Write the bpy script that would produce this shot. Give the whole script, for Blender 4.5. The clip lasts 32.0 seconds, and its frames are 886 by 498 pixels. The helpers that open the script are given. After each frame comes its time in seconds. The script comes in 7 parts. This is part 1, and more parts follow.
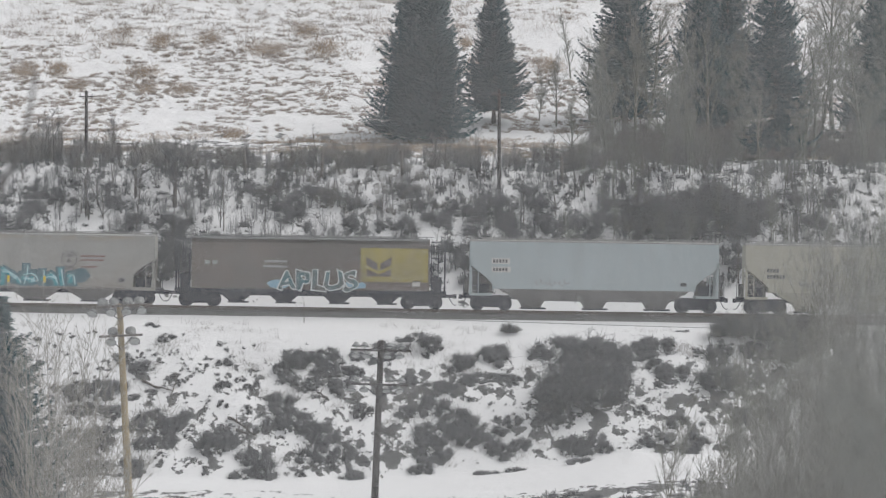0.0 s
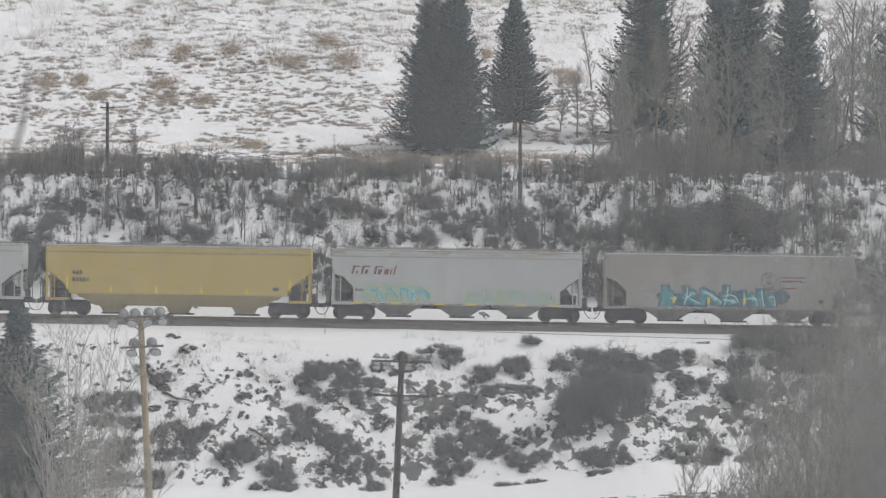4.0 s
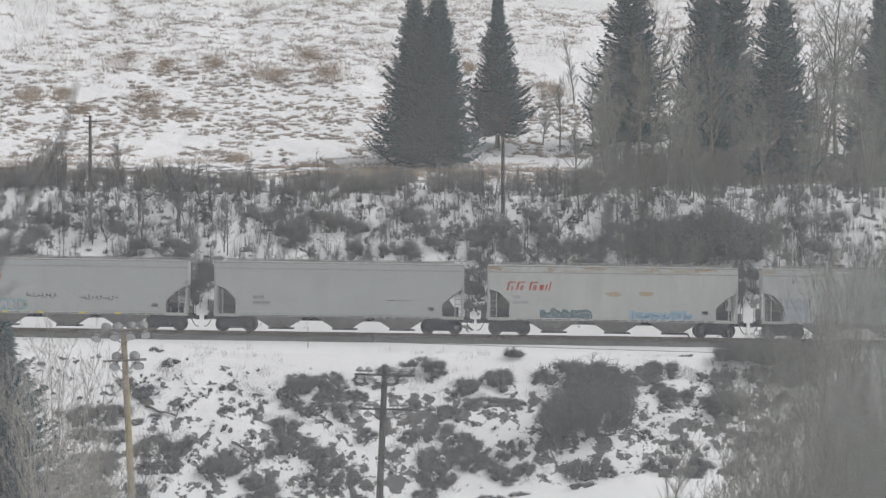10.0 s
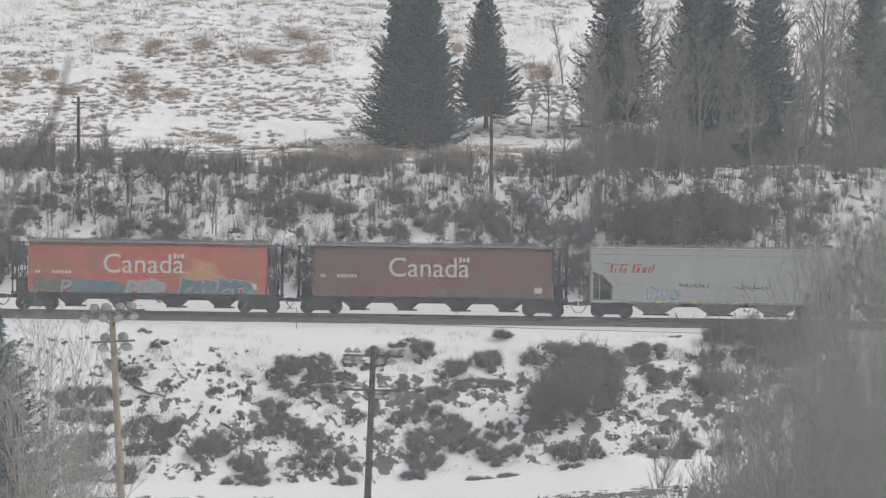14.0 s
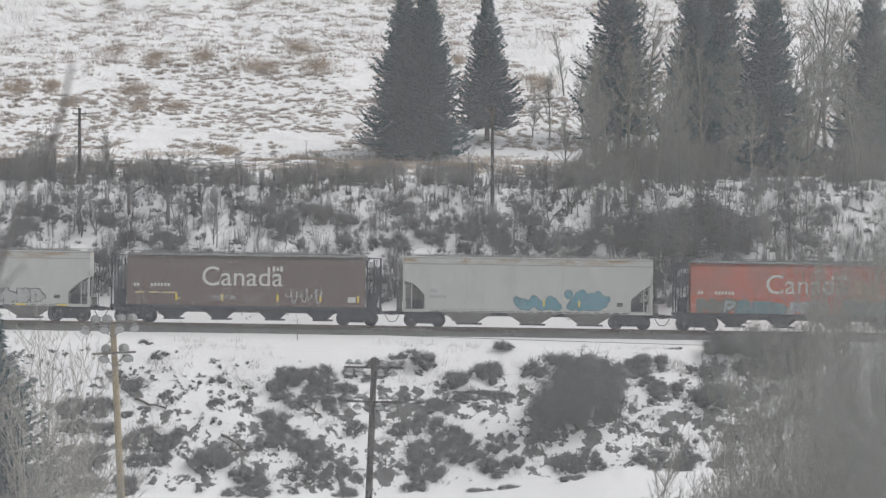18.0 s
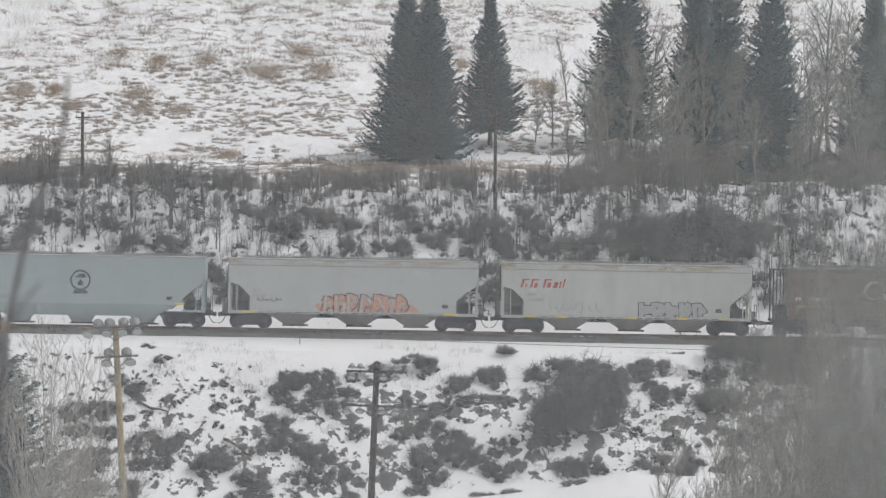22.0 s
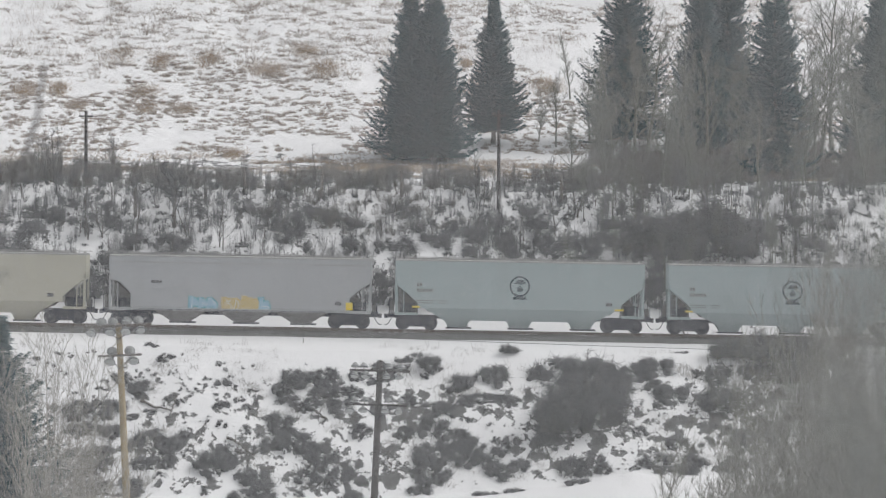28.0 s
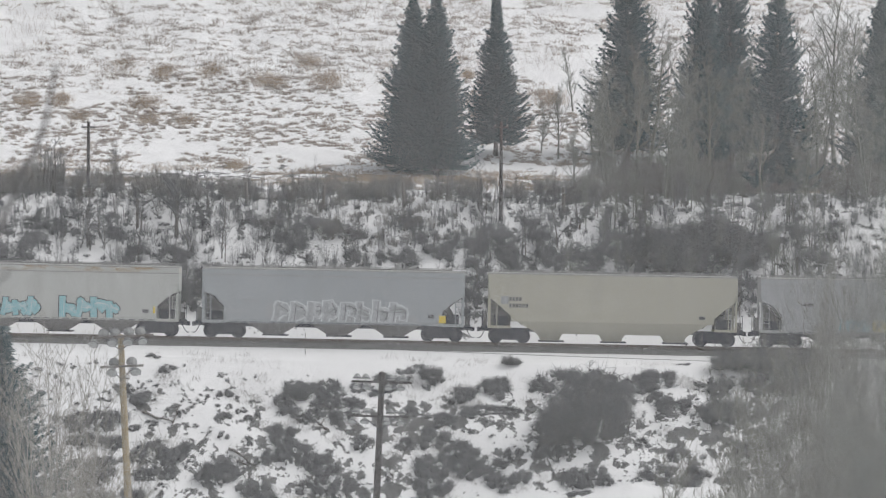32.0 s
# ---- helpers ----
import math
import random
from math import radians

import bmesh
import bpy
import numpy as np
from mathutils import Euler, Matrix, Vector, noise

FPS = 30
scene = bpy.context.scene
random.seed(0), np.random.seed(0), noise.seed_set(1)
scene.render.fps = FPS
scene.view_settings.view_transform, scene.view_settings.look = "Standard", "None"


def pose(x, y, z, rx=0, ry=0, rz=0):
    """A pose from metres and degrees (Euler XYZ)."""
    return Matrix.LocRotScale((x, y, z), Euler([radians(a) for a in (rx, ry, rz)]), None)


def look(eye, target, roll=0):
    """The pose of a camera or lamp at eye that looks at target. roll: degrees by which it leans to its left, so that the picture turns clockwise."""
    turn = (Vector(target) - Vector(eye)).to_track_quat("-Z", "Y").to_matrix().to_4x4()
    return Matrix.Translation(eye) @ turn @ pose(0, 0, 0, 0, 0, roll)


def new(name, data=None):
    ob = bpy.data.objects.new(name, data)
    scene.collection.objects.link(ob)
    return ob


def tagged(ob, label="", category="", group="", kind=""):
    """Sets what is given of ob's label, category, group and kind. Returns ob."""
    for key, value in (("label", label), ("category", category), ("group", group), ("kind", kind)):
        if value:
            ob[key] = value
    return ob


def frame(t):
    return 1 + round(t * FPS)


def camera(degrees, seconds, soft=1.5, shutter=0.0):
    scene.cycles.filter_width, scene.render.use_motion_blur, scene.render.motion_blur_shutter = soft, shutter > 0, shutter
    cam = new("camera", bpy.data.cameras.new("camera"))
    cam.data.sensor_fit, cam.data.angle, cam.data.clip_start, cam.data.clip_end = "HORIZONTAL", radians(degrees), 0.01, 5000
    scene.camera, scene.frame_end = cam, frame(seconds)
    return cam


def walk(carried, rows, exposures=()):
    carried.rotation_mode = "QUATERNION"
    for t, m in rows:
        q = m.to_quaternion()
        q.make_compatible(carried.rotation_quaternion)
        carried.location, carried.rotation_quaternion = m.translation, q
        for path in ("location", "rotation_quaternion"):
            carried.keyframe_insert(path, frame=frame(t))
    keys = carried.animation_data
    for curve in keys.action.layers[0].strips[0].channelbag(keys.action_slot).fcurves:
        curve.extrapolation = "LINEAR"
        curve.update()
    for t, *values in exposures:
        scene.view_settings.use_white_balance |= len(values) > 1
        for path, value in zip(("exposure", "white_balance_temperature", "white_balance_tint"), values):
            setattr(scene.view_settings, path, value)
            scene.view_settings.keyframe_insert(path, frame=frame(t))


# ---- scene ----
# One telephoto view across a valley: a freight train of covered hoppers passes
# on a graded line cut into a snowy hillside. x along the line, y away from the camera, z up;
# z = 0 is the rail top at x = 0.
cam = camera(11.05, 32.0, soft=1.22)
EYE = 5.27                       # the lens over the rail top
TRACK_Y, GRADE = 300.0, -0.01458
cam.data.dof.use_dof = True
cam.data.dof.focus_distance = 300.0
cam.data.dof.aperture_fstop = 4.0

# seconds, turn to the left, tilt up, lean
SWAY = [
    (0, -0.1125, -0.2532, -0.023), (0.5, -0.1637, -0.2596, -0.114), (1, -0.1053, -0.2695, -0.106), (1.5, -0.0434, -0.3264, -0.065),
    (2, 0.0192, -0.2775, -0.162), (2.5, 0.0355, -0.2216, -0.122), (3, 0.0526, -0.1468, -0.215), (3.5, 0.1731, -0.126, -0.075),
    (5.5, 0.0768, -0.0502, -0.054), (6, 0.0963, -0.0232, -0.048), (6.5, 0.04, 0.056, -0.06), (7, -0.0063, 0.0971, 0.022),
    (7.5, 0.0054, 0.0653, -0.035), (8, 0.0109, 0.0088, -0.01), (8.5, 0.0205, 0.0111, -0.019), (9, 0, -0, 0),
    (9.5, -0.0314, 0.0106, 0.02), (10, -0.0651, 0.0542, 0.001), (10.5, -0.0531, 0.0879, -0.013), (11, 0.0109, 0.026, 0),
    (11.5, 0.0076, 0.0689, 0.02), (12, 0.0542, -0.0434, -0.003), (12.5, 0.0432, -0.0557, -0.052), (13, -0, -0.0953, -0.01),
    (13.5, -0.1504, -0.1527, 0.002), (14, -0.209, -0.1846, 0.029), (14.5, -0.2338, -0.1953, 0.02), (16.5, -0.2188, -0.065, -0.006),
    (17, -0.233, 0.0217, -0.091), (17.5, -0.195, 0.0018, -0.067), (18, -0.1971, -0.0376, -0.028), (18.5, -0.2462, -0.0313, -0.103),
    (19, -0.2126, -0.0679, -0.127), (19.5, -0.1571, -0.0282, -0.094), (20, -0.0934, -0.0339, -0.155), (20.5, -0.1032, -0.0257, -0.119),
    (21, -0.1033, -0.0392, -0.159), (21.5, -0.1399, -0.0064, -0.093), (22, -0.1627, 0.0156, -0.121), (22.5, -0.1984, 0.0267, -0.141),
    (23, -0.2083, -0.0106, -0.109), (23.5, -0.1822, -0.1373, -0.116), (24, -0.1552, -0.1148, -0.181), (24.5, -0.1346, -0.0587, -0.163),
    (25, -0.0902, -0.0845, -0.177), (25.5, -0.088, -0.0547, -0.137), (27.5, -0.1206, 0.0089, -0.195), (28, -0.1206, 0.0043, -0.178),
    (28.5, -0.0484, -0.0381, -0.338), (29, -0.0243, -0.0272, -0.254), (29.5, 0.0134, 0.0912, -0.367), (30, 0.0643, 0.0216, -0.262),
    (30.5, 0.0547, 0.0386, -0.232), (31, -0.0028, 0.0975, -0.264), (31.5, -0.046, 0.1263, -0.233), (32, -0.0936, 0.1473, -0.27),
]
walk(cam, [(t, pose(0, 0, EYE, 90 + tilt, lean, turn)) for t, turn, tilt, lean in SWAY],
     exposures=[(0, -0.13), (14, -0.13), (17, -0.085), (32, -0.085)])

# ---- light: a bright, hazy overcast with a weak sun from the upper right ----
world = bpy.data.worlds.new("sky")
scene.world = world
world.use_nodes = True
wn = world.node_tree
sky = wn.nodes.new("ShaderNodeTexSky")
sky.sky_type = "NISHITA"
sky.sun_disc = False
sky.sun_elevation, sky.sun_rotation = radians(51), radians(78)
sky.air_density, sky.dust_density, sky.ozone_density = 1.0, 2.0, 1.5
cloud = wn.nodes.new("ShaderNodeHueSaturation")      # high cloud takes most of the blue
cloud.inputs["Saturation"].default_value = 0.07
wn.links.new(sky.outputs[0], cloud.inputs["Color"])
wn.links.new(cloud.outputs[0], wn.nodes["Background"].inputs[0])
wn.nodes["Background"].inputs[1].default_value = 0.15
sun_data = bpy.data.lights.new("sun", "SUN")
sun_data.energy, sun_data.angle, sun_data.color = 1.3, radians(18), (1.0, 0.985, 0.965)
sun = new("sun", sun_data)
sun.matrix_world = look((95, 20, 120), (0, 0, 0))


# ---- materials ----
def node_mat(name, rough=0.8, metal=0.0):
    m = bpy.data.materials.new(name)
    m.use_nodes = True
    b = m.node_tree.nodes["Principled BSDF"]
    b.inputs["Roughness"].default_value, b.inputs["Metallic"].default_value = rough, metal
    return m, m.node_tree, b


def noise_node(nt, scale, detail=6, rough=0.6, stretch=(1, 1, 1), coord="Object", warp=0.0):
    tc, mp, n = (nt.nodes.new(k) for k in ("ShaderNodeTexCoord", "ShaderNodeMapping", "ShaderNodeTexNoise"))
    mp.inputs["Scale"].default_value = stretch
    n.inputs["Scale"].default_value, n.inputs["Detail"].default_value, n.inputs["Roughness"].default_value = scale, detail, rough
    n.inputs["Distortion"].default_value = warp
    nt.links.new(tc.outputs[coord], mp.inputs[0])
    nt.links.new(mp.outputs[0], n.inputs["Vector"])
    return n


def ramp_node(nt, src, stops):
    r = nt.nodes.new("ShaderNodeValToRGB")
    while len(r.color_ramp.elements) < len(stops):
        r.color_ramp.elements.new(0.5)
    for e, (p, c) in zip(r.color_ramp.elements, stops):
        e.position, e.color = p, (*c, 1) if len(c) == 3 else c
    nt.links.new(src, r.inputs[0])
    return r


def mix_node(nt, fac, a, b):
    m = nt.nodes.new("ShaderNodeMix")
    m.data_type = "RGBA"
    for v, s in ((fac, m.inputs[0]), (a, m.inputs[6]), (b, m.inputs[7])):
        if isinstance(v, (int, float)):
            s.default_value = v
        elif isinstance(v, tuple):
            s.default_value = (*v, 1)
        else:
            nt.links.new(v, s)
    return m.outputs[2]


def bump_node(nt, bsdf, height, dist, strength=0.6):
    b = nt.nodes.new("ShaderNodeBump")
    b.inputs["Strength"].default_value, b.inputs["Distance"].default_value = strength, dist
    nt.links.new(height, b.inputs["Height"])
    nt.links.new(b.outputs[0], bsdf.inputs["Normal"])


GREY3 = lambda v: (v, v, v)


def mottled(name, dark, light, scale=3.0, rough=0.8, metal=0.0, stretch=(1, 1, 1), bump=0.01, per_island=False, gloss=0.5):
    """A plain surface with grain at two scales."""
    m, nt, b = node_mat(name, rough, metal)
    b.inputs["Specular IOR Level"].default_value = gloss
    n1, n2 = noise_node(nt, scale, stretch=stretch), noise_node(nt, scale * 6, 3, stretch=stretch)
    r = ramp_node(nt, n1.outputs[0], ((0.3, dark), (0.7, light)))
    r2 = ramp_node(nt, n2.outputs[0], ((0.3, GREY3(0.75)), (0.7, GREY3(1.15))))
    mul = nt.nodes.new("ShaderNodeMix")
    mul.data_type, mul.blend_type = "RGBA", "MULTIPLY"
    mul.inputs[0].default_value = 1.0
    nt.links.new(r.outputs[0], mul.inputs[6])
    nt.links.new(r2.outputs[0], mul.inputs[7])
    out = mul.outputs[2]
    if per_island:
        g = nt.nodes.new("ShaderNodeNewGeometry")
        r3 = ramp_node(nt, g.outputs["Random Per Island"], ((0.0, GREY3(0.65)), (1.0, GREY3(1.25))))
        m2 = nt.nodes.new("ShaderNodeMix")
        m2.data_type, m2.blend_type = "RGBA", "MULTIPLY"
        m2.inputs[0].default_value = 1.0
        nt.links.new(out, m2.inputs[6])
        nt.links.new(r3.outputs[0], m2.inputs[7])
        out = m2.outputs[2]
    nt.links.new(out, b.inputs["Base Color"])
    if bump:
        bump_node(nt, b, n2.outputs[0], bump)
    return m


def paint_mat(name, colour, grime=0.35, rust=0.0, patina=None):
    """Weathered car paint: vertical streaks, road dirt low down, rust patches under the eaves."""
    m, nt, b = node_mat(name, 0.62)
    streak = noise_node(nt, 1.0, 5, 0.65, (1.3, 1, 0.25))
    patch = noise_node(nt, 0.55, 6, 0.7)
    fine = noise_node(nt, 9.0, 4, 0.6)
    dirty = tuple(0.45 * c + 0.55 * d * 0.5 for c, d in zip(colour, (0.30, 0.27, 0.23)))
    rs = ramp_node(nt, streak.outputs[0], ((0.42, GREY3(0.0)), (0.75, GREY3(grime))))
    col = mix_node(nt, rs.outputs[0], colour, dirty)
    rp = ramp_node(nt, patch.outputs[0], ((0.45, GREY3(0.0)), (0.72, GREY3(grime * 0.8))))
    col = mix_node(nt, rp.outputs[0], col, tuple(0.72 * c for c in colour))
    rf = ramp_node(nt, fine.outputs[0], ((0.6, GREY3(0.0)), (0.8, GREY3(0.25))))
    col = mix_node(nt, rf.outputs[0], col, dirty)
    if patina:
        pn = noise_node(nt, 0.28, 4, 0.55, (1, 1, 1.3))
        pr = ramp_node(nt, pn.outputs[0], ((0.45, GREY3(0.0)), (0.62, GREY3(0.75))))
        col = mix_node(nt, pr.outputs[0], col, patina)
    if rust:
        rn = noise_node(nt, 0.9, 4, 0.6, (1, 1, 2.2))
        rr = ramp_node(nt, rn.outputs[0], ((0.47, GREY3(0.0)), (0.62, GREY3(rust))))
        tc, sep = nt.nodes.new("ShaderNodeTexCoord"), nt.nodes.new("ShaderNodeSeparateXYZ")
        nt.links.new(tc.outputs["Object"], sep.inputs[0])
        mr = nt.nodes.new("ShaderNodeMapRange")
        mr.inputs[1].default_value, mr.inputs[2].default_value = 4.0, 4.35
        nt.links.new(sep.outputs[2], mr.inputs[0])
        mul = nt.nodes.new("ShaderNodeMath")
        mul.operation = "MULTIPLY"
        nt.links.new(rr.outputs[0], mul.inputs[0])
        nt.links.new(mr.outputs[0], mul.inputs[1])
        col = mix_node(nt, mul.outputs[0], col, (0.34, 0.22, 0.09))
    nt.links.new(col, b.inputs["Base Color"])
    bump_node(nt, b, patch.outputs[0], 0.02, 0.3)
    return m


def snow_ground():
    """Old snow with thin grass showing through on the banks and the hill."""
    m, nt, b = node_mat("snow", 0.75)
    big = noise_node(nt, 0.13, 5, 0.6, (1, 0.6, 1))
    mid = noise_node(nt, 1.15, 7, 0.62, (1, 0.5, 1), warp=0.15)
    fine = noise_node(nt, 5.0, 4, 0.6)
    snow = mix_node(nt, fine.outputs[0], (0.80, 0.80, 0.81), (0.90, 0.90, 0.91))
    bare = mix_node(nt, fine.outputs[0], (0.042, 0.043, 0.045), (0.105, 0.104, 0.102))
    add = nt.nodes.new("ShaderNodeMath")
    add.operation = "MULTIPLY_ADD"
    nt.links.new(big.outputs[0], add.inputs[0])
    add.inputs[1].default_value = 0.45
    nt.links.new(mid.outputs[0], add.inputs[2])
    cover = nt.nodes.new("ShaderNodeVertexColor")
    cover.layer_name = "bare"
    sub = nt.nodes.new("ShaderNodeMath")
    sub.operation = "ADD"
    nt.links.new(add.outputs[0], sub.inputs[0])
    nt.links.new(cover.outputs[0], sub.inputs[1])
    r = ramp_node(nt, sub.outputs[0], ((0.86, GREY3(0)), (0.89, GREY3(1))))
    nt.links.new(mix_node(nt, r.outputs[0], snow, bare), b.inputs["Base Color"])
    bump_node(nt, b, mid.outputs[0], 0.14, 0.6)
    return m


SNOW = snow_ground()
SNOW_LUMP = mottled("snow_lump", (0.80, 0.80, 0.81), (0.90, 0.90, 0.91), 4, 0.75)
BALLAST = mottled("ballast", (0.09, 0.088, 0.085), (0.19, 0.185, 0.18), 9, 0.95, bump=0.04)
STEEL_RAIL = mottled("rail_steel", (0.10, 0.075, 0.06), (0.17, 0.13, 0.11), 4, 0.6, 0.3)
TIE_WOOD = mottled("tie_wood", (0.07, 0.06, 0.05), (0.14, 0.12, 0.10), 5, 0.9)
IRON = mottled("grimy_iron", (0.009, 0.012, 0.028), (0.022, 0.028, 0.052), 5, 0.85, gloss=0.12)
WHEEL_STEEL = mottled("wheel_steel", (0.011, 0.014, 0.028), (0.027, 0.031, 0.052), 5, 0.75, 0.0, gloss=0.15)
ROOF_GREY = mottled("roof_galvanised", (0.26, 0.26, 0.26), (0.42, 0.41, 0.40), 1.2, 0.7, stretch=(1, 1, 3))
ROOF_DARK = mottled("roof_dark", (0.13, 0.13, 0.135), (0.22, 0.22, 0.22), 1.2, 0.7)
SPRUCE = mottled("spruce_needles", (0.007, 0.050, 0.059), (0.014, 0.076, 0.088), 0.5, 0.9, bump=0, gloss=0.1)
BARK_DARK = mottled("dark_bark", (0.07, 0.06, 0.05), (0.13, 0.11, 0.095), 6, 0.95)
BARK_GREY = mottled("grey_bark", (0.145, 0.15, 0.125), (0.255, 0.262, 0.22), 4, 0.9, bump=0, per_island=True)
TWIG_DARK = mottled("shrub_twigs", (0.066, 0.070, 0.077), (0.140, 0.146, 0.156), 2.5, 0.95, bump=0, per_island=True, gloss=0.15)
TWIG_CUT = mottled("cutting_twigs", (0.095, 0.098, 0.108), (0.185, 0.187, 0.20), 2.5, 0.95, bump=0, per_island=True, gloss=0.15)
TWIG_BROWN = mottled("willow_twigs", (0.115, 0.106, 0.096), (0.215, 0.20, 0.182), 2.5, 0.95, bump=0, per_island=True, gloss=0.15)
BRANCH_DARK = mottled("near_dark_bark", (0.022, 0.018, 0.016), (0.045, 0.036, 0.031), 6, 0.8)
TWIG_NEAR = mottled("near_twigs", (0.125, 0.137, 0.122), (0.205, 0.22, 0.198), 3, 0.95, bump=0, per_island=True)
GRASS_DRY = mottled("thin_strands", (0.27, 0.19, 0.12), (0.42, 0.31, 0.205), 1.5, 0.95, bump=0, per_island=True)
GRASS_GREY = mottled("grey_grass", (0.20, 0.155, 0.12), (0.36, 0.285, 0.225), 1.5, 0.95, bump=0, per_island=True)
POLE_YELLOW = mottled("treated_pine", (0.28, 0.22, 0.125), (0.43, 0.345, 0.205), 1.5, 0.85, stretch=(3, 3, 0.4))
POLE_DARK = mottled("creosoted_pole", (0.022, 0.018, 0.016), (0.05, 0.040, 0.035), 1.5, 0.9, stretch=(3, 3, 0.4))
POST_WOOD = mottled("weathered_post", (0.12, 0.105, 0.095), (0.24, 0.21, 0.19), 4, 0.95, stretch=(3, 3, 0.5))
LAMP_SHELL = mottled("lamp_aluminium", (0.24, 0.25, 0.25), (0.36, 0.37, 0.37), 8, 0.5, 0.2)
LAMP_RIM = mottled("lamp_rim", (0.10, 0.105, 0.11), (0.17, 0.175, 0.18), 8, 0.6)
LAMP_GLASS = mottled("frosted_lens", (0.42, 0.44, 0.44), (0.55, 0.57, 0.57), 8, 0.3)
CABLE = mottled("cable", (0.06, 0.06, 0.06), (0.1, 0.1, 0.1), 5, 0.7)


# ---- mesh helpers ----
def link_mesh(name, me, parent=None, label=""):
    ob = new(name, me)
    if parent is not None:
        ob.parent = parent
    if label:
        ob["label"] = label
    return ob


def part(name, bm, material, parent=None, label=""):
    me = bpy.data.meshes.new(name)
    bm.to_mesh(me)
    bm.free()
    me.materials.append(material)
    return link_mesh(name, me, parent, label)


def tri_mesh(name, v, f, material, smooth=False):
    me = bpy.data.meshes.new(name)
    v, f = np.asarray(v, np.float32), np.asarray(f, np.int32)
    k = f.shape[1]
    me.vertices.add(len(v)), me.loops.add(f.size), me.polygons.add(len(f))
    me.vertices.foreach_set("co", v.ravel())
    me.loops.foreach_set("vertex_index", f.ravel())
    me.polygons.foreach_set("loop_start", np.arange(len(f), dtype=np.int32) * k)
    if smooth:
        me.polygons.foreach_set("use_smooth", np.ones(len(f), bool))
    me.update(calc_edges=True)
    me.materials.append(material)
    return me


def box(bm, x0, x1, y0, y1, z0, z1):
    vs = [bm.verts.new((x, y, z)) for x in (x0, x1) for y in (y0, y1) for z in (z0, z1)]
    for q in ((0, 1, 3, 2), (4, 6, 7, 5), (0, 4, 5, 1), (2, 3, 7, 6), (0, 2, 6, 4), (1, 5, 7, 3)):
        bm.faces.new([vs[i] for i in q])
    return bm


def boxes(*specs):
    bm = bmesh.new()
    for s in specs:
        box(bm, *s)
    return bm


def prism(bm, poly, y0, y1):
    """A polygon in x, z pushed through from y0 to y1."""
    a, b = ([bm.verts.new((x, y, z)) for x, z in poly] for y in (y0, y1))
    bm.faces.new(a), bm.faces.new(b[::-1])
    for i in range(len(poly)):
        j = (i + 1) % len(poly)
        bm.faces.new((a[j], a[i], b[i], b[j]))
    return bm


def fixed(bm):
    bmesh.ops.recalc_face_normals(bm, faces=bm.faces)
    return bm


def bevelled(bm, r):
    bmesh.ops.recalc_face_normals(bm, faces=bm.faces)
    bmesh.ops.bevel(bm, geom=bm.edges[:], offset=r, segments=2, profile=0.5, affect="EDGES")
    return bm


def basis(d):
    d = d / np.maximum(np.linalg.norm(d, axis=1, keepdims=True), 1e-9)
    h = np.where(np.abs(d[:, 2:3]) < 0.9, [[0, 0, 1.0]], [[1.0, 0, 0]])
    u = np.cross(d, h)
    u /= np.linalg.norm(u, axis=1, keepdims=True)
    return u, np.cross(d, u)


def spikes(p0, p1, r):
    """Three-sided tapering twigs from p0 to p1."""
    p0, p1 = np.asarray(p0, float), np.asarray(p1, float)
    r = np.broadcast_to(np.asarray(r, float).reshape(-1, 1), (len(p0), 1))
    u, w = basis(p1 - p0)
    ring = [p0 + r * (math.cos(a) * u + math.sin(a) * w) for a in (0.3, 2.4, 4.5)]
    v = np.stack(ring + [p1], 1).reshape(-1, 3)
    i = np.arange(len(p0))[:, None] * 4
    f = np.concatenate([i + [0, 1, 3], i + [1, 2, 3], i + [2, 0, 3]], 0)
    return v, f


def tubes(p0, p1, r0, r1, sides=5):
    """Tapering limbs, as triangles."""
    p0, p1 = np.asarray(p0, float), np.asarray(p1, float)
    r0, r1 = np.asarray(r0, float).reshape(-1, 1), np.asarray(r1, float).reshape(-1, 1)
    u, w = basis(p1 - p0)
    vs = []
    for p, r in ((p0, r0), (p1, r1)):
        for k in range(sides):
            a = 2 * math.pi * k / sides
            vs.append(p + r * (math.cos(a) * u + math.sin(a) * w))
    v = np.stack(vs, 1).reshape(-1, 3)
    i = np.arange(len(p0))[:, None] * 2 * sides
    fs = []
    for k in range(sides):
        j = (k + 1) % sides
        fs += [i + [k, j, sides + k], i + [j, sides + j, sides + k]]
    return v, np.concatenate(fs, 0)


def joined(*vf):
    v, f, n = [], [], 0
    for a, b in vf:
        v.append(a), f.append(b + n)
        n += len(a)
    return np.concatenate(v), np.concatenate(f)


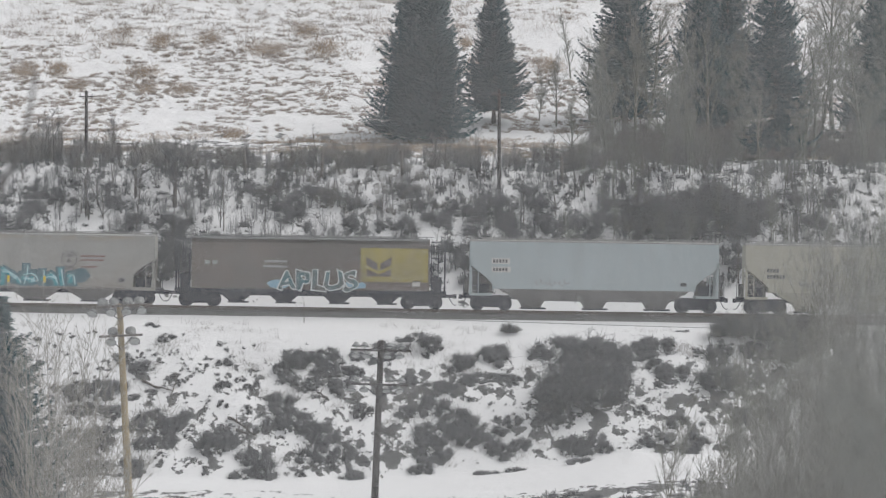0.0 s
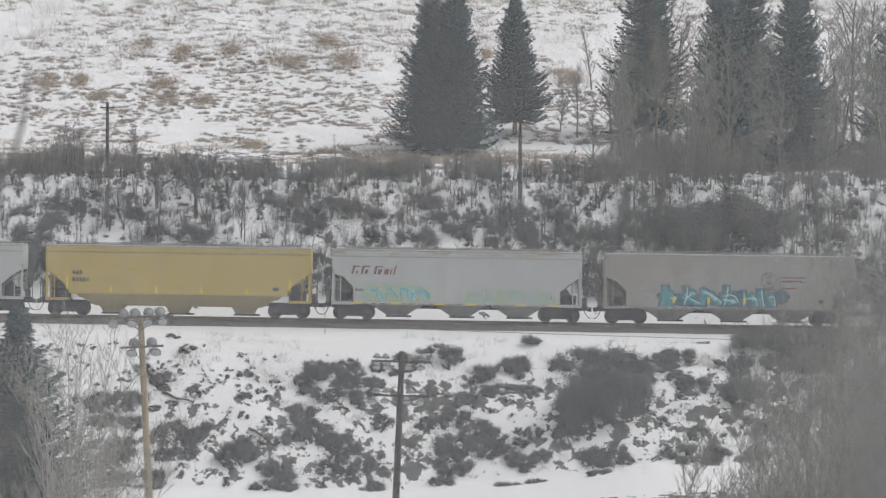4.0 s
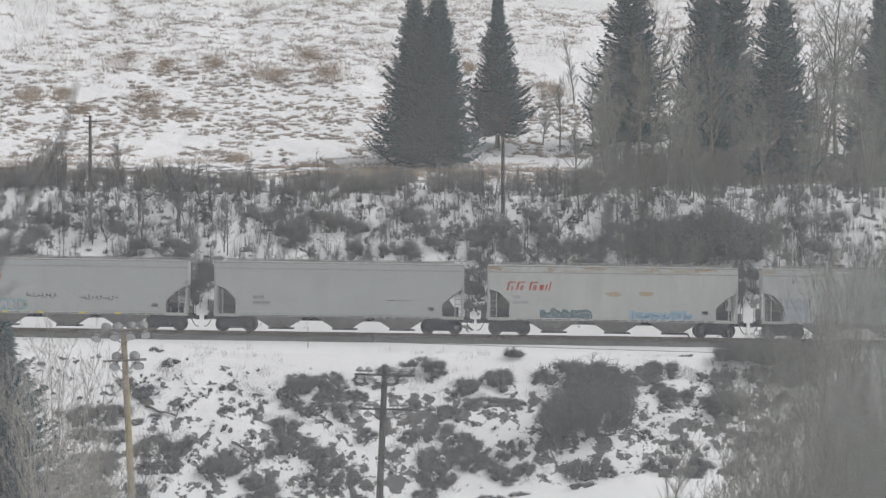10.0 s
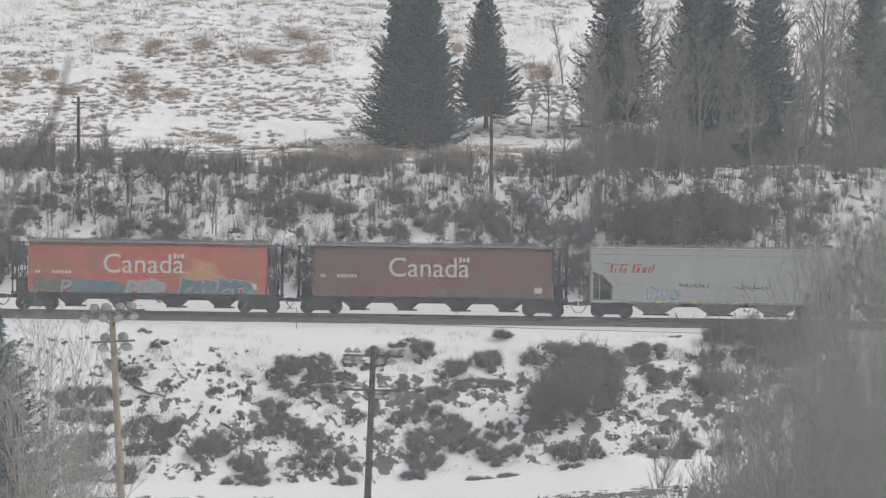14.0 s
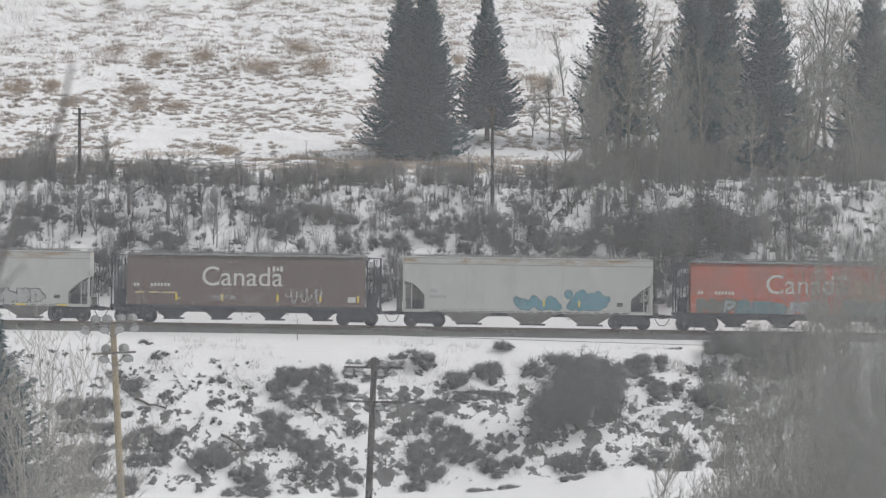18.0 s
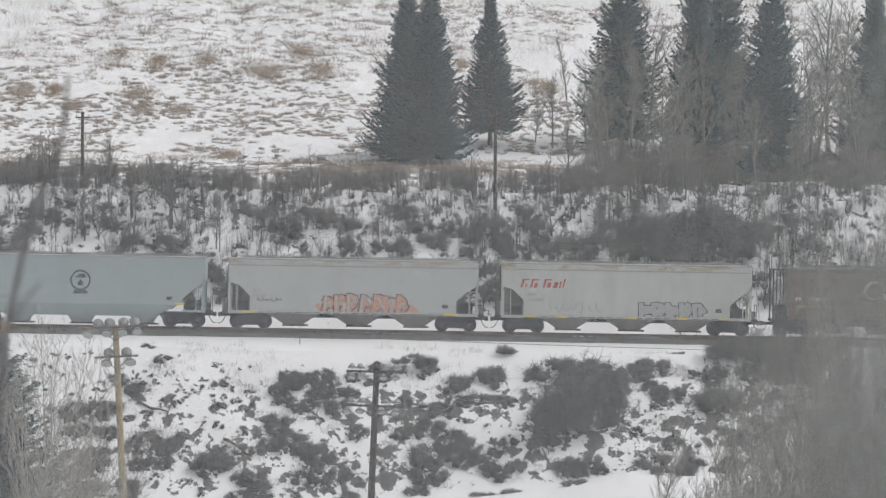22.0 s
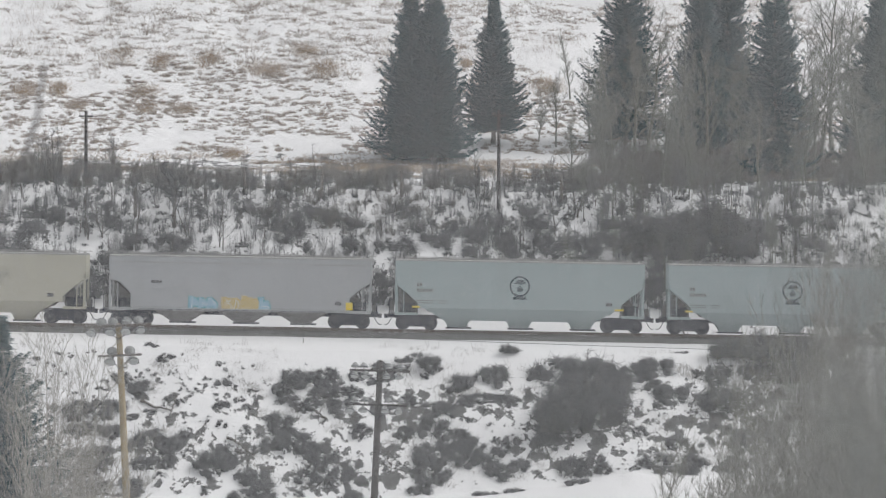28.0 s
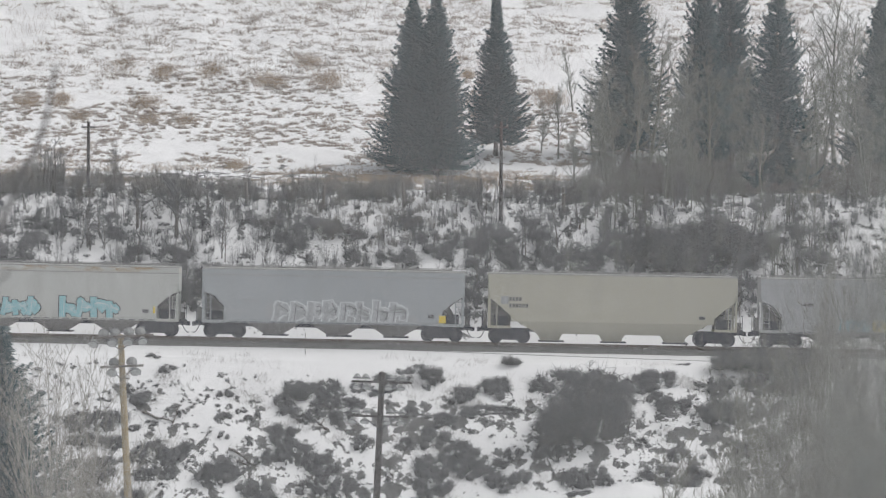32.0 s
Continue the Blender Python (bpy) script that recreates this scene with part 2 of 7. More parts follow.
def pipe(pts, radii, sides=6):
    """One unbroken tube along bent points, closed at both ends."""
    p = np.asarray(pts, float)
    n = len(p)
    r = np.broadcast_to(np.asarray(radii, float), (n,))
    u, w = basis(np.gradient(p, axis=0))
    a = 2 * np.pi * np.arange(sides) / sides
    v = (p[:, None] + r[:, None, None] * (np.cos(a)[None, :, None] * u[:, None] + np.sin(a)[None, :, None] * w[:, None])).reshape(-1, 3)
    i, k = np.meshgrid(np.arange(n - 1) * sides, np.arange(sides), indexing="ij")
    j = (k + 1) % sides
    q = np.stack([i + k, i + j, i + j + sides, i + k + sides], 2).reshape(-1, 4)
    caps = [[0, k + 1, k] for k in range(1, sides - 1)] + [[(n - 1) * sides, (n - 1) * sides + k, (n - 1) * sides + k + 1] for k in range(1, sides - 1)]
    return v, np.concatenate([q[:, [0, 1, 2]], q[:, [0, 2, 3]], np.array(caps)])


# ---- the land: one sheet from behind the camera to beyond the hill ----
LAND_Y = [-1500, -300, -40, -6, 4, 14, 40, 75, 130, 200, 245, 255, 262, 270, 279, 280.5, 294.3, 296.6, 297.9, 302.1, 303.6, 305, 307.5, 312, 318, 321, 345, 372, 400, 430, 520, 700, 1500, 4000]
LAND_Z = [30, 12, 5.0, 3.7, 3.4, 1.6, -6.5, -11.5, -13, -12.5, -11.3, -10.4, -9.9, -9.45, -9.05, -8.85, -1.3, -0.85, -0.52, -0.52, -0.75, -0.6, 0.7, 4.9, 9.3, 9.9, 11.8, 17.6, 26.6, 37, 70, 120, 230, 420]
FOLLOW_Y = [-50, 200, 280, 292, 306, 325, 400, 600]      # how far the land follows the line's grade
FOLLOW = [0, 0, 0, 1, 1, 0.3, 0.3, 0]


def value_noise(x, y, seed):
    """Smooth random heights from -1 to 1 on a unit lattice."""
    i, j = np.floor(x), np.floor(y)
    u, v = x - i, y - j
    u, v = u * u * (3 - 2 * u), v * v * (3 - 2 * v)

    def corner(a, b):
        h = np.sin(a * 127.1 + b * 311.7 + seed * 74.7) * 43758.5453
        return 2 * (h - np.floor(h)) - 1

    return (corner(i, j) * (1 - u) + corner(i + 1, j) * u) * (1 - v) + (corner(i, j + 1) * (1 - u) + corner(i + 1, j + 1) * u) * v


def land(x, y):
    """Height of the land, with drifts and hummocks (arrays or numbers)."""
    x, y = np.asarray(x, float), np.asarray(y, float)
    z = np.interp(y, LAND_Y, LAND_Z)
    z = z + GRADE * np.clip(x, -120, 120) * np.interp(y, FOLLOW_Y, FOLLOW)
    # the path at the foot of the bank climbs to the right
    z = z + np.interp(x, [-30, -5, 0, 4, 7.5, 11, 16, 40], [-1.3, -1.15, -0.85, -0.5, -0.2, 0.3, 0.5, 0.6]) * np.interp(y, [245, 262, 280, 293.5], [0, 1, 1, 0])
    rough = np.interp(y, [0, 40, 250, 265, 278, 282, 290, 295, 296, 304, 308, 318, 340, 350, 600, 900], [0, 0.5, 0.5, 0.10, 0.10, 0.5, 0.45, 0.06, 0, 0, 0.3, 0.4, 0.2, 0.3, 1.2, 6])
    w = 0.8 * value_noise(x / 4.1, y / 4.7, 1) + 0.45 * value_noise(x / 1.7, y / 2.1, 2) + 0.28 * value_noise(x / 0.8, y / 0.9, 3)
    return z + rough * 0.6 * w


def land_sheet():
    xs = np.unique(np.round(np.concatenate([np.arange(-46, 46.1, 0.4), [s * d for s in (-1, 1) for d in (50, 56, 65, 80, 100, 130, 180, 260, 400, 700, 1200, 2500)]]), 3))
    ys = np.unique(np.round(np.concatenate([LAND_Y, np.arange(256, 330, 0.45), np.arange(330, 420, 0.7), np.arange(0, 256, 8), np.arange(425, 700, 12)]), 3))
    gx, gy = np.meshgrid(xs, ys)
    gz = land(gx, gy)
    v = np.stack([gx, gy, gz], 2).reshape(-1, 3)
    n = len(xs)
    i = (np.arange(len(ys) - 1)[:, None] * n + np.arange(n - 1)[None]).reshape(-1, 1)
    me = tri_mesh("ground", v, i + [0, 1, n + 1, n], SNOW, smooth=True)
    # how much bare grass shows: none on the path and the shoulder, most on the hill and the banks
    cover = np.interp(gy, [0, 250, 262, 266, 268, 279, 281, 284, 290, 294.5, 304, 306, 310, 320, 324, 343, 348, 353, 358, 370, 376, 384, 420, 600],
                      [0.1, 0.15, 0.14, 0.05, -0.3, -0.3, 0.09, 0.13, 0.09, -0.3, -0.3, 0.0, 0.04, 0.04, 0.10, 0.10, 0.0, -0.14, -0.09, -0.06, -0.08, -0.05, -0.04, 0.05]).ravel()
    # the path is trodden clear on the right, and runs out into brush on the left
    gap = np.interp(gx.ravel(), [-9, 0], [1, 0]) * np.interp(gy.ravel(), [262, 266, 274, 279], [0, 1, 1, 0])
    cover = cover * (1 - gap) + 0.10 * gap
    col = np.repeat(np.clip(cover + 0.0, -1, 1)[:, None], 4, 1).astype(np.float32)
    at = me.color_attributes.new("bare", "FLOAT_COLOR", "POINT")
    at.data.foreach_set("color", col.ravel())
    return tagged(link_mesh("ground", me), "old snow over dry grass on a valley side", "ground", kind="structure")


land_sheet()


# ---- the line: ballast, ties and rails ----
def track():
    X0, X1 = -140, 140
    tilt = pose(0, TRACK_Y, 0, 0, math.degrees(math.atan(-GRADE)), 0)
    bed = tagged(new("railway_track"), "single railway track on dark ballast swept clear of snow", "railway track", kind="structure")
    bed.matrix_world = tilt
    bm = bmesh.new()
    sec = [(-2.75, -0.86), (-1.95, -0.30), (-1.3, -0.22), (1.3, -0.22), (1.95, -0.30), (2.75, -0.86)]
    xs = list(range(X0, X1 + 1, 2))
    rnd = random.Random(4)
    rows = [[bm.verts.new((x, y, z + rnd.uniform(-0.03, 0.03))) for y, z in sec] for x in xs]
    for a, b in zip(rows, rows[1:]):
        for k in range(len(sec) - 1):
            bm.faces.new((a[k], b[k], b[k + 1], a[k + 1]))
    part("ballast_bed", fixed(bm), BALLAST, bed, "dark crushed-stone ballast")
    for y in (-0.755, 0.755):
        bm = bmesh.new()
        prof = [(-0.07, -0.18), (-0.07, -0.16), (-0.015, -0.145), (-0.015, -0.045), (-0.036, -0.035), (-0.036, 0), (0.036, 0), (0.036, -0.035), (0.015, -0.045), (0.015, -0.145), (0.07, -0.16), (0.07, -0.18)]
        a, b = ([bm.verts.new((x, y + p, z)) for p, z in prof] for x in (X0, X1))
        for i in range(len(prof)):
            j = (i + 1) % len(prof)
            bm.faces.new((a[i], a[j], b[j], b[i]))
        part("rail", fixed(bm), STEEL_RAIL, bed, "rusty-sided steel rail")
    tie = bpy.data.meshes.new("tie")
    bm = bevelled(boxes((-0.11, 0.11, -1.3, 1.3, -0.36, -0.182)), 0.01)
    bm.to_mesh(tie), bm.free()
    tie.materials.append(TIE_WOOD)
    for i in range(-140, 140):
        ob = link_mesh("tie", tie, bed)
        ob.location = (i * 0.54 + rnd.uniform(-0.02, 0.02), rnd.uniform(-0.03, 0.03), rnd.uniform(-0.01, 0.006))
    # crushed stones along the shoulder the camera sees
    n = 9000
    rng = np.random.default_rng(3)
    px, s = rng.uniform(-45, 45, n), rng.uniform(0, 1, n)
    base = np.stack([px, -1.3 - 1.45 * s, -0.22 - 0.6 * s ** 1.15], 1)
    size = rng.uniform(0.025, 0.06, n)
    v, f = spikes(base - [0, 0, 0.02], base + rng.normal(0, 0.6, (n, 3)) * size[:, None] + [0, 0, 0.03], size)
    ob = link_mesh("loose_ballast", tri_mesh("loose_ballast", v, f, BALLAST), bed, "loose crushed stones")
    ob["kind"] = "stuff"
    return bed


track()


# ---- the train ----
WHITE_OLD = (0.505, 0.53, 0.52)
SIDE = 1.60                     # half the width of a car


def lathe(bm, prof, y0=0.0, segs=20):
    """Turns a profile of (radius, y) round the y axis."""
    rings = []
    for r, y in prof:
        rings.append([bm.verts.new((r * math.cos(2 * math.pi * k / segs), y0 + y, r * math.sin(2 * math.pi * k / segs))) for k in range(segs)])
    for a, b in zip(rings, rings[1:]):
        for k in range(segs):
            bm.faces.new((a[k], a[(k + 1) % segs], b[(k + 1) % segs], b[k]))
    bm.faces.new(rings[0]), bm.faces.new(rings[-1][::-1])
    return bm


def wheelset_mesh():
    bm = bmesh.new()
    for s in (-1, 1):
        prof = [(0.10, 0.02), (0.13, 0.06), (0.30, 0.02), (0.40, 0.05), (0.457, 0.06), (0.457, -0.05), (0.485, -0.075), (0.40, -0.07), (0.12, -0.03)]
        lathe(bm, [(r, s * y) for r, y in prof], s * 0.755)
    lathe(bm, [(0.08, -0.98), (0.08, 0.98)], 0, 10)
    fixed(bm)
    me = bpy.data.meshes.new("wheelset")
    bm.to_mesh(me), bm.free()
    me.materials.append(WHEEL_STEEL)
    return me


def truck_meshes():
    bm = bmesh.new()
    # cast side frame: bowed bottom chord, arched top, open windows, journal boxes
    prism(bm, [(-1.08, 0.36), (-1.08, 0.70), (-0.80, 0.80), (-0.50, 0.95), (0.50, 0.95), (0.80, 0.80), (1.08, 0.70), (1.08, 0.36), (0.70, 0.36), (0.42, 0.21), (-0.42, 0.21), (-0.70, 0.36)], -0.07, 0.07)
    for x in (-0.889, 0.889):
        box(bm, x - 0.14, x + 0.14, -0.12, 0.10, 0.34, 0.60)
    bevelled(bm, 0.02)
    frame_me = bpy.data.meshes.new("side_frame")
    bm.to_mesh(frame_me), bm.free()
    frame_me.materials.append(IRON)
    bm = boxes((-0.22, 0.22, -1.2, 1.2, 0.46, 0.74), (-0.06, 0.06, -0.5, 0.5, 0.74, 0.98))
    bevelled(bm, 0.02)
    bolster_me = bpy.data.meshes.new("bolster")
    bm.to_mesh(bolster_me), bm.free()
    bolster_me.materials.append(IRON)
    bm = bmesh.new()
    for x in (-0.14, 0.0, 0.14):
        for k in range(4):
            box(bm, x - 0.06, x + 0.06, -0.12, 0.12, 0.24 + k * 0.055, 0.275 + k * 0.055)
    fixed(bm)
    spring_me = bpy.data.meshes.new("spring_nest")
    bm.to_mesh(spring_me), bm.free()
    spring_me.materials.append(IRON)
    return frame_me, bolster_me, spring_me


WHEELSET, (SIDE_FRAME, BOLSTER, SPRING) = wheelset_mesh(), truck_meshes()
AXLES = {-1: [], 1: []}
CAP = tri_mesh("bearing_cap", *tubes([[0, -0.03, 0], [0, -0.03, 0]], [[0, 0.03, 0], [0, -0.034, 0]], [0.085, 0.085], [0.085, 0.002], 10), mottled("cap_steel", (0.16, 0.16, 0.165), (0.27, 0.27, 0.27), 8, 0.5, 0.5))
CARS = []


def add_truck(car, x):
    tr = link_mesh("truck", BOLSTER, car, "grimy black cast-steel truck")
    tr.location = (x, 0, 0)
    for y in (-1.02, 1.02):
        sf = link_mesh("side_frame", SIDE_FRAME, tr)
        sf.location = (0, y, 0)
        sp = link_mesh("spring_nest", SPRING, tr)
        sp.location = (0, y, 0)
    for s in (-1, 1):
        w = link_mesh("wheelset", WHEELSET, tr)
        w.location = (0.889 * s, 0, 0.457)
        AXLES[s].append(w)
        for y in (-1.17, 1.17):
            link_mesh("bearing_cap", CAP, tr).location = (0.889 * s, y, 0.457)
    return tr


def ladder(x0, x1, y, z0, z1, rungs):
    bm = boxes((x0 - 0.03, x0 + 0.03, y - 0.03, y + 0.03, z0, z1), (x1 - 0.03, x1 + 0.03, y - 0.03, y + 0.03, z0, z1))
    for k in range(rungs):
        z = z0 + (z1 - z0) * (k + 0.5) / rungs
        box(bm, x0, x1, y - 0.015, y + 0.015, z - 0.015, z + 0.015)
    return fixed(bm)


def couplers(car, h):
    for s in (-1, 1):
        a, b = sorted((s * (h - 0.2), s * (h + 0.62)))
        bm = boxes((a, b, -0.09, 0.09, 0.76, 0.96))
        a, b = sorted((s * (h + 0.45), s * (h + 0.69)))
        box(bm, a, b, -0.20, 0.17, 0.72, 1.0)
        part("coupler", bevelled(bm, 0.02), IRON, car, "dark knuckle coupler")
        pts = [(s * (h + 0.2 + 0.48 * k / 8), -0.3, 0.78 - 0.5 * math.sin(math.pi * k / 8 * 0.62)) for k in range(9)]
        v, f = pipe(pts, 0.03)
        link_mesh("air_hose", tri_mesh("air_hose", v, f, IRON), car, "black rubber air hose")


def roof_part(car, L, z0, z1, mat, board=True):
    sec = [(-SIDE, z0), (-SIDE - 0.03, z0 + 0.06), (-1.25, z0 + 0.7 * (z1 - z0)), (-0.6, z1), (0.6, z1), (1.25, z0 + 0.7 * (z1 - z0)), (SIDE + 0.03, z0 + 0.06), (SIDE, z0)]
    bm = bmesh.new()
    a, b = ([bm.verts.new((x, y, z)) for y, z in sec] for x in (-L / 2, L / 2))
    bm.faces.new(a), bm.faces.new(b[::-1])
    for i in range(len(sec)):
        j = (i + 1) % len(sec)
        bm.faces.new((a[i], b[i], b[j], a[j]))
    part("roof", fixed(bm), mat, car)
    if board:
        for y in (-0.62, 0.62):
            bm = boxes((-L / 2 - 0.25, L / 2 + 0.25, y - 0.2, y + 0.2, z1 + 0.10, z1 + 0.14))
            n = int(L / 1.5)
            for k in range(n + 1):
                x = -L / 2 + 0.2 + k * (L - 0.4) / n
                box(bm, x - 0.03, x + 0.03, y - 0.2, y + 0.2, z1 - 0.12, z1 + 0.10)
            part("running_board", fixed(bm), mat, car, "galvanised running board")
    bm = boxes((-L / 2 + 0.8, L / 2 - 0.8, -0.32, 0.32, z1 - 0.02, z1 + 0.07))
    part("hatch", bevelled(bm, 0.02), mat, car, "long loading hatch")


def bay(car, x, zt, zb, wt, wb, yt, yb, mat, curve=0.35):
    """One hopper bay: sloping curved sheets down to an outlet."""
    bm = bmesh.new()
    rings = []
    for k in range(6):
        s = k / 5
        w = wt + (wb - wt) * (1 - (1 - s) ** (1 + curve))
        y = yt + (yb - yt) * s
        z = zt + (zb - zt) * s
        rings.append([bm.verts.new(p) for p in ((x - w / 2, -y, z), (x + w / 2, -y, z), (x + w / 2, y, z), (x - w / 2, y, z))])
    for a, b in zip(rings, rings[1:]):
        for i in range(4):
            bm.faces.new((a[i], a[(i + 1) % 4], b[(i + 1) % 4], b[i]))
    bm.faces.new(rings[0]), bm.faces.new(rings[-1][::-1])
    hb = part("hopper_bay", fixed(bm), mat, car)
    g = boxes((x - wb / 2 - 0.12, x + wb / 2 + 0.35, -yb - 0.1, yb + 0.1, zb - 0.09, zb), (x + wb / 2, x + wb / 2 + 0.25, -yb - 0.25, -yb - 0.1, zb - 0.07, zb + 0.04))
    part("outlet_gate", bevelled(g, 0.012), IRON, hb, "dark sliding outlet gate")


def end_gear(car, h, mat, low=1.12, inset=1.45):
    """Corner posts, ladders, the sloping inner sheet and the platform at both ends."""
    for s in (-1, 1):
        x0, x1 = sorted((s * (h - inset), s * h))
        part("end_platform", bevelled(boxes((x0, x1, -1.5, 1.5, low - 0.16, low)), 0.015), mat, car)
        for y in (-SIDE + 0.05, SIDE - 0.05):
            x = s * (h - 0.06)
            part("corner_post", fixed(boxes((x - 0.05, x + 0.05, y - 0.05, y + 0.05, low, 3.3))), mat, car)
            xa, xb = sorted((s * (h - 0.14), s * (h - 0.58)))
            part("ladder", ladder(xa, xb, y, low, 2.75, 5), mat, car, "steel-rung side ladder")
        bm = bmesh.new()
        q = [(s * (h - 0.04), 3.15), (s * (h - 0.04), 3.05), (s * (h - inset - 0.75), low + 0.02), (s * (h - inset - 0.75), low + 0.16)]
        prism(bm, q, -1.32, 1.32)
        part("slope_sheet", fixed(bm), END_SHADE_DARK, car, "sloping end sheet, dark with shade put into its colour")
        # added plate that fills the shaded end opening with a dark shape
        web = [(h - inset, low), (h - inset, 2.15), (h - 0.75, 2.72), (h - 0.2, 2.85), (h - 0.2, low)] if s < 0 else [(h - inset, low), (h - inset, 1.95), (h - 0.95, 2.2), (h - 0.55, 1.6), (h - 0.35, low)]
        part("end_shade_plate", fixed(prism(bmesh.new(), [(s * a, b) for a, b in web], 0.55, 0.62)), END_SHADE_DARK, car, "dark plate added where the end opening lies in shade")
        bm = boxes(*[(min(s * (h - 0.35), s * (h - 1.3)), max(s * (h - 0.35), s * (h - 1.3)), y, y + 0.1, low, 1.75) for y in (-0.75, 0.65)])
        box(bm, min(s * (h - 0.4), s * (h - 1.25)), max(s * (h - 0.4), s * (h - 1.25)), -0.8, 0.8, low, 1.6)
        part("brake_gear", fixed(bm), IRON, car, "dark brake cylinder and rods")


def crossover(car, h):
    """The open crossover walk, its handrail and the hand-brake housing that stick out beyond each end."""
    for s in (-1, 1):
        x0, x1 = sorted((s * (h + 0.01), s * (h + 0.42)))
        bm = boxes((x0, x1, -1.2, 1.2, 1.02, 1.10))
        for k in range(7):
            box(bm, x0, x1, -1.15 + 0.36 * k, -1.05 + 0.36 * k, 0.86, 1.02)
        part("crossover_platform", fixed(bm), IRON, car, "dark open-grid crossover platform")
        xa, xb = sorted((s * (h + 0.05), s * (h + 0.34)))
        part("brake_housing", bevelled(boxes((xa, xb, -0.62, 0.18, 1.12, 1.95 if s < 0 else 1.6)), 0.04), END_SHADE_DARK, car, "dark hand-brake housing")
        bm = boxes(*[(s * (h + 0.36) - 0.02, s * (h + 0.36) + 0.02, y - 0.02, y + 0.02, 1.10, 2.05) for y in (-1.15, 1.15)])
        box(bm, s * (h + 0.36) - 0.02, s * (h + 0.36) + 0.02, -1.15, 1.15, 2.0, 2.05)
        part("handrail", fixed(bm), IRON, car, "dark end handrail")


def side_bars(car, rows, mat, name="lettering", y=-SIDE - 0.012):
    """Small painted bars on the side: rows of x, z, width, height."""
    bm = bmesh.new()
    for x, z, w, hh in rows:
        box(bm, x, x + w, y - 0.004, y, z, z + hh)
    ob = part(name, fixed(bm), mat, car)
    if len(rows) > 1:
        ob["kind"] = "stuff"
    return ob


def number_bars(car, x, z, mat, n1=4, n2=6, size=0.22):
    rows = [(x + k * size * 0.85, z, size * 0.6, size) for k in range(n1)] + [(x + k * size * 0.85, z - size * 1.7, size * 0.6, size) for k in range(n2)]
    side_bars(car, rows, mat)


def flat_poly(bm, pts, y):
    bm.faces.new([bm.verts.new((x, y, z)) for x, z in pts])


def blob(rnd, cx, cz, w, h, n=9, rough=0.28):
    ph = rnd.random() * 6
    return [(cx + w / 2 * math.cos(a) * k, cz + h / 2 * math.sin(a) * k) for a, k in ((ph + 2 * math.pi * i / n, 1 + rnd.uniform(-rough, rough)) for i in range(n))]


def stroke(bm, pts, width, y):
    """A ribbon of paint along pts."""
    for k, ((ax, az), (bx, bz)) in enumerate(zip(pts, pts[1:])):
        dx, dz = bx - ax, bz - az
        l = math.hypot(dx, dz) or 1
        ex, ez, nx, nz = dx / l * width * 0.3, dz / l * width * 0.3, -dz / l * width / 2, dx / l * width / 2
        flat_poly(bm, [(ax - ex - nx, az - ez - nz), (bx + ex - nx, bz + ez - nz), (bx + ex + nx, bz + ez + nz), (ax - ex + nx, az - ez + nz)], y - 0.0003 * k)


def graffiti(car, x0, x1, z0, z1, fills, outline, light, n=5, seed=1, halo=None, line=0.04):
    """Sprayed wild letters: a soft cloud behind some, fat crossing strokes with a rim of another colour, thin lights."""
    rnd = random.Random(seed)
    y, w, h = -SIDE, (x1 - x0) / n, z1 - z0
    layers = []
    if halo:
        bm = bmesh.new()
        for k in range(n * 3):
            cx, cz = x0 + (x1 - x0) * rnd.uniform(-0.03, 1.03), z0 + h * rnd.uniform(0.0, 0.55)
            r = rnd.uniform(0.2, 0.42) * h
            flat_poly(bm, [(cx + 1.5 * r * math.cos(i * 0.524) * rnd.uniform(0.8, 1.15), max(cz + r * math.sin(i * 0.524) * rnd.uniform(0.8, 1.15), z0 - 0.05)) for i in range(12)], y - 0.006 - 0.0002 * k)
        layers.append(("spray_halo", bm, halo))
    strokes = []
    for k in range(n):
        cx, lean = x0 + (k + 0.5) * w, rnd.uniform(-0.15, 0.2) * w
        top = rnd.uniform(0.72, 0.98)
        ends = [[(cx - 0.32 * w, z0 + 0.06 * h), (cx - 0.3 * w + lean, z0 + 0.5 * h), (cx - 0.3 * w + lean, z0 + top * h)]]
        for q in range(rnd.choice((2, 2, 3))):
            ends.append([(cx + rnd.uniform(-0.42, 0.1) * w, z0 + h * rnd.uniform(0.3, top)), (cx + rnd.uniform(0.2, 0.75) * w, z0 + h * rnd.uniform(0.2, 0.95)), (cx + rnd.uniform(-0.1, 0.5) * w, z0 + h * rnd.uniform(0.05, 0.6))])
        for p in ends:
            strokes.append([(p[0][0] * (1 - t) ** 2 + 2 * p[1][0] * t * (1 - t) + p[2][0] * t * t, p[0][1] * (1 - t) ** 2 + 2 * p[1][1] * t * (1 - t) + p[2][1] * t * t) for t in (0, 0.2, 0.4, 0.6, 0.8, 1.0)])
    fat = 0.42 * min(w, 0.8 * h)
    for name, width, level, mat, keep in (("spray_outline", fat + 0.14, 0.016, outline, 1.0), ("spray_fill", fat, 0.028, fills[0], 1.0), ("spray_shade", fat * 0.55, 0.040, fills[-1], 0.5), ("spray_highlight", line, 0.050, light, 0.7)):
        bm = bmesh.new()
        for k, pts in enumerate(strokes):
            if rnd.random() <= keep:
                dx = 0.25 * fat if name == "spray_highlight" else 0
                stroke(bm, [(x + dx, z) for x, z in pts], width, y - level - 0.0001 * k)
        layers.append((name, bm, mat))
    for name, bm, mat in layers:
        part(name, bm, mat, car)["kind"] = "stuff"


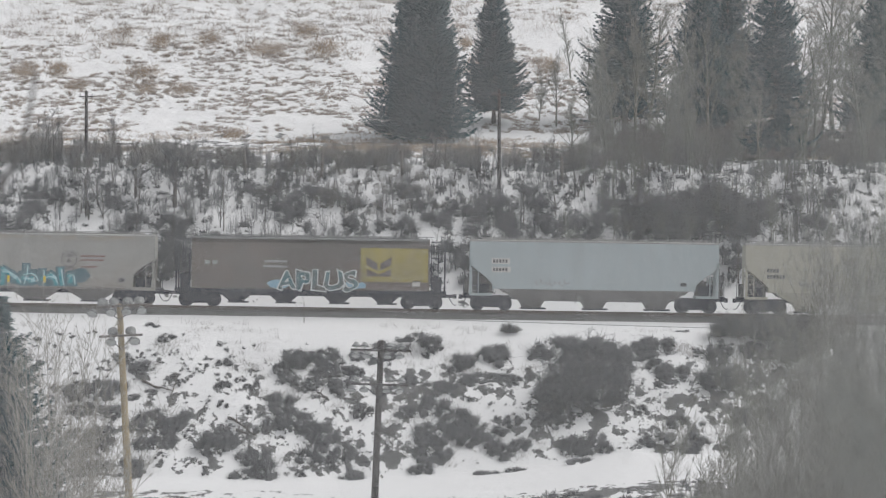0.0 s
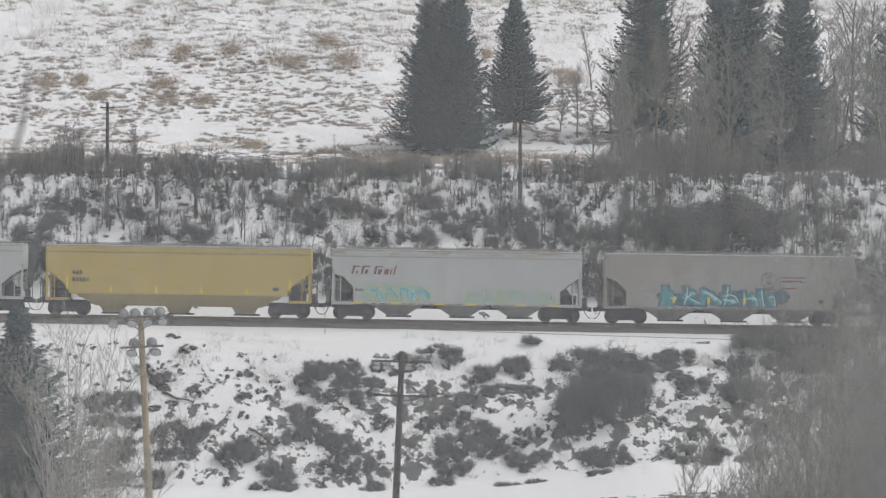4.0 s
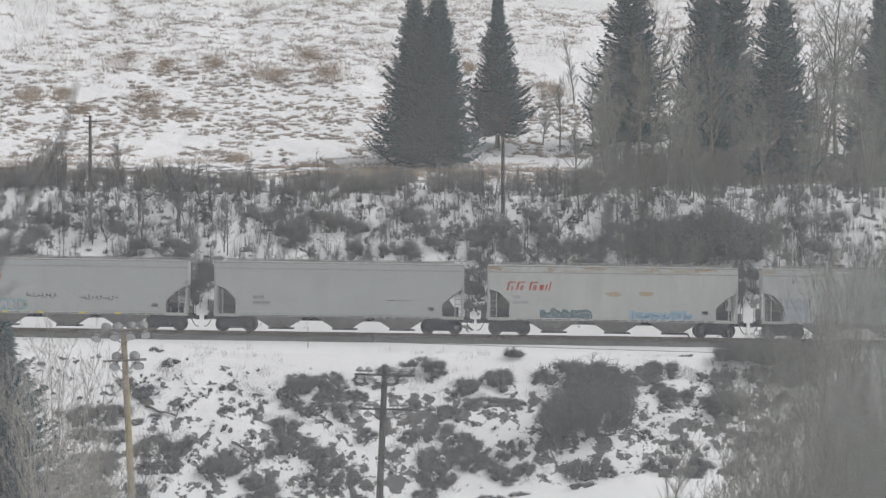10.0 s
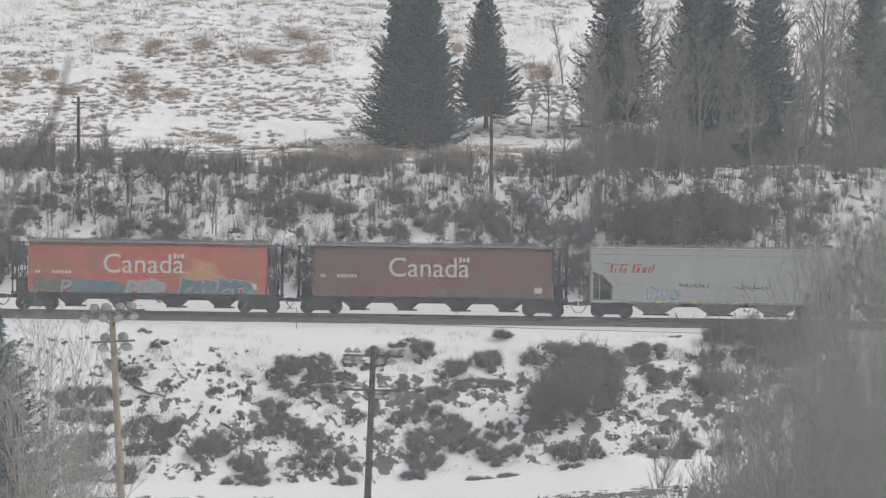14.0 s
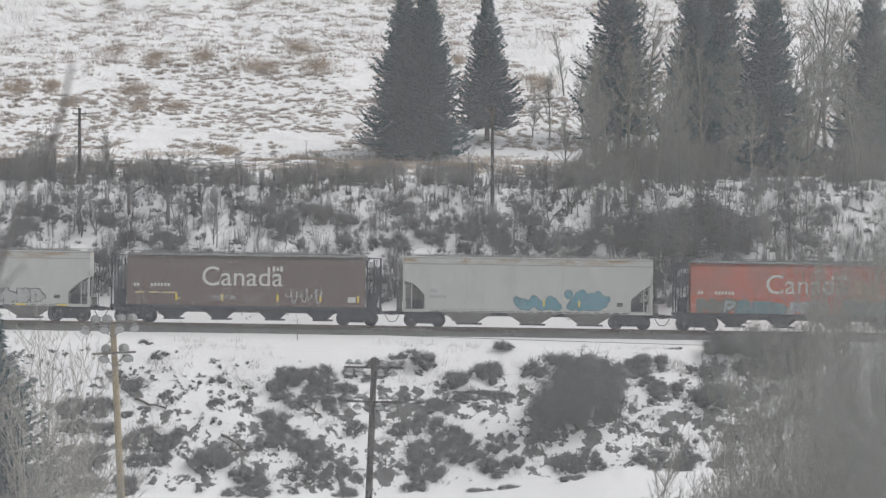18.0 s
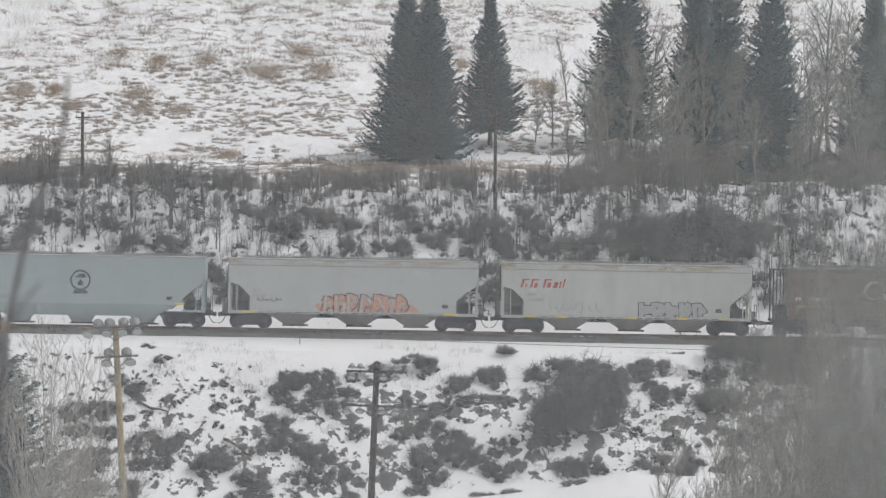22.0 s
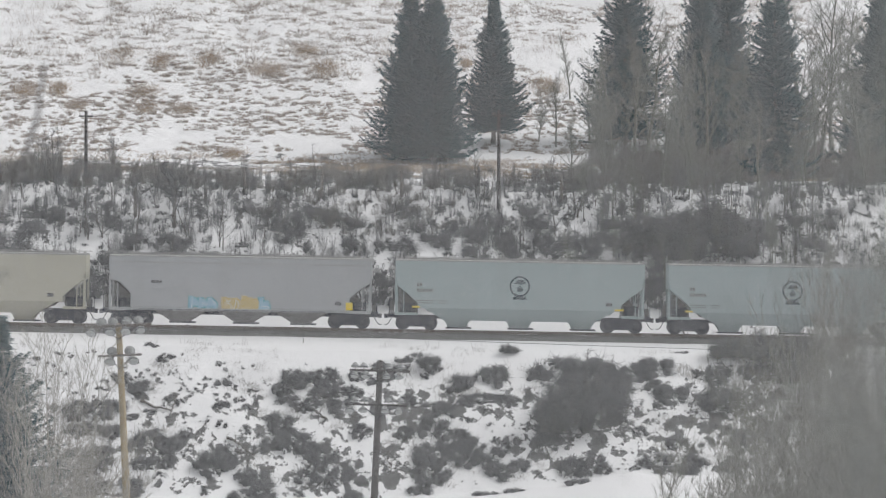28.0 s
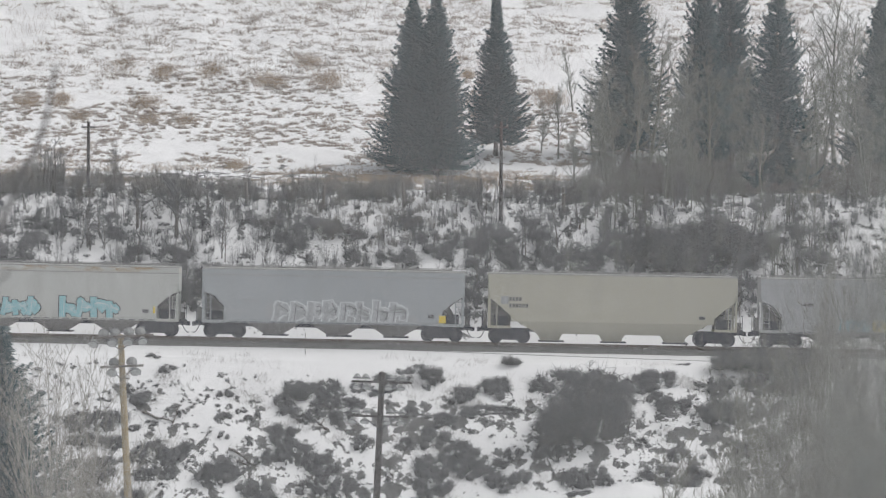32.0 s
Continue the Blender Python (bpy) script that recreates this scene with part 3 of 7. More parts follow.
def bubbles(car, x0, x1, z0, z1, fill, rim, seed):
    """Fat round-edged throw-up letters: overlapping puffs with a dark rim."""
    rnd = random.Random(seed)
    w, h, puffs = x1 - x0, z1 - z0, []
    count = int(w * 14)
    for k in range(count):
        r, u = rnd.uniform(0.14, 0.26), (k + rnd.random()) / count
        top = 0.55 + 0.45 * abs(math.sin(2.6 * u * w + seed))
        puffs.append((x0 + r + (w - 2 * r) * u, z0 + r + max(h * top - 2 * r, 0.05) * rnd.random(), r))
    for name, grow, level, mat in (("spray_outline", 0.05, 0.014, rim), ("spray_fill", 0.0, 0.030, fill)):
        bm = bmesh.new()
        for k, (x, z, r) in enumerate(puffs):
            flat_poly(bm, [(x + (r + grow) * math.cos(i * 0.4488), z + (r + grow) * math.sin(i * 0.4488)) for i in range(14)], -SIDE - level - 0.0002 * k)
        part(name, bm, mat, car)["kind"] = "stuff"
    for k in range(3):
        x, z, r = puffs[k * 3]
        bm = bmesh.new()
        stroke(bm, [(x + r * math.cos(a), z + r * math.sin(a)) for a in (0.5, 1.0, 1.6, 2.2, 2.8, 3.4)], 0.05, -SIDE - 0.045)
        part("spray_line", bm, rim, car)


def tag_strokes(car, x0, x1, z0, z1, mat, n=10, seed=1, width=0.05):
    """A thin sprayed scrawl."""
    rnd = random.Random(seed)
    bm = bmesh.new()
    a, mid, pts = rnd.uniform(0, 6), (z0 + z1) / 2, []
    for k in range(n * 9):
        u = k / (n * 9 - 1)
        a += rnd.uniform(0.35, 0.95)
        high = (z1 - z0) / 2 * (0.55 + 0.45 * math.sin(2.3 * n * u + seed))
        pts.append((x0 + (x1 - x0) * u + 0.10 * math.cos(a), mid + high * math.sin(a)))
    for start in range(0, len(pts) - 3, 11):
        stroke(bm, pts[start:start + 10], width, -SIDE - 0.02 - 0.0004 * (start // 11 % 5))
    part("spray_scrawl", bm, mat, car)["kind"] = "stuff"


def slanted_mark(car, x, z, mat, h=0.56):
    """The owner's slanting red mark, as plain slanted bars."""
    bm = bmesh.new()
    for dx, w, hh in ((0, 0.15, 1), (0.30, 0.10, 0.45), (0.62, 0.14, 1), (0.86, 0.22, 0.55), (1.45, 0.14, 1), (1.70, 0.24, 0.62), (2.12, 0.28, 0.66), (2.50, 0.11, 0.72), (2.72, 0.11, 1.05)):
        k, z1 = 0.25, z + h * hh
        flat_poly(bm, [(x + dx, z), (x + dx + w, z), (x + dx + w + k * h * hh, z1), (x + dx + k * h * hh, z1)], -SIDE - 0.016)
    for dx, w in ((0.04, 0.42), (0.66, 0.44), (1.49, 0.46)):
        flat_poly(bm, [(x + dx + 0.21 * h, z + 0.84 * h), (x + dx + w + 0.21 * h, z + 0.84 * h), (x + dx + w + 0.25 * h, z + h), (x + dx + 0.25 * h, z + h)], -SIDE - 0.017)
    part("owner_mark", bm, mat, car, "slanted painted mark")["kind"] = "stuff"


def roundel(car, x, z, r, mat):
    bm = bmesh.new()
    n = 24
    for k in range(n):
        a, b = 2 * math.pi * k / n, 2 * math.pi * (k + 1) / n
        flat_poly(bm, [(x + r * math.cos(a), z + r * math.sin(a)), (x + r * math.cos(b), z + r * math.sin(b)), (x + 0.82 * r * math.cos(b), z + 0.82 * r * math.sin(b)), (x + 0.82 * r * math.cos(a), z + 0.82 * r * math.sin(a))], -SIDE - 0.014)
    flat_poly(bm, [(x - 0.55 * r, z + 0.25 * r), (x - 0.2 * r, z + 0.6 * r), (x + 0.35 * r, z + 0.62 * r), (x + 0.6 * r, z + 0.3 * r), (x + 0.2 * r, z + 0.18 * r)], -SIDE - 0.016)
    flat_poly(bm, [(x - 0.25 * r, z - 0.5 * r), (x + 0.25 * r, z - 0.5 * r), (x + 0.28 * r, z - 0.2 * r), (x, z + 0.08 * r), (x - 0.28 * r, z - 0.2 * r)], -SIDE - 0.016)
    flat_poly(bm, [(x - 0.75 * r, z - 1.28 * r), (x + 0.75 * r, z - 1.28 * r), (x + 0.55 * r, z - 0.95 * r), (x - 0.55 * r, z - 0.95 * r)], -SIDE - 0.017)
    part("roundel", bm, mat, car, "dark round painted emblem")


def word(car, text, x, z, size, mat, bold=0.006, out=0.016, label="large white painted word", wide=1.0, wobble=0.0):
    cu = bpy.data.curves.new("word", "FONT")
    cu.body, cu.size, cu.extrude, cu.offset, cu.align_x = text, size, 0.004, size * bold, "CENTER"
    tmp = new("word", cu)
    me = bpy.data.meshes.new_from_object(tmp.evaluated_get(bpy.context.evaluated_depsgraph_get()))
    bpy.data.objects.remove(tmp)
    me.transform(Matrix.Translation((x, -SIDE - out, z)) @ Matrix.Rotation(radians(90), 4, "X") @ Matrix.Diagonal((wide, 1, 1, 1)))
    for v in me.vertices:
        v.co.x, v.co.z = v.co.x + wobble * math.sin(5.3 * v.co.z + 2.1 * v.co.x), v.co.z + wobble * math.sin(4.7 * v.co.x)
    me.materials.clear(), me.materials.append(mat)
    return link_mesh("word", me, car, label)


def new_car(label, group="freight cars"):
    car = tagged(new("hopper_car"), label, "freight car", group)
    CARS.append(car)
    return car


def sill_hopper(label, paint, L=16.3, pale_sill=None, bay_mat=None, roof=None, trucks=6.7):
    """A three-bay grain hopper with cut-away ends and a long side sill."""
    car, h = new_car(label), L / 2
    bm = bmesh.new()
    prism(bm, [(-h, 4.47), (-h, 3.0), (-h + 0.75, 2.78), (-h + 1.42, 2.1), (-h + 1.42, 1.17), (h - 1.42, 1.17), (h - 1.42, 1.95), (h - 0.75, 2.55), (h, 3.0), (h, 4.47)], -SIDE, SIDE)
    part("body", bevelled(bm, 0.03), paint, car)
    part("side_rib", fixed(boxes((-h + 0.05, h - 0.05, -SIDE - 0.03, -SIDE - 0.004, 4.08, 4.14), (-h + 0.05, h - 0.05, SIDE + 0.004, SIDE + 0.03, 4.08, 4.14))), roof or ROOF_GREY, car)
    roof_part(car, L, 4.472, 4.62, roof or ROOF_GREY)
    for y in (-SIDE, SIDE):
        part("side_sill", bevelled(boxes((-h + 0.1, h - 0.1, y - 0.05, y + 0.05, 1.0, 1.16)), 0.012), pale_sill or paint, car)
    slots = part("sill_slot", fixed(boxes(*[(-h + 1.9 + 0.62 * k, -h + 2.35 + 0.62 * k, -SIDE - 0.056, -SIDE - 0.052, 1.04, 1.085) for k in range(21)])), IRON, car, "dark slots along the sill")
    slots["kind"] = "stuff"
    for x in (-3.9, 0.25, 4.0):
        bay(car, x, 1.16, 0.27, 4.05, 1.2, 1.5, 0.75, bay_mat or HOPPER_GREY, 0.08)
    part("center_sill", fixed(boxes((-h, h, -0.3, 0.3, 0.74, 0.98))), IRON, car)
    end_gear(car, h, paint)
    crossover(car, h)
    couplers(car, h)
    add_truck(car, -trucks), add_truck(car, trucks)
    side_bars(car, [(h - 2.35, 1.5, 0.4, 0.24)], INK, "data_panel")
    return car


def curved_hopper(label, paint, L=16.25, roof=None, trucks=6.7, lower=None, rail=True, rib=None):
    """A newer three-bay hopper whose painted belly runs down into the bays."""
    car, h = new_car(label), L / 2
    bm = bmesh.new()
    prism(bm, [(-h, 4.49), (-h, 3.0), (-h + 0.9, 2.3), (-h + 1.5, 1.75), (-h + 1.5, 1.42), (h - 1.5, 1.42), (h - 1.5, 1.8), (h - 0.75, 2.45), (h, 3.0), (h, 4.49)], -SIDE, SIDE)
    part("body", bevelled(bm, 0.03), paint, car)
    bm = bmesh.new()
    a, b = ([bm.verts.new((x, y, z)) for x, y, z in pts] for pts in (
        [(-h + 1.9, -SIDE + 0.02, 1.416), (h - 1.9, -SIDE + 0.02, 1.416), (h - 1.9, SIDE - 0.02, 1.416), (-h + 1.9, SIDE - 0.02, 1.416)],
        [(-h + 3.2, -1.1, 0.66), (h - 3.2, -1.1, 0.66), (h - 3.2, 1.1, 0.66), (-h + 3.2, 1.1, 0.66)]))
    bm.faces.new(a), bm.faces.new(b[::-1])
    for i in range(4):
        bm.faces.new((a[i], a[(i + 1) % 4], b[(i + 1) % 4], b[i]))
    part("belly", fixed(bm), lower or paint, car)
    part("side_rib", fixed(boxes((-h + 0.05, h - 0.05, -SIDE - 0.03, -SIDE - 0.004, 4.10, 4.16), (-h + 0.05, h - 0.05, SIDE + 0.004, SIDE + 0.03, 4.10, 4.16))), rib or paint, car)
    roof_part(car, L, 4.492, 4.63, roof or ROOF_GREY, rail)
    for x in (-h * 0.5, 0.0, h * 0.5):
        bay(car, x, 1.40, 0.2, 3.4, 1.2, 1.56, 0.75, lower or paint, 0.5)
    part("center_sill", fixed(boxes((-h, h, -0.3, 0.3, 0.74, 0.98))), IRON, car)
    end_gear(car, h, paint, 1.12, 1.5)
    crossover(car, h)
    couplers(car, h)
    add_truck(car, -trucks), add_truck(car, trucks)
    side_bars(car, [(h - 2.5, 1.75, 0.4, 0.22)], INK, "data_panel")
    return car


def round_hopper(label, paint, L=15.5, roof=None, trucks=7.25):
    """A cylindrical government hopper with four dark bays and open end platforms."""
    car, h = new_car(label), L / 2
    bm = bmesh.new()
    sec = [(-SIDE, 1.16), (-SIDE, 3.9), (-1.5, 4.2), (-1.2, 4.42), (1.2, 4.42), (1.5, 4.2), (SIDE, 3.9), (SIDE, 1.16)]
    a, b = ([bm.verts.new((x, y, z)) for y, z in sec] for x in (-h, h))
    bm.faces.new(a), bm.faces.new(b[::-1])
    for i in range(len(sec)):
        j = (i + 1) % len(sec)
        bm.faces.new((a[i], b[i], b[j], a[j]))
    part("body", fixed(bm), paint, car)
    roof_part(car, L, 4.43, 4.58, roof or ROOF_DARK)
    for y in (-SIDE, SIDE):
        part("side_sill", bevelled(boxes((-h - 1.1, h + 1.1, y - 0.06, y + 0.04, 1.0, 1.18)), 0.012), IRON, car)
    for x in (-4.87, -1.75, 1.75, 4.87):
        bay(car, x, 1.16, 0.34, 2.7, 0.85, 1.45, 0.7, IRON, 0.0)
    part("center_sill", fixed(boxes((-h - 1.1, h + 1.1, -0.3, 0.3, 0.74, 0.98))), IRON, car)
    e = h + 1.1
    for s in (-1, 1):
        x0, x1 = sorted((s * (h + 0.02), s * e))
        part("end_platform", bevelled(boxes((x0, x1, -1.5, 1.5, 1.0, 1.16)), 0.015), IRON, car)
        for y in (-SIDE + 0.08, SIDE - 0.08):
            part("corner_post", fixed(boxes((s * (e - 0.1) - 0.05, s * (e - 0.1) + 0.05, y - 0.05, y + 0.05, 1.16, 4.42))), IRON, car)
            xa, xb = sorted((s * (h + 0.12), s * (h + 0.56)))
            part("ladder", ladder(xa, xb, y, 1.16, 4.3, 8), IRON, car, "steel-rung end ladder")
        bm = boxes((min(s * (h + 0.15), s * (h + 0.8)), max(s * (h + 0.15), s * (h + 0.8)), -0.7, 0.3, 1.16, 2.1))
        part("brake_cylinder", bevelled(bm, 0.02), IRON, car, "dark brake cylinder")
        bm = boxes((min(s * (h + 0.05), s * (e - 0.05)), max(s * (h + 0.05), s * (e - 0.05)), -1.5, 1.5, 4.36, 4.42))
        part("end_walkway", bevelled(bm, 0.02), IRON, car)
    couplers(car, e)
    add_truck(car, -trucks), add_truck(car, trucks)
    side_bars(car, [(h - 1.1, 1.5, 0.5, 0.36)], CREAM, "data_panel")
    return car


INK = mottled("black_paint", (0.06, 0.06, 0.065), (0.11, 0.11, 0.115), 6, 0.6)
CREAM = mottled("white_lettering", (0.62, 0.61, 0.58), (0.74, 0.73, 0.70), 6, 0.6)
RED_INK = mottled("red_lettering", (0.42, 0.07, 0.05), (0.52, 0.10, 0.07), 3, 0.6)
FADED = mottled("faded_lettering", (0.32, 0.33, 0.35), (0.40, 0.41, 0.42), 6, 0.6)
AMBER = mottled("reflector_yellow", (0.80, 0.60, 0.03), (0.88, 0.68, 0.06), 6, 0.5)
# dark end-sheet tone with the recess's shade put into the colour
END_SHADE_DARK = mottled("shade_dark_end_sheet", (0.07, 0.07, 0.07), (0.17, 0.165, 0.16), 1.2, 0.85)
HOPPER_GREY = mottled("grimy_hopper", (0.16, 0.155, 0.15), (0.27, 0.26, 0.25), 1.5, 0.8, stretch=(1, 1, 0.4))
TEAL_DULL = mottled("dull_teal_spray", (0.07, 0.17, 0.20), (0.13, 0.25, 0.28), 2, 0.6)
BUBBLE = mottled("teal_bubble_spray", (0.09, 0.27, 0.34), (0.13, 0.34, 0.41), 2, 0.6)
AQUA_SPRAY = mottled("aqua_spray", (0.26, 0.55, 0.60), (0.36, 0.65, 0.69), 3, 0.6)
CYAN_LINE = mottled("cyan_line_spray", (0.42, 0.66, 0.70), (0.52, 0.74, 0.77), 3, 0.6)
SALMON = mottled("salmon_spray", (0.58, 0.30, 0.20), (0.66, 0.42, 0.32), 3, 0.6)
OLIVE = mottled("olive_spray", (0.12, 0.11, 0.09), (0.19, 0.18, 0.15), 3, 0.6)
MIXED = mottled("teal_and_brown_spray", (0.05, 0.22, 0.27), (0.15, 0.125, 0.115), 0.7, 0.6)
TEAL = mottled("teal_spray", (0.05, 0.30, 0.36), (0.10, 0.42, 0.47), 3, 0.6)
DEEP = mottled("dark_teal_spray", (0.05, 0.12, 0.15), (0.09, 0.19, 0.22), 3, 0.6)
SKYBLUE = mottled("pale_blue_spray", (0.25, 0.45, 0.58), (0.36, 0.56, 0.68), 3, 0.6)
PALE = mottled("white_spray", (0.62, 0.66, 0.66), (0.75, 0.78, 0.78), 3, 0.6)
GREEN = mottled("green_spray", (0.38, 0.51, 0.37), (0.47, 0.58, 0.43), 3, 0.6)
ORANGE = mottled("orange_spray", (0.55, 0.20, 0.08), (0.68, 0.32, 0.16), 3, 0.6)
VIOLET = mottled("violet_spray", (0.10, 0.10, 0.20), (0.17, 0.16, 0.28), 3, 0.6)
OCHRE = mottled("ochre_spray", (0.55, 0.43, 0.16), (0.66, 0.53, 0.24), 3, 0.6)
RUST_STAIN = mottled("rust_stain", (0.42, 0.33, 0.16), (0.52, 0.46, 0.34), 4, 0.8)
CHROME = mottled("silver_spray", (0.40, 0.42, 0.44), (0.55, 0.57, 0.58), 2, 0.45)

P_TAN = paint_mat("tan_paint", (0.49, 0.475, 0.385), 0.3)
P_ICE = paint_mat("ice_grey_paint", (0.45, 0.52, 0.54), 0.3)
P_BROWN = paint_mat("brown_paint", (0.12, 0.10, 0.09), 0.35, patina=(0.17, 0.13, 0.11))
P_WARM = paint_mat("warm_grey_paint", (0.37, 0.37, 0.345), 0.7, 0.4, patina=(0.29, 0.26, 0.225))
P_WHITE = paint_mat("aged_white_paint", WHITE_OLD, 0.28, 0.6)
P_CREAMY = paint_mat("creamy_white_paint", (0.555, 0.57, 0.545), 0.4, 0.85)
P_GREEN = paint_mat("greenish_grey_paint", (0.45, 0.475, 0.46), 0.28)
P_YELLOW = paint_mat("yellow_paint", (0.53, 0.40, 0.10), 0.3)
P_YELLOW_LOW = paint_mat("grimy_yellow_paint", (0.34, 0.285, 0.14), 0.6)
P_MAROON = paint_mat("faded_maroon_paint", (0.20, 0.072, 0.058), 0.5, patina=(0.125, 0.105, 0.095))
P_RED = paint_mat("red_paint", (0.56, 0.105, 0.055), 0.35, patina=(0.30, 0.13, 0.09))
P_CHOC = paint_mat("dark_brown_paint", (0.125, 0.075, 0.068), 0.35)
P_AQUA = paint_mat("pale_aqua_paint", (0.36, 0.44, 0.445), 0.25)
P_GREY = paint_mat("mid_grey_paint", (0.395, 0.412, 0.425), 0.3)
P_SLATE = paint_mat("blue_grey_paint", (0.375, 0.405, 0.425), 0.3)


def sill_ties(car, xs, w=0.5, mat=None, z=1.03):
    side_bars(car, [(x, z, w, 0.10) for x in xs], mat or AMBER, "reflector", -SIDE - 0.056)


def uprights(car, xs, z=1.5, h=0.5, w=0.13):
    side_bars(car, [(x, z, w, h) for x in xs], AMBER, "reflector")


def build_train():
    """Front of the train first; the cars follow to the left."""
    # 1 tan
    c = curved_hopper("tan covered hopper with dark numbers", P_TAN)
    number_bars(c, -6.7, 2.75, INK, 4, 6, 0.24)
    tag_strokes(c, -4.5, -2.2, 1.8, 2.2, HOPPER_GREY, 6, 3, 0.12)
    # 2 ice grey
    c = curved_hopper("pale blue-grey covered hopper with white number panels", P_ICE, lower=HOPPER_GREY)
    side_bars(c, [(-6.7, 3.05, 1.2, 0.36), (-6.7, 2.5, 1.25, 0.36)], CREAM, "number_panel")
    side_bars(c, [(-6.6 + k * 0.2, zz, 0.13, 0.22) for k in range(5) for zz in (3.12, 2.57)], INK, y=-SIDE - 0.02)
    tag_strokes(c, -3.9, -1.7, 1.65, 2.1, FADED, 8, 5, 0.06)
    # 3 brown with a yellow panel
    c = round_hopper("dark brown cylindrical hopper with yellow panel and blue graffiti", P_BROWN)
    side_bars(c, [(3.25, 1.75, 4.4, 2.2)], paint_mat("ochre_panel", (0.40, 0.33, 0.06), 0.6, patina=(0.21, 0.18, 0.10)), "yellow_panel")
    bm = bmesh.new()
    for s in (-1, 1):
        flat_poly(bm, [(4.45 + s * 0.06, 2.45), (4.45 + s * 0.8, 2.85), (4.45 + s * 0.85, 3.4), (4.45 + s * 0.1, 2.95)], -SIDE - 0.02)
        flat_poly(bm, [(4.45 + s * 0.02, 2.1), (4.45 + s * 0.8, 2.1), (4.45 + s * 0.8, 2.6), (4.45 + s * 0.02, 2.25)], -SIDE - 0.021)
    part("emblem", bm, P_BROWN, c, "brown winged emblem")
    side_bars(c, [(-6.9, 2.75, 0.35, 0.25), (-6.4, 2.75, 0.35, 0.25), (-3.0, 2.95, 1.5, 0.12), (-3.1, 2.6, 1.6, 0.12)], FADED)
    for x, w in ((-2.3, 1.0), (-1.7, 0.7), (2.75, 0.9), (3.3, 0.7)):
        bm = bmesh.new()
        flat_poly(bm, blob(random.Random(int(x * 20) + 90), x, 1.5, w, 0.6 * w, 12, 0.2), -SIDE - 0.010 - 0.001 * w)
        part("spray_halo", bm, SKYBLUE, c, "pale blue sprayed cloud")
    word(c, "APLUS", 0.45, 1.2, 1.72, PALE, 0.060, 0.064, "white rim of sprayed letters", 1.06, 0.09)
    word(c, "APLUS", 0.45, 1.2, 1.72, MIXED, 0.022, 0.078, "teal and brown sprayed letters", 1.06, 0.09)
    # 4 warm grey with a roundel
    c = sill_hopper("stained warm-grey covered hopper with aqua graffiti", P_WARM)
    roundel(c, 2.55, 2.95, 0.55, HOPPER_GREY)
    side_bars(c, [(3.3, 3.1, 1.6, 0.10), (3.3, 2.85, 1.5, 0.10), (3.3, 2.4, 1.1, 0.10)], P_MAROON)
    number_bars(c, -5.9, 2.2, FADED)
    graffiti(c, -4.6, 3.2, 1.2, 2.5, [TEAL_DULL, TEAL], DEEP, CYAN_LINE, 6, 5, DEEP, 0.075)
    side_bars(c, [(x, 1.4, 0.16, 0.42) for x in (-3.7, -1.45, 0.9)], AMBER, "reflector", -SIDE - 0.06)
    # 5 white with green graffiti
    c = sill_hopper("aged white covered hopper with red mark and green graffiti", P_WHITE)
    slanted_mark(c, -6.9, 2.95, P_MAROON)
    number_bars(c, -6.6, 2.15, INK, 0, 6, 0.18)
    graffiti(c, -5.9, -1.9, 1.25, 2.35, [GREEN, AQUA_SPRAY], GREEN, TEAL, 4, 9, GREEN)
    graffiti(c, 0.6, 6.1, 1.2, 2.0, [GREEN, CHROME], GREEN, SKYBLUE, 6, 12, GREEN)
    sill_ties(c, (-6.9, -4.3, -1.5, 0.6, 3.8, 6.0), 0.75)
    # 6 yellow
    # the rib is grey to stand in for the shadow line it casts
    c = curved_hopper("bright yellow covered hopper with dark numbers", P_YELLOW, 17.3, ROOF_GREY, 7.2, P_YELLOW_LOW, rib=HOPPER_GREY)
    number_bars(c, -6.9, 2.65, INK, 3, 5, 0.27)
    uprights(c, (-4.45, -1.5, 1.45, 4.4), 1.5, 0.45)
    uprights(c, (-7.3, 7.2), 1.7, 0.85)
    # 7 white with a blue panel
    c = sill_hopper("aged white covered hopper with pale blue patch", P_WHITE)
    side_bars(c, [(-6.75, 1.3, 1.75, 1.35)], mottled("pale_blue_panel", (0.40, 0.46, 0.54), (0.46, 0.51, 0.58), 3, 0.6), "repainted_patch")
    side_bars(c, [(-6.6 + 0.22 * k, zz, 0.14, 0.2) for k in range(6) for zz in (2.35, 1.95)], FADED, y=-SIDE - 0.02)
    tag_strokes(c, 2.8, 4.4, 1.5, 1.75, HOPPER_GREY, 5, 21, 0.05)
    # 8 creamy white with red mark
    c = sill_hopper("creamy white covered hopper with rust and blue graffiti", P_CREAMY)
    slanted_mark(c, -6.95, 2.95, RED_INK)
    number_bars(c, -6.5, 2.4, FADED, 3, 6, 0.2)
    for cx, cz in ((0.05, 2.77), (2.2, 2.83)):
        bm = bmesh.new()
        flat_poly(bm, blob(random.Random(int(cx * 10)), cx, cz, 1.05, 0.3, 14, 0.18), -SIDE - 0.012)
        part("rust_stain", bm, RUST_STAIN, c, "ochre rust stain")
    graffiti(c, -4.6, -1.4, 1.05, 1.75, [DEEP], DEEP, CHROME, 5, 31)
    graffiti(c, 1.1, 5.1, 1.05, 1.65, [SKYBLUE], SKYBLUE, VIOLET, 6, 33)
    # 9 plain greenish grey
    c = sill_hopper("plain greenish-grey covered hopper", P_GREEN)
    number_bars(c, -5.6, 2.15, HOPPER_GREY)
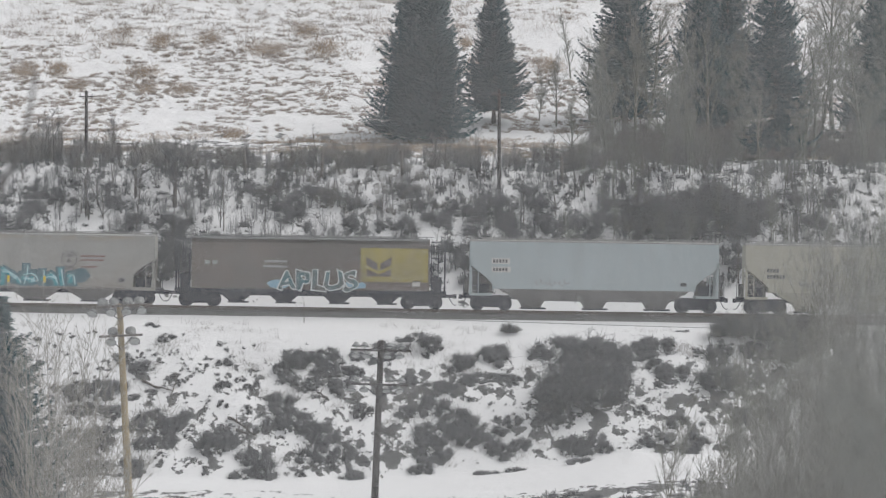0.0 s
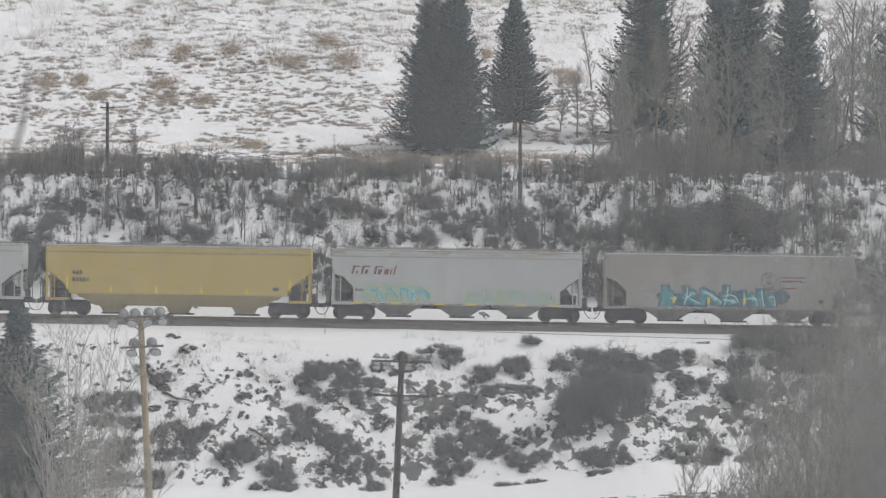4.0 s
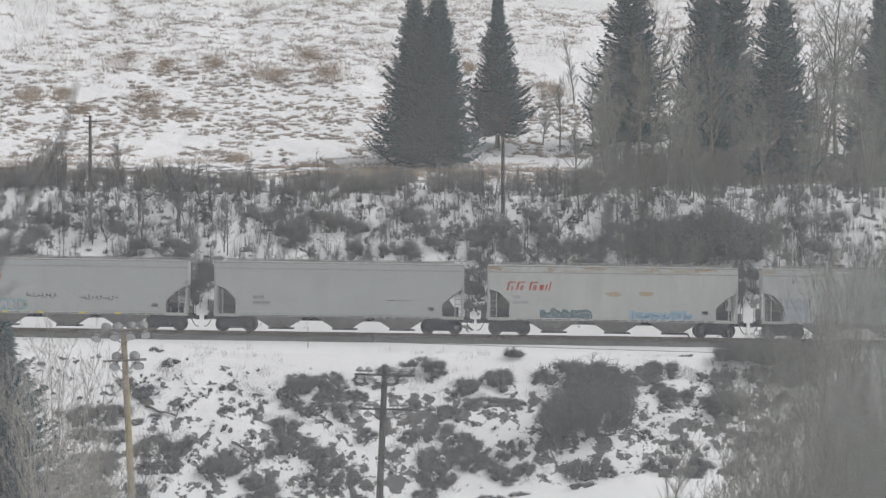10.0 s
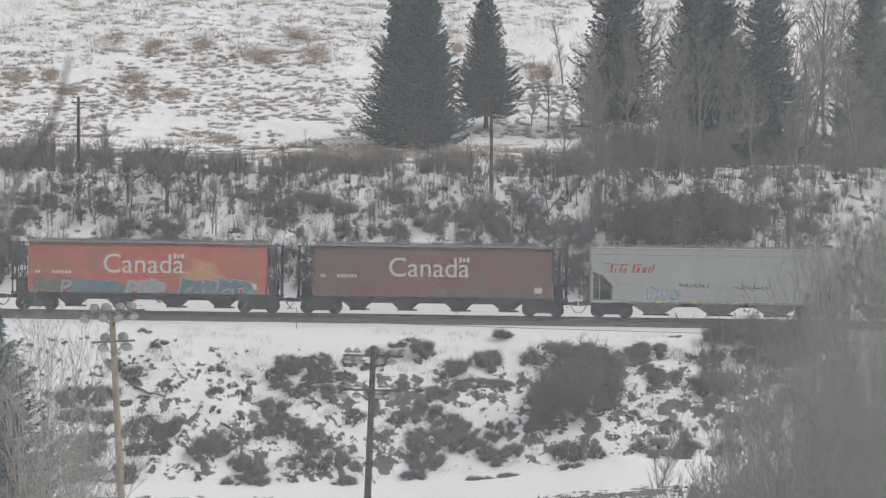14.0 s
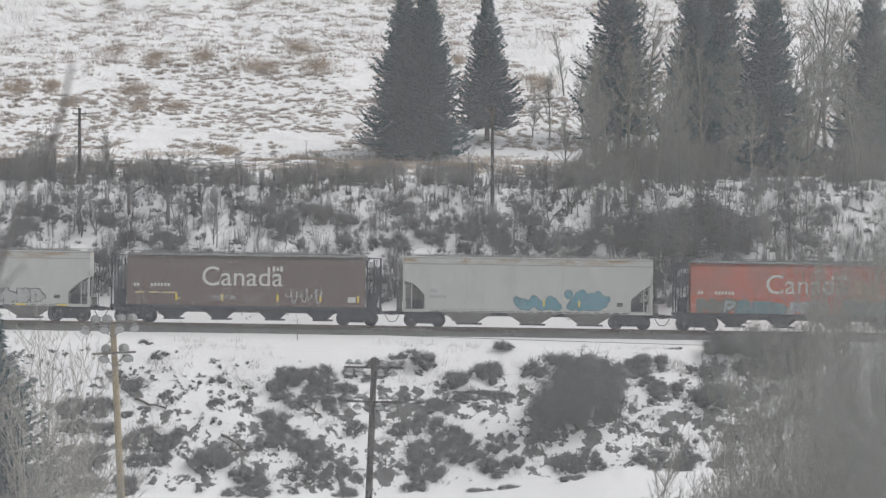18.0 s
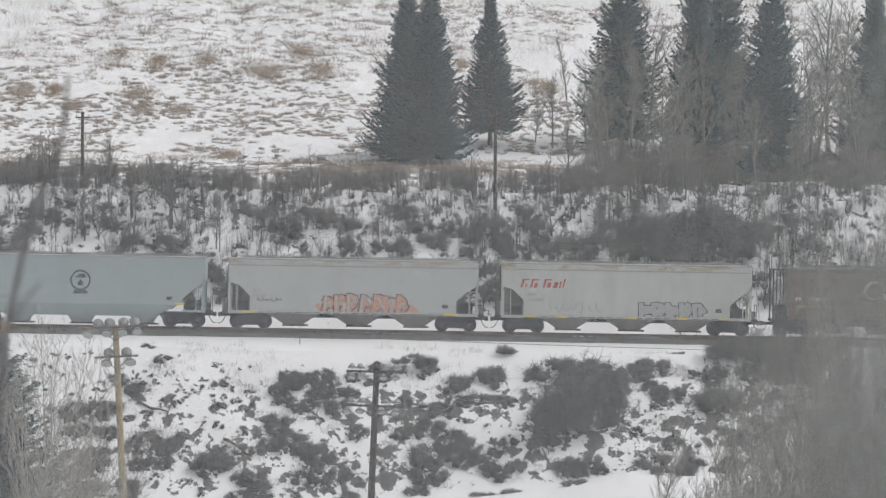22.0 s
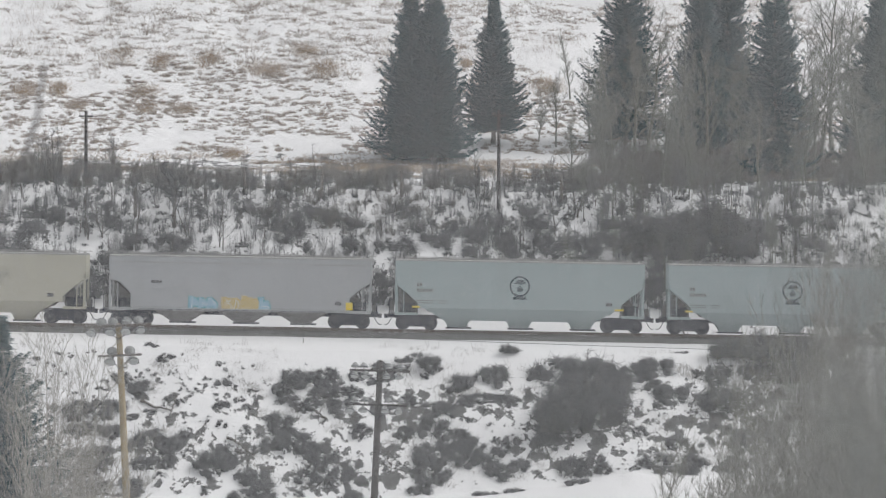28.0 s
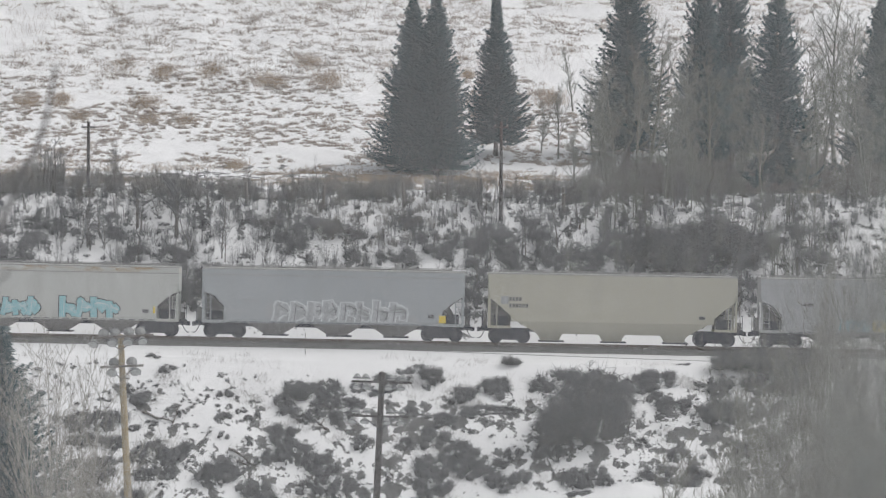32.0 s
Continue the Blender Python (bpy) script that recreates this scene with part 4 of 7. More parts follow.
    tag_strokes(c, 3.2, 5.0, 2.12, 2.2, INK, 4, 41, 0.04)
    # 10 white with black scrawls
    c = sill_hopper("aged white covered hopper with red mark and black scrawls", P_GREEN, pale_sill=P_CREAMY)
    slanted_mark(c, -6.95, 2.95, RED_INK)
    side_bars(c, [(-7.35, 3.5, 0.5, 0.04), (-7.3, 3.3, 0.4, 0.04), (-7.3, 3.1, 0.35, 0.04), (-7.25, 2.95, 0.3, 0.04)], HOPPER_GREY, "stripe")
    number_bars(c, -6.6, 2.4, FADED, 3, 6, 0.18)
    graffiti(c, -4.4, -2.4, 1.2, 1.95, [CHROME], TEAL, INK, 3, 44)
    tag_strokes(c, -2.4, -0.4, 2.0, 2.35, INK, 9, 46, 0.05)
    tag_strokes(c, 1.2, 3.7, 1.9, 2.25, INK, 10, 47, 0.05)
    sill_ties(c, (-3.9, -1.6, 1.1, 3.4), 0.4)
    # 11 maroon
    c = round_hopper("faded maroon cylindrical hopper with large white word", P_MAROON)
    country(c)
    # 12 red with graffiti
    c = round_hopper("bright red cylindrical hopper with large white word and graffiti", P_RED)
    country(c)
    graffiti(c, -7.3, -4.9, 1.2, 2.1, [OLIVE, P_GREY], OLIVE, TEAL_DULL, 3, 51)
    graffiti(c, -4.9, -1.7, 1.2, 2.05, [TEAL_DULL], TEAL_DULL, TEAL_DULL, 3, 50, TEAL_DULL)
    graffiti(c, -1.4, 1.2, 1.2, 2.1, [P_GREY], P_GREY, VIOLET, 3, 52)
    graffiti(c, 2.1, 6.8, 1.2, 2.2, [TEAL_DULL, TEAL_DULL], P_GREY, TEAL_DULL, 4, 53, TEAL_DULL)
    graffiti(c, 2.9, 4.6, 2.05, 3.35, [ORANGE], ORANGE, OCHRE, 2, 54, ORANGE)
    # 13 white with teal bubble letters
    c = sill_hopper("aged white covered hopper with teal bubble graffiti", P_CREAMY)
    number_bars(c, -6.4, 2.25, FADED, 3, 6, 0.22)
    bubbles(c, -0.95, 2.2, 1.17, 2.15, BUBBLE, DEEP, 61)
    bubbles(c, 2.4, 5.4, 1.17, 2.75, BUBBLE, DEEP, 62)
    side_bars(c, [(1.0, 1.45, 0.12, 0.4), (3.3, 1.45, 0.12, 0.4)], AMBER, "reflector", -SIDE - 0.06)
    # 14 chocolate brown
    c = round_hopper("dark brown cylindrical hopper with large white word", P_CHOC)
    country(c)
    side_bars(c, [(-7.2, 1.95, 0.6, 0.1), (-6.3, 1.95, 0.6, 0.1), (-5.4, 1.95, 0.9, 0.1), (-4.6, 1.6, 0.4, 0.1)], OCHRE, "stripe")
    uprights(c, (-4.6, -1.6, 2.0, 4.8, 7.25), 1.5, 0.45)
    tag_strokes(c, -2.2, -0.6, 1.55, 2.0, FADED, 7, 66, 0.05)
    tag_strokes(c, 2.6, 5.0, 1.4, 2.4, CHROME, 8, 67, 0.05)
    # 15 white with red mark, grey outline letters
    c = sill_hopper("creamy white covered hopper with red mark and grey graffiti", P_CREAMY)
    slanted_mark(c, -6.95, 2.95, RED_INK)
    number_bars(c, -6.4, 2.4, FADED, 3, 6, 0.2)
    graffiti(c, 0.8, 5.2, 1.2, 2.1, [P_GREEN, P_GREEN], INK, FADED, 5, 71)
    tag_strokes(c, -5.0, -1.5, 1.3, 2.1, FADED, 9, 72, 0.05)
    sill_ties(c, (-6.6, -4.6, 0.0, 3.3, 6.0), 0.7)
    # 16 white with orange graffiti
    c = sill_hopper("aged white covered hopper with orange graffiti", P_WHITE)
    number_bars(c, -6.5, 2.4, FADED, 3, 5, 0.2)
    tag_strokes(c, -6.3, -4.6, 1.75, 2.05, HOPPER_GREY, 6, 74, 0.07)
    graffiti(c, -2.0, 3.6, 1.17, 2.3, [SALMON, CHROME], INK, ORANGE, 7, 75, SALMON)
    sill_ties(c, (-7.2, 5.9), 1.0)
    # 17 to 19 aqua
    for k in range(3):
        c = curved_hopper("pale aqua covered hopper with dark round emblem", P_AQUA)
        roundel(c, 0.0, 2.95, 0.68, mottled("slate_emblem", (0.035, 0.06, 0.075), (0.07, 0.10, 0.115), 6, 0.6) if k == 0 else bpy.data.materials["slate_emblem"])
        number_bars(c, -6.7, 2.85, HOPPER_GREY, 2, 6, 0.22)
        side_bars(c, [(-6.7, 1.9, 1.1, 0.05), (-6.7, 1.75, 1.1, 0.05), (-5.3, 1.9, 0.6, 0.05), (-5.3, 1.75, 0.6, 0.05)], HOPPER_GREY, "data_lines")
        side_bars(c, [(-7.0, 1.45, 0.5, 0.12), (6.2, 1.45, 0.6, 0.12)], AMBER, "reflector")
    # 20 mid grey
    c = sill_hopper("mid-grey covered hopper with blue and yellow graffiti", P_GREY, 17.1, bay_mat=HOPPER_GREY, trucks=7.1)
    side_bars(c, [(-5.8, 2.75, 0.7, 0.2)], INK)
    number_bars(c, -5.9, 2.6, FADED, 0, 6, 0.22)
    graffiti(c, -3.3, -1.6, 1.1, 2.0, [SKYBLUE], TEAL, PALE, 3, 81)
    graffiti(c, -1.1, 1.2, 1.1, 1.95, [OCHRE], OCHRE, PALE, 4, 82)
    graffiti(c, 1.2, 2.0, 1.1, 1.9, [SKYBLUE], TEAL, PALE, 1, 83)
    side_bars(c, [(6.9, 1.2, 0.45, 0.5)], AMBER, "placard")
    # 21 tan
    c = curved_hopper("pale tan covered hopper with dark numbers", P_TAN)
    side_bars(c, [(-7.3, 2.55, 0.5, 0.5)], FADED, "patch")
    number_bars(c, -6.75, 2.75, INK, 4, 6, 0.25)
    # 22 blue grey with silver letters
    c = sill_hopper("blue-grey covered hopper with large silver graffiti", P_SLATE, 17.1, trucks=7.1)
    number_bars(c, -5.9, 2.7, FADED, 0, 6, 0.22)
    graffiti(c, -3.9, 4.7, 1.2, 2.5, [CHROME, P_GREY], PALE, INK, 8, 91, P_GREY)
    tag_strokes(c, -7.2, -5.6, 1.4, 2.2, CHROME, 6, 92, 0.05)
    side_bars(c, [(6.9, 1.2, 0.45, 0.5)], AMBER, "placard")
    # 23 creamy with aqua letters
    c = sill_hopper("creamy white covered hopper with aqua graffiti", P_CREAMY)
    graffiti(c, -4.3, -0.9, 1.25, 2.4, [AQUA_SPRAY], INK, PALE, 4, 95)
    graffiti(c, 0.4, 4.5, 1.2, 2.45, [AQUA_SPRAY, AQUA_SPRAY], INK, PALE, 4, 96)
    uprights(c, (6.5,), 1.5, 0.45)


def country(c):
    word(c, "Canada", -0.25, 2.5, 1.78, CREAM, 0.002)
    side_bars(c, [(1.72, 3.45, 0.17, 0.34), (2.22, 3.45, 0.17, 0.34), (1.96, 3.5, 0.18, 0.22)], CREAM, "flag_mark")
    side_bars(c, [(-7.3 + 0.2 * k, 2.4, 0.13, 0.2) for k in range(2)] + [(-6.2 + 0.22 * k, 2.4, 0.14, 0.2) for k in range(6)], CREAM)


build_train()


# ---- plants ----
def shrub_parts(seed, n=900, upright=0.35, twig=0.013, lobes=6):
    """An uneven bush 1 m wide and 1 m high of several lobes: stems that fork into fine twigs. Returns stems and twigs as (v, f)."""
    rng = np.random.default_rng(seed)
    stem_bits, twig_bits = [], []
    for lobe in range(lobes):
        la, lr = rng.uniform(0, 2 * np.pi), (0.0 if lobe == 0 else rng.uniform(0.16, 0.42))
        cx, cy = lr * math.cos(la), lr * math.sin(la)
        lw, lh = rng.uniform(0.28, 0.62), rng.uniform(0.35, 0.78) if lobe else rng.uniform(0.75, 1.0)
        stems, m = 8, max(12, n // lobes)
        a, r = rng.uniform(0, 2 * np.pi, stems), rng.uniform(0.0, 0.16, stems) * lw
        p0 = np.stack([cx + r * np.cos(a), cy + r * np.sin(a), np.full(stems, -0.06)], 1)
        out = rng.uniform(0.1, 0.45, stems) * lw
        top = np.stack([cx + out * np.cos(a), cy + out * np.sin(a), rng.uniform(0.45, 0.95, stems) * lh], 1)
        stem_bits.append(tubes(p0, top, np.full(stems, twig * 1.2), np.full(stems, twig * 0.5), 3))
        k, s = rng.integers(0, stems, m), rng.uniform(0.05, 1.0, m)[:, None]
        b0 = p0[k] + (top[k] - p0[k]) * s
        d = rng.normal(0, 1, (m, 3)) * [1, 1, 0.55] + [0, 0, upright]
        d /= np.linalg.norm(d, axis=1, keepdims=True)
        b1 = b0 + d * (rng.uniform(0.25, 0.85, m) * min(lw, lh))[:, None] * 0.55
        b1[:, 2] = np.maximum(b1[:, 2], -0.04)
        twig_bits.append(spikes(b0, b1, rng.uniform(0.5, 1.1, m) * twig))
        q = m // 2
        j = rng.integers(0, m, q)
        c0 = b0[j] + (b1[j] - b0[j]) * rng.uniform(0.3, 0.9, q)[:, None]
        c1 = c0 + (d[j] + rng.normal(0, 0.7, (q, 3))) * rng.uniform(0.05, 0.13, q)[:, None]
        twig_bits.append(spikes(c0, c1, twig * 0.5))
    return joined(*stem_bits), joined(*twig_bits)


def shrub_mesh(name, seed, material, n=900, upright=0.35, twig=0.013, lobes=3):
    return tri_mesh(name, *joined(*shrub_parts(seed, n, upright, twig, lobes)), material)


def limb_tree(seed, height, spread, trunk_r, levels=4, kids=(9, 6, 5, 4), up=0.5, first=0.25, clump=1, thin=0.009):
    """A bare broadleaf tree: limbs in curved pieces, each level thinner. Returns trunk and branches as (v, f)."""
    rng = random.Random(seed)
    segs = {k: [] for k in range(levels + 1)}

    def grow(p, d, length, r, level):
        pts, n = [p], (7 if level == 0 else (4 if level == 1 else 2))
        for i in range(n):
            d = (d + Vector((rng.gauss(0, 1), rng.gauss(0, 1), rng.gauss(0, 1))) * (0.06 if level == 0 else 0.17) + Vector((0, 0, 0.10 * up))).normalized()
            q = pts[-1] + d * (length / n)
            segs[level].append((pts[-1], q, r * (1 - 0.8 * i / n), r * (1 - 0.8 * (i + 1) / n)))
            pts.append(q)
        if level >= levels:
            return
        for k in range(kids[min(level, len(kids) - 1)]):
            s = rng.uniform(first if level == 0 else 0.25, 0.98)
            i = min(int(s * n), n - 1)
            b = pts[i].lerp(pts[i + 1], s * n - i)
            a = rng.uniform(0, 6.283)
            side = Vector((math.cos(a), math.sin(a), rng.uniform(-0.1, 0.5) + up * 0.5))
            nd = (d * 0.45 + side * 0.8).normalized()
            grow(b, nd, length * (spread if level == 0 else 0.55) * rng.uniform(0.6, 1.1) * (1.15 - 0.6 * s), max(r * 0.42 * (1.1 - 0.5 * s), thin), level + 1)

    for k in range(clump):
        a = rng.uniform(0, 6.283)
        o = 0.0 if clump == 1 else rng.uniform(0.05, 0.35)
        grow(Vector((o * math.cos(a), o * math.sin(a), -0.25)), Vector((0.25 * o * math.cos(a), 0.25 * o * math.sin(a), 1)).normalized(), height * (1 if k == 0 else rng.uniform(0.6, 0.95)), trunk_r * (1 if k == 0 else rng.uniform(0.5, 0.9)), 0)
    bits = []
    for lv in range(1, levels + 1):
        if segs[lv]:
            a = [np.array([list(s[i]) if i < 2 else s[i] for s in segs[lv]]) for i in range(4)]
            bits.append(tubes(a[0], a[1], a[2], a[3], 4 if lv == 1 else 3))
    stems = [segs[0][i:i + 7] for i in range(0, len(segs[0]), 7)]
    return [trunk_skin([list(q[0]) for q in st] + [list(st[-1][1])], [q[2] for q in st] + [st[-1][3]]) for st in stems], joined(*bits)


def trunk_skin(pts, radii, sides=7):
    """One unbroken tapering skin along a bent stem."""
    p, n = np.array(pts), len(pts)
    a = 2 * np.pi * np.arange(sides) / sides
    v = (p[:, None] + np.array(radii)[:, None, None] * np.stack([np.cos(a), np.sin(a), 0 * a], 1)[None]).reshape(-1, 3)
    i, k = np.meshgrid(np.arange(n - 1) * sides, np.arange(sides), indexing="ij")
    j = (k + 1) % sides
    q = np.stack([i + k, i + j, i + j + sides, i + k + sides], 2).reshape(-1, 4)
    return v, np.concatenate([q[:, [0, 1, 2]], q[:, [0, 2, 3]]])


def tree_shape(trunks, crown, bark, twig):
    return [("trunk", tri_mesh("trunk", *tv, bark, True)) for tv in trunks] + [("crown", tri_mesh("crown", *crown, twig))]


def plant_tree(meshes, x, y, s, turn, label, name="bare_tree", category="tree", group=""):
    tree = tagged(new(name), label, category, group)
    tree.matrix_world = Matrix.Translation((x, y, float(land(x, y)))) @ Matrix.Rotation(turn, 4, "Z") @ Matrix.Diagonal((s[0], s[0], s[1], 1))
    for nm, me in meshes:
        ob = link_mesh(nm, me, tree)
        if nm == "stem_base":
            ob["kind"] = "stuff"
    return tree


def spruce_meshes(seed, full=0.26, hem=0.06, gaps=0.0, taper=0.86):
    """A spruce 1 m high: whorls of boughs that droop low down and rise near the top, hung with needle sprays; gaps: share of boughs that have died."""
    rng = np.random.default_rng(seed)
    tv, tf = tubes([[0, 0, -0.03], [0, 0, 0.5]], [[0, 0, 0.5], [0, 0, 1.0]], [0.014, 0.008], [0.008, 0.001], 7)
    p0s, p1s, rs, limb = [], [], [], []
    levels = 62
    for i in range(levels):
        z = hem + (0.995 - hem) * (i / (levels - 1)) ** 0.95 + rng.uniform(-0.006, 0.006)
        wave = 1 + 0.10 * math.sin(19 * z + seed) + 0.08 * math.sin(47 * z + 2 * seed)
        reach = full * max(0.0, 1 - z) ** taper * (1.0 if z > hem + 0.05 else 0.86) * wave + 0.004
        nb = int(7 + 12 * (1 - z))
        for k in range(nb):
            if rng.random() < gaps * (1.15 - z):
                continue
            a = 2 * math.pi * (k + rng.uniform(-0.45, 0.45)) / nb + i * 1.9
            ln = reach * rng.uniform(0.58, 1.22) * (1 + 0.10 * math.sin(2 * a + seed))
            rise = 0.55 - 0.85 * (1 - z)
            zb = min(z + rng.uniform(-0.012, 0.012), 0.995)
            n = max(7, int(56 * ln / full))
            s = np.sort(rng.uniform(0.04, 1, n) ** 0.8)
            rad = ln * s
            zz = zb + ln * (rise * s - 0.25 * s ** 2 + 0.48 * s ** 4) + rng.normal(0, 0.0012, n)
            c = np.stack([rad * math.cos(a), rad * math.sin(a), zz], 1)
            limb.append(([0, 0, zb], c[-1]))
            for side in (-1, 1, 0):
                aa = a + side * rng.uniform(0.3, 0.8, n)
                ll = rng.uniform(0.012, 0.032, n) * (1.25 - 0.75 * s)
                drop = rng.uniform(-0.35, 0.25, n) if side else rng.uniform(-0.7, 0.1, n)
                p0s.append(c)
                p1s.append(c + np.stack([np.cos(aa) * ll, np.sin(aa) * ll, drop * ll], 1))
                rs.append(rng.uniform(0.0034, 0.0064, n) * (1.25 - 0.7 * s))
    p0, p1, r = np.concatenate(p0s), np.concatenate(p1s), np.concatenate(rs)
    l0, l1 = np.array([l[0] for l in limb]), np.array([l[1] for l in limb])
    fv, ff = joined(spikes(p0, p1, r), spikes(l0, l1, 0.003))
    return [("trunk", tri_mesh("trunk", tv, tf, BARK_DARK)), ("crown", tri_mesh("crown", fv, ff, SPRUCE))]


SPRUCE_SHAPES = [spruce_meshes(11, 0.27, 0.05), spruce_meshes(12, 0.23, 0.07), spruce_meshes(13, 0.25, 0.10, 0.12), spruce_meshes(14, 0.25, 0.06, 0.3), spruce_meshes(15, 0.25, 0.10, 0.05, 1.2)]
# x, y, width, height, shape
SPRUCES = [
    (-1.75, 346.5, 7.7, 12.9, 0), (0.0, 345.4, 7.2, 13.5, 1), (4.6, 351.8, 7.0, 12.5, 4), (14.7, 352.2, 8.2, 14.6, 3), (20.1, 344.6, 6.0, 15.9, 1), (22.6, 352.5, 6.0, 16.6, 3),
    (24.3, 326.5, 7.2, 15.1, 3), (33.0, 339.8, 7.0, 13.8, 0),
]
for k, (x, y, w, h, shape) in enumerate(SPRUCES):
    full = (0.27, 0.23, 0.25, 0.25, 0.25)[shape]
    plant_tree(SPRUCE_SHAPES[shape], x, y, (w / (2 * full), h * 1.01), 0.7 * k, "tall dark green spruce on the snowy bench", "spruce", "tree", "spruces")


def bush(seed, material, *args):
    stems, twigs = shrub_parts(seed, *args)
    return [("stem_base", tri_mesh("stem_base", *stems, BARK_DARK)), ("crown", tri_mesh("crown", *twigs, material))]


BUSH = [bush(20 + k, TWIG_DARK, 2100, 0.12, 0.0105, 8) for k in range(5)]
WILLOW = [bush(40 + k, TWIG_BROWN, 900, 0.9, 0.010, 5) for k in range(3)]


def put_shrubs(rows, meshes, label, group, seed):
    rnd = random.Random(seed)
    for x, y, w, h in rows:
        plant_tree(rnd.choice(meshes), x, y, (w * 1.1, h * 1.05), rnd.uniform(0, 6.28), label, "shrub", "shrub", group)


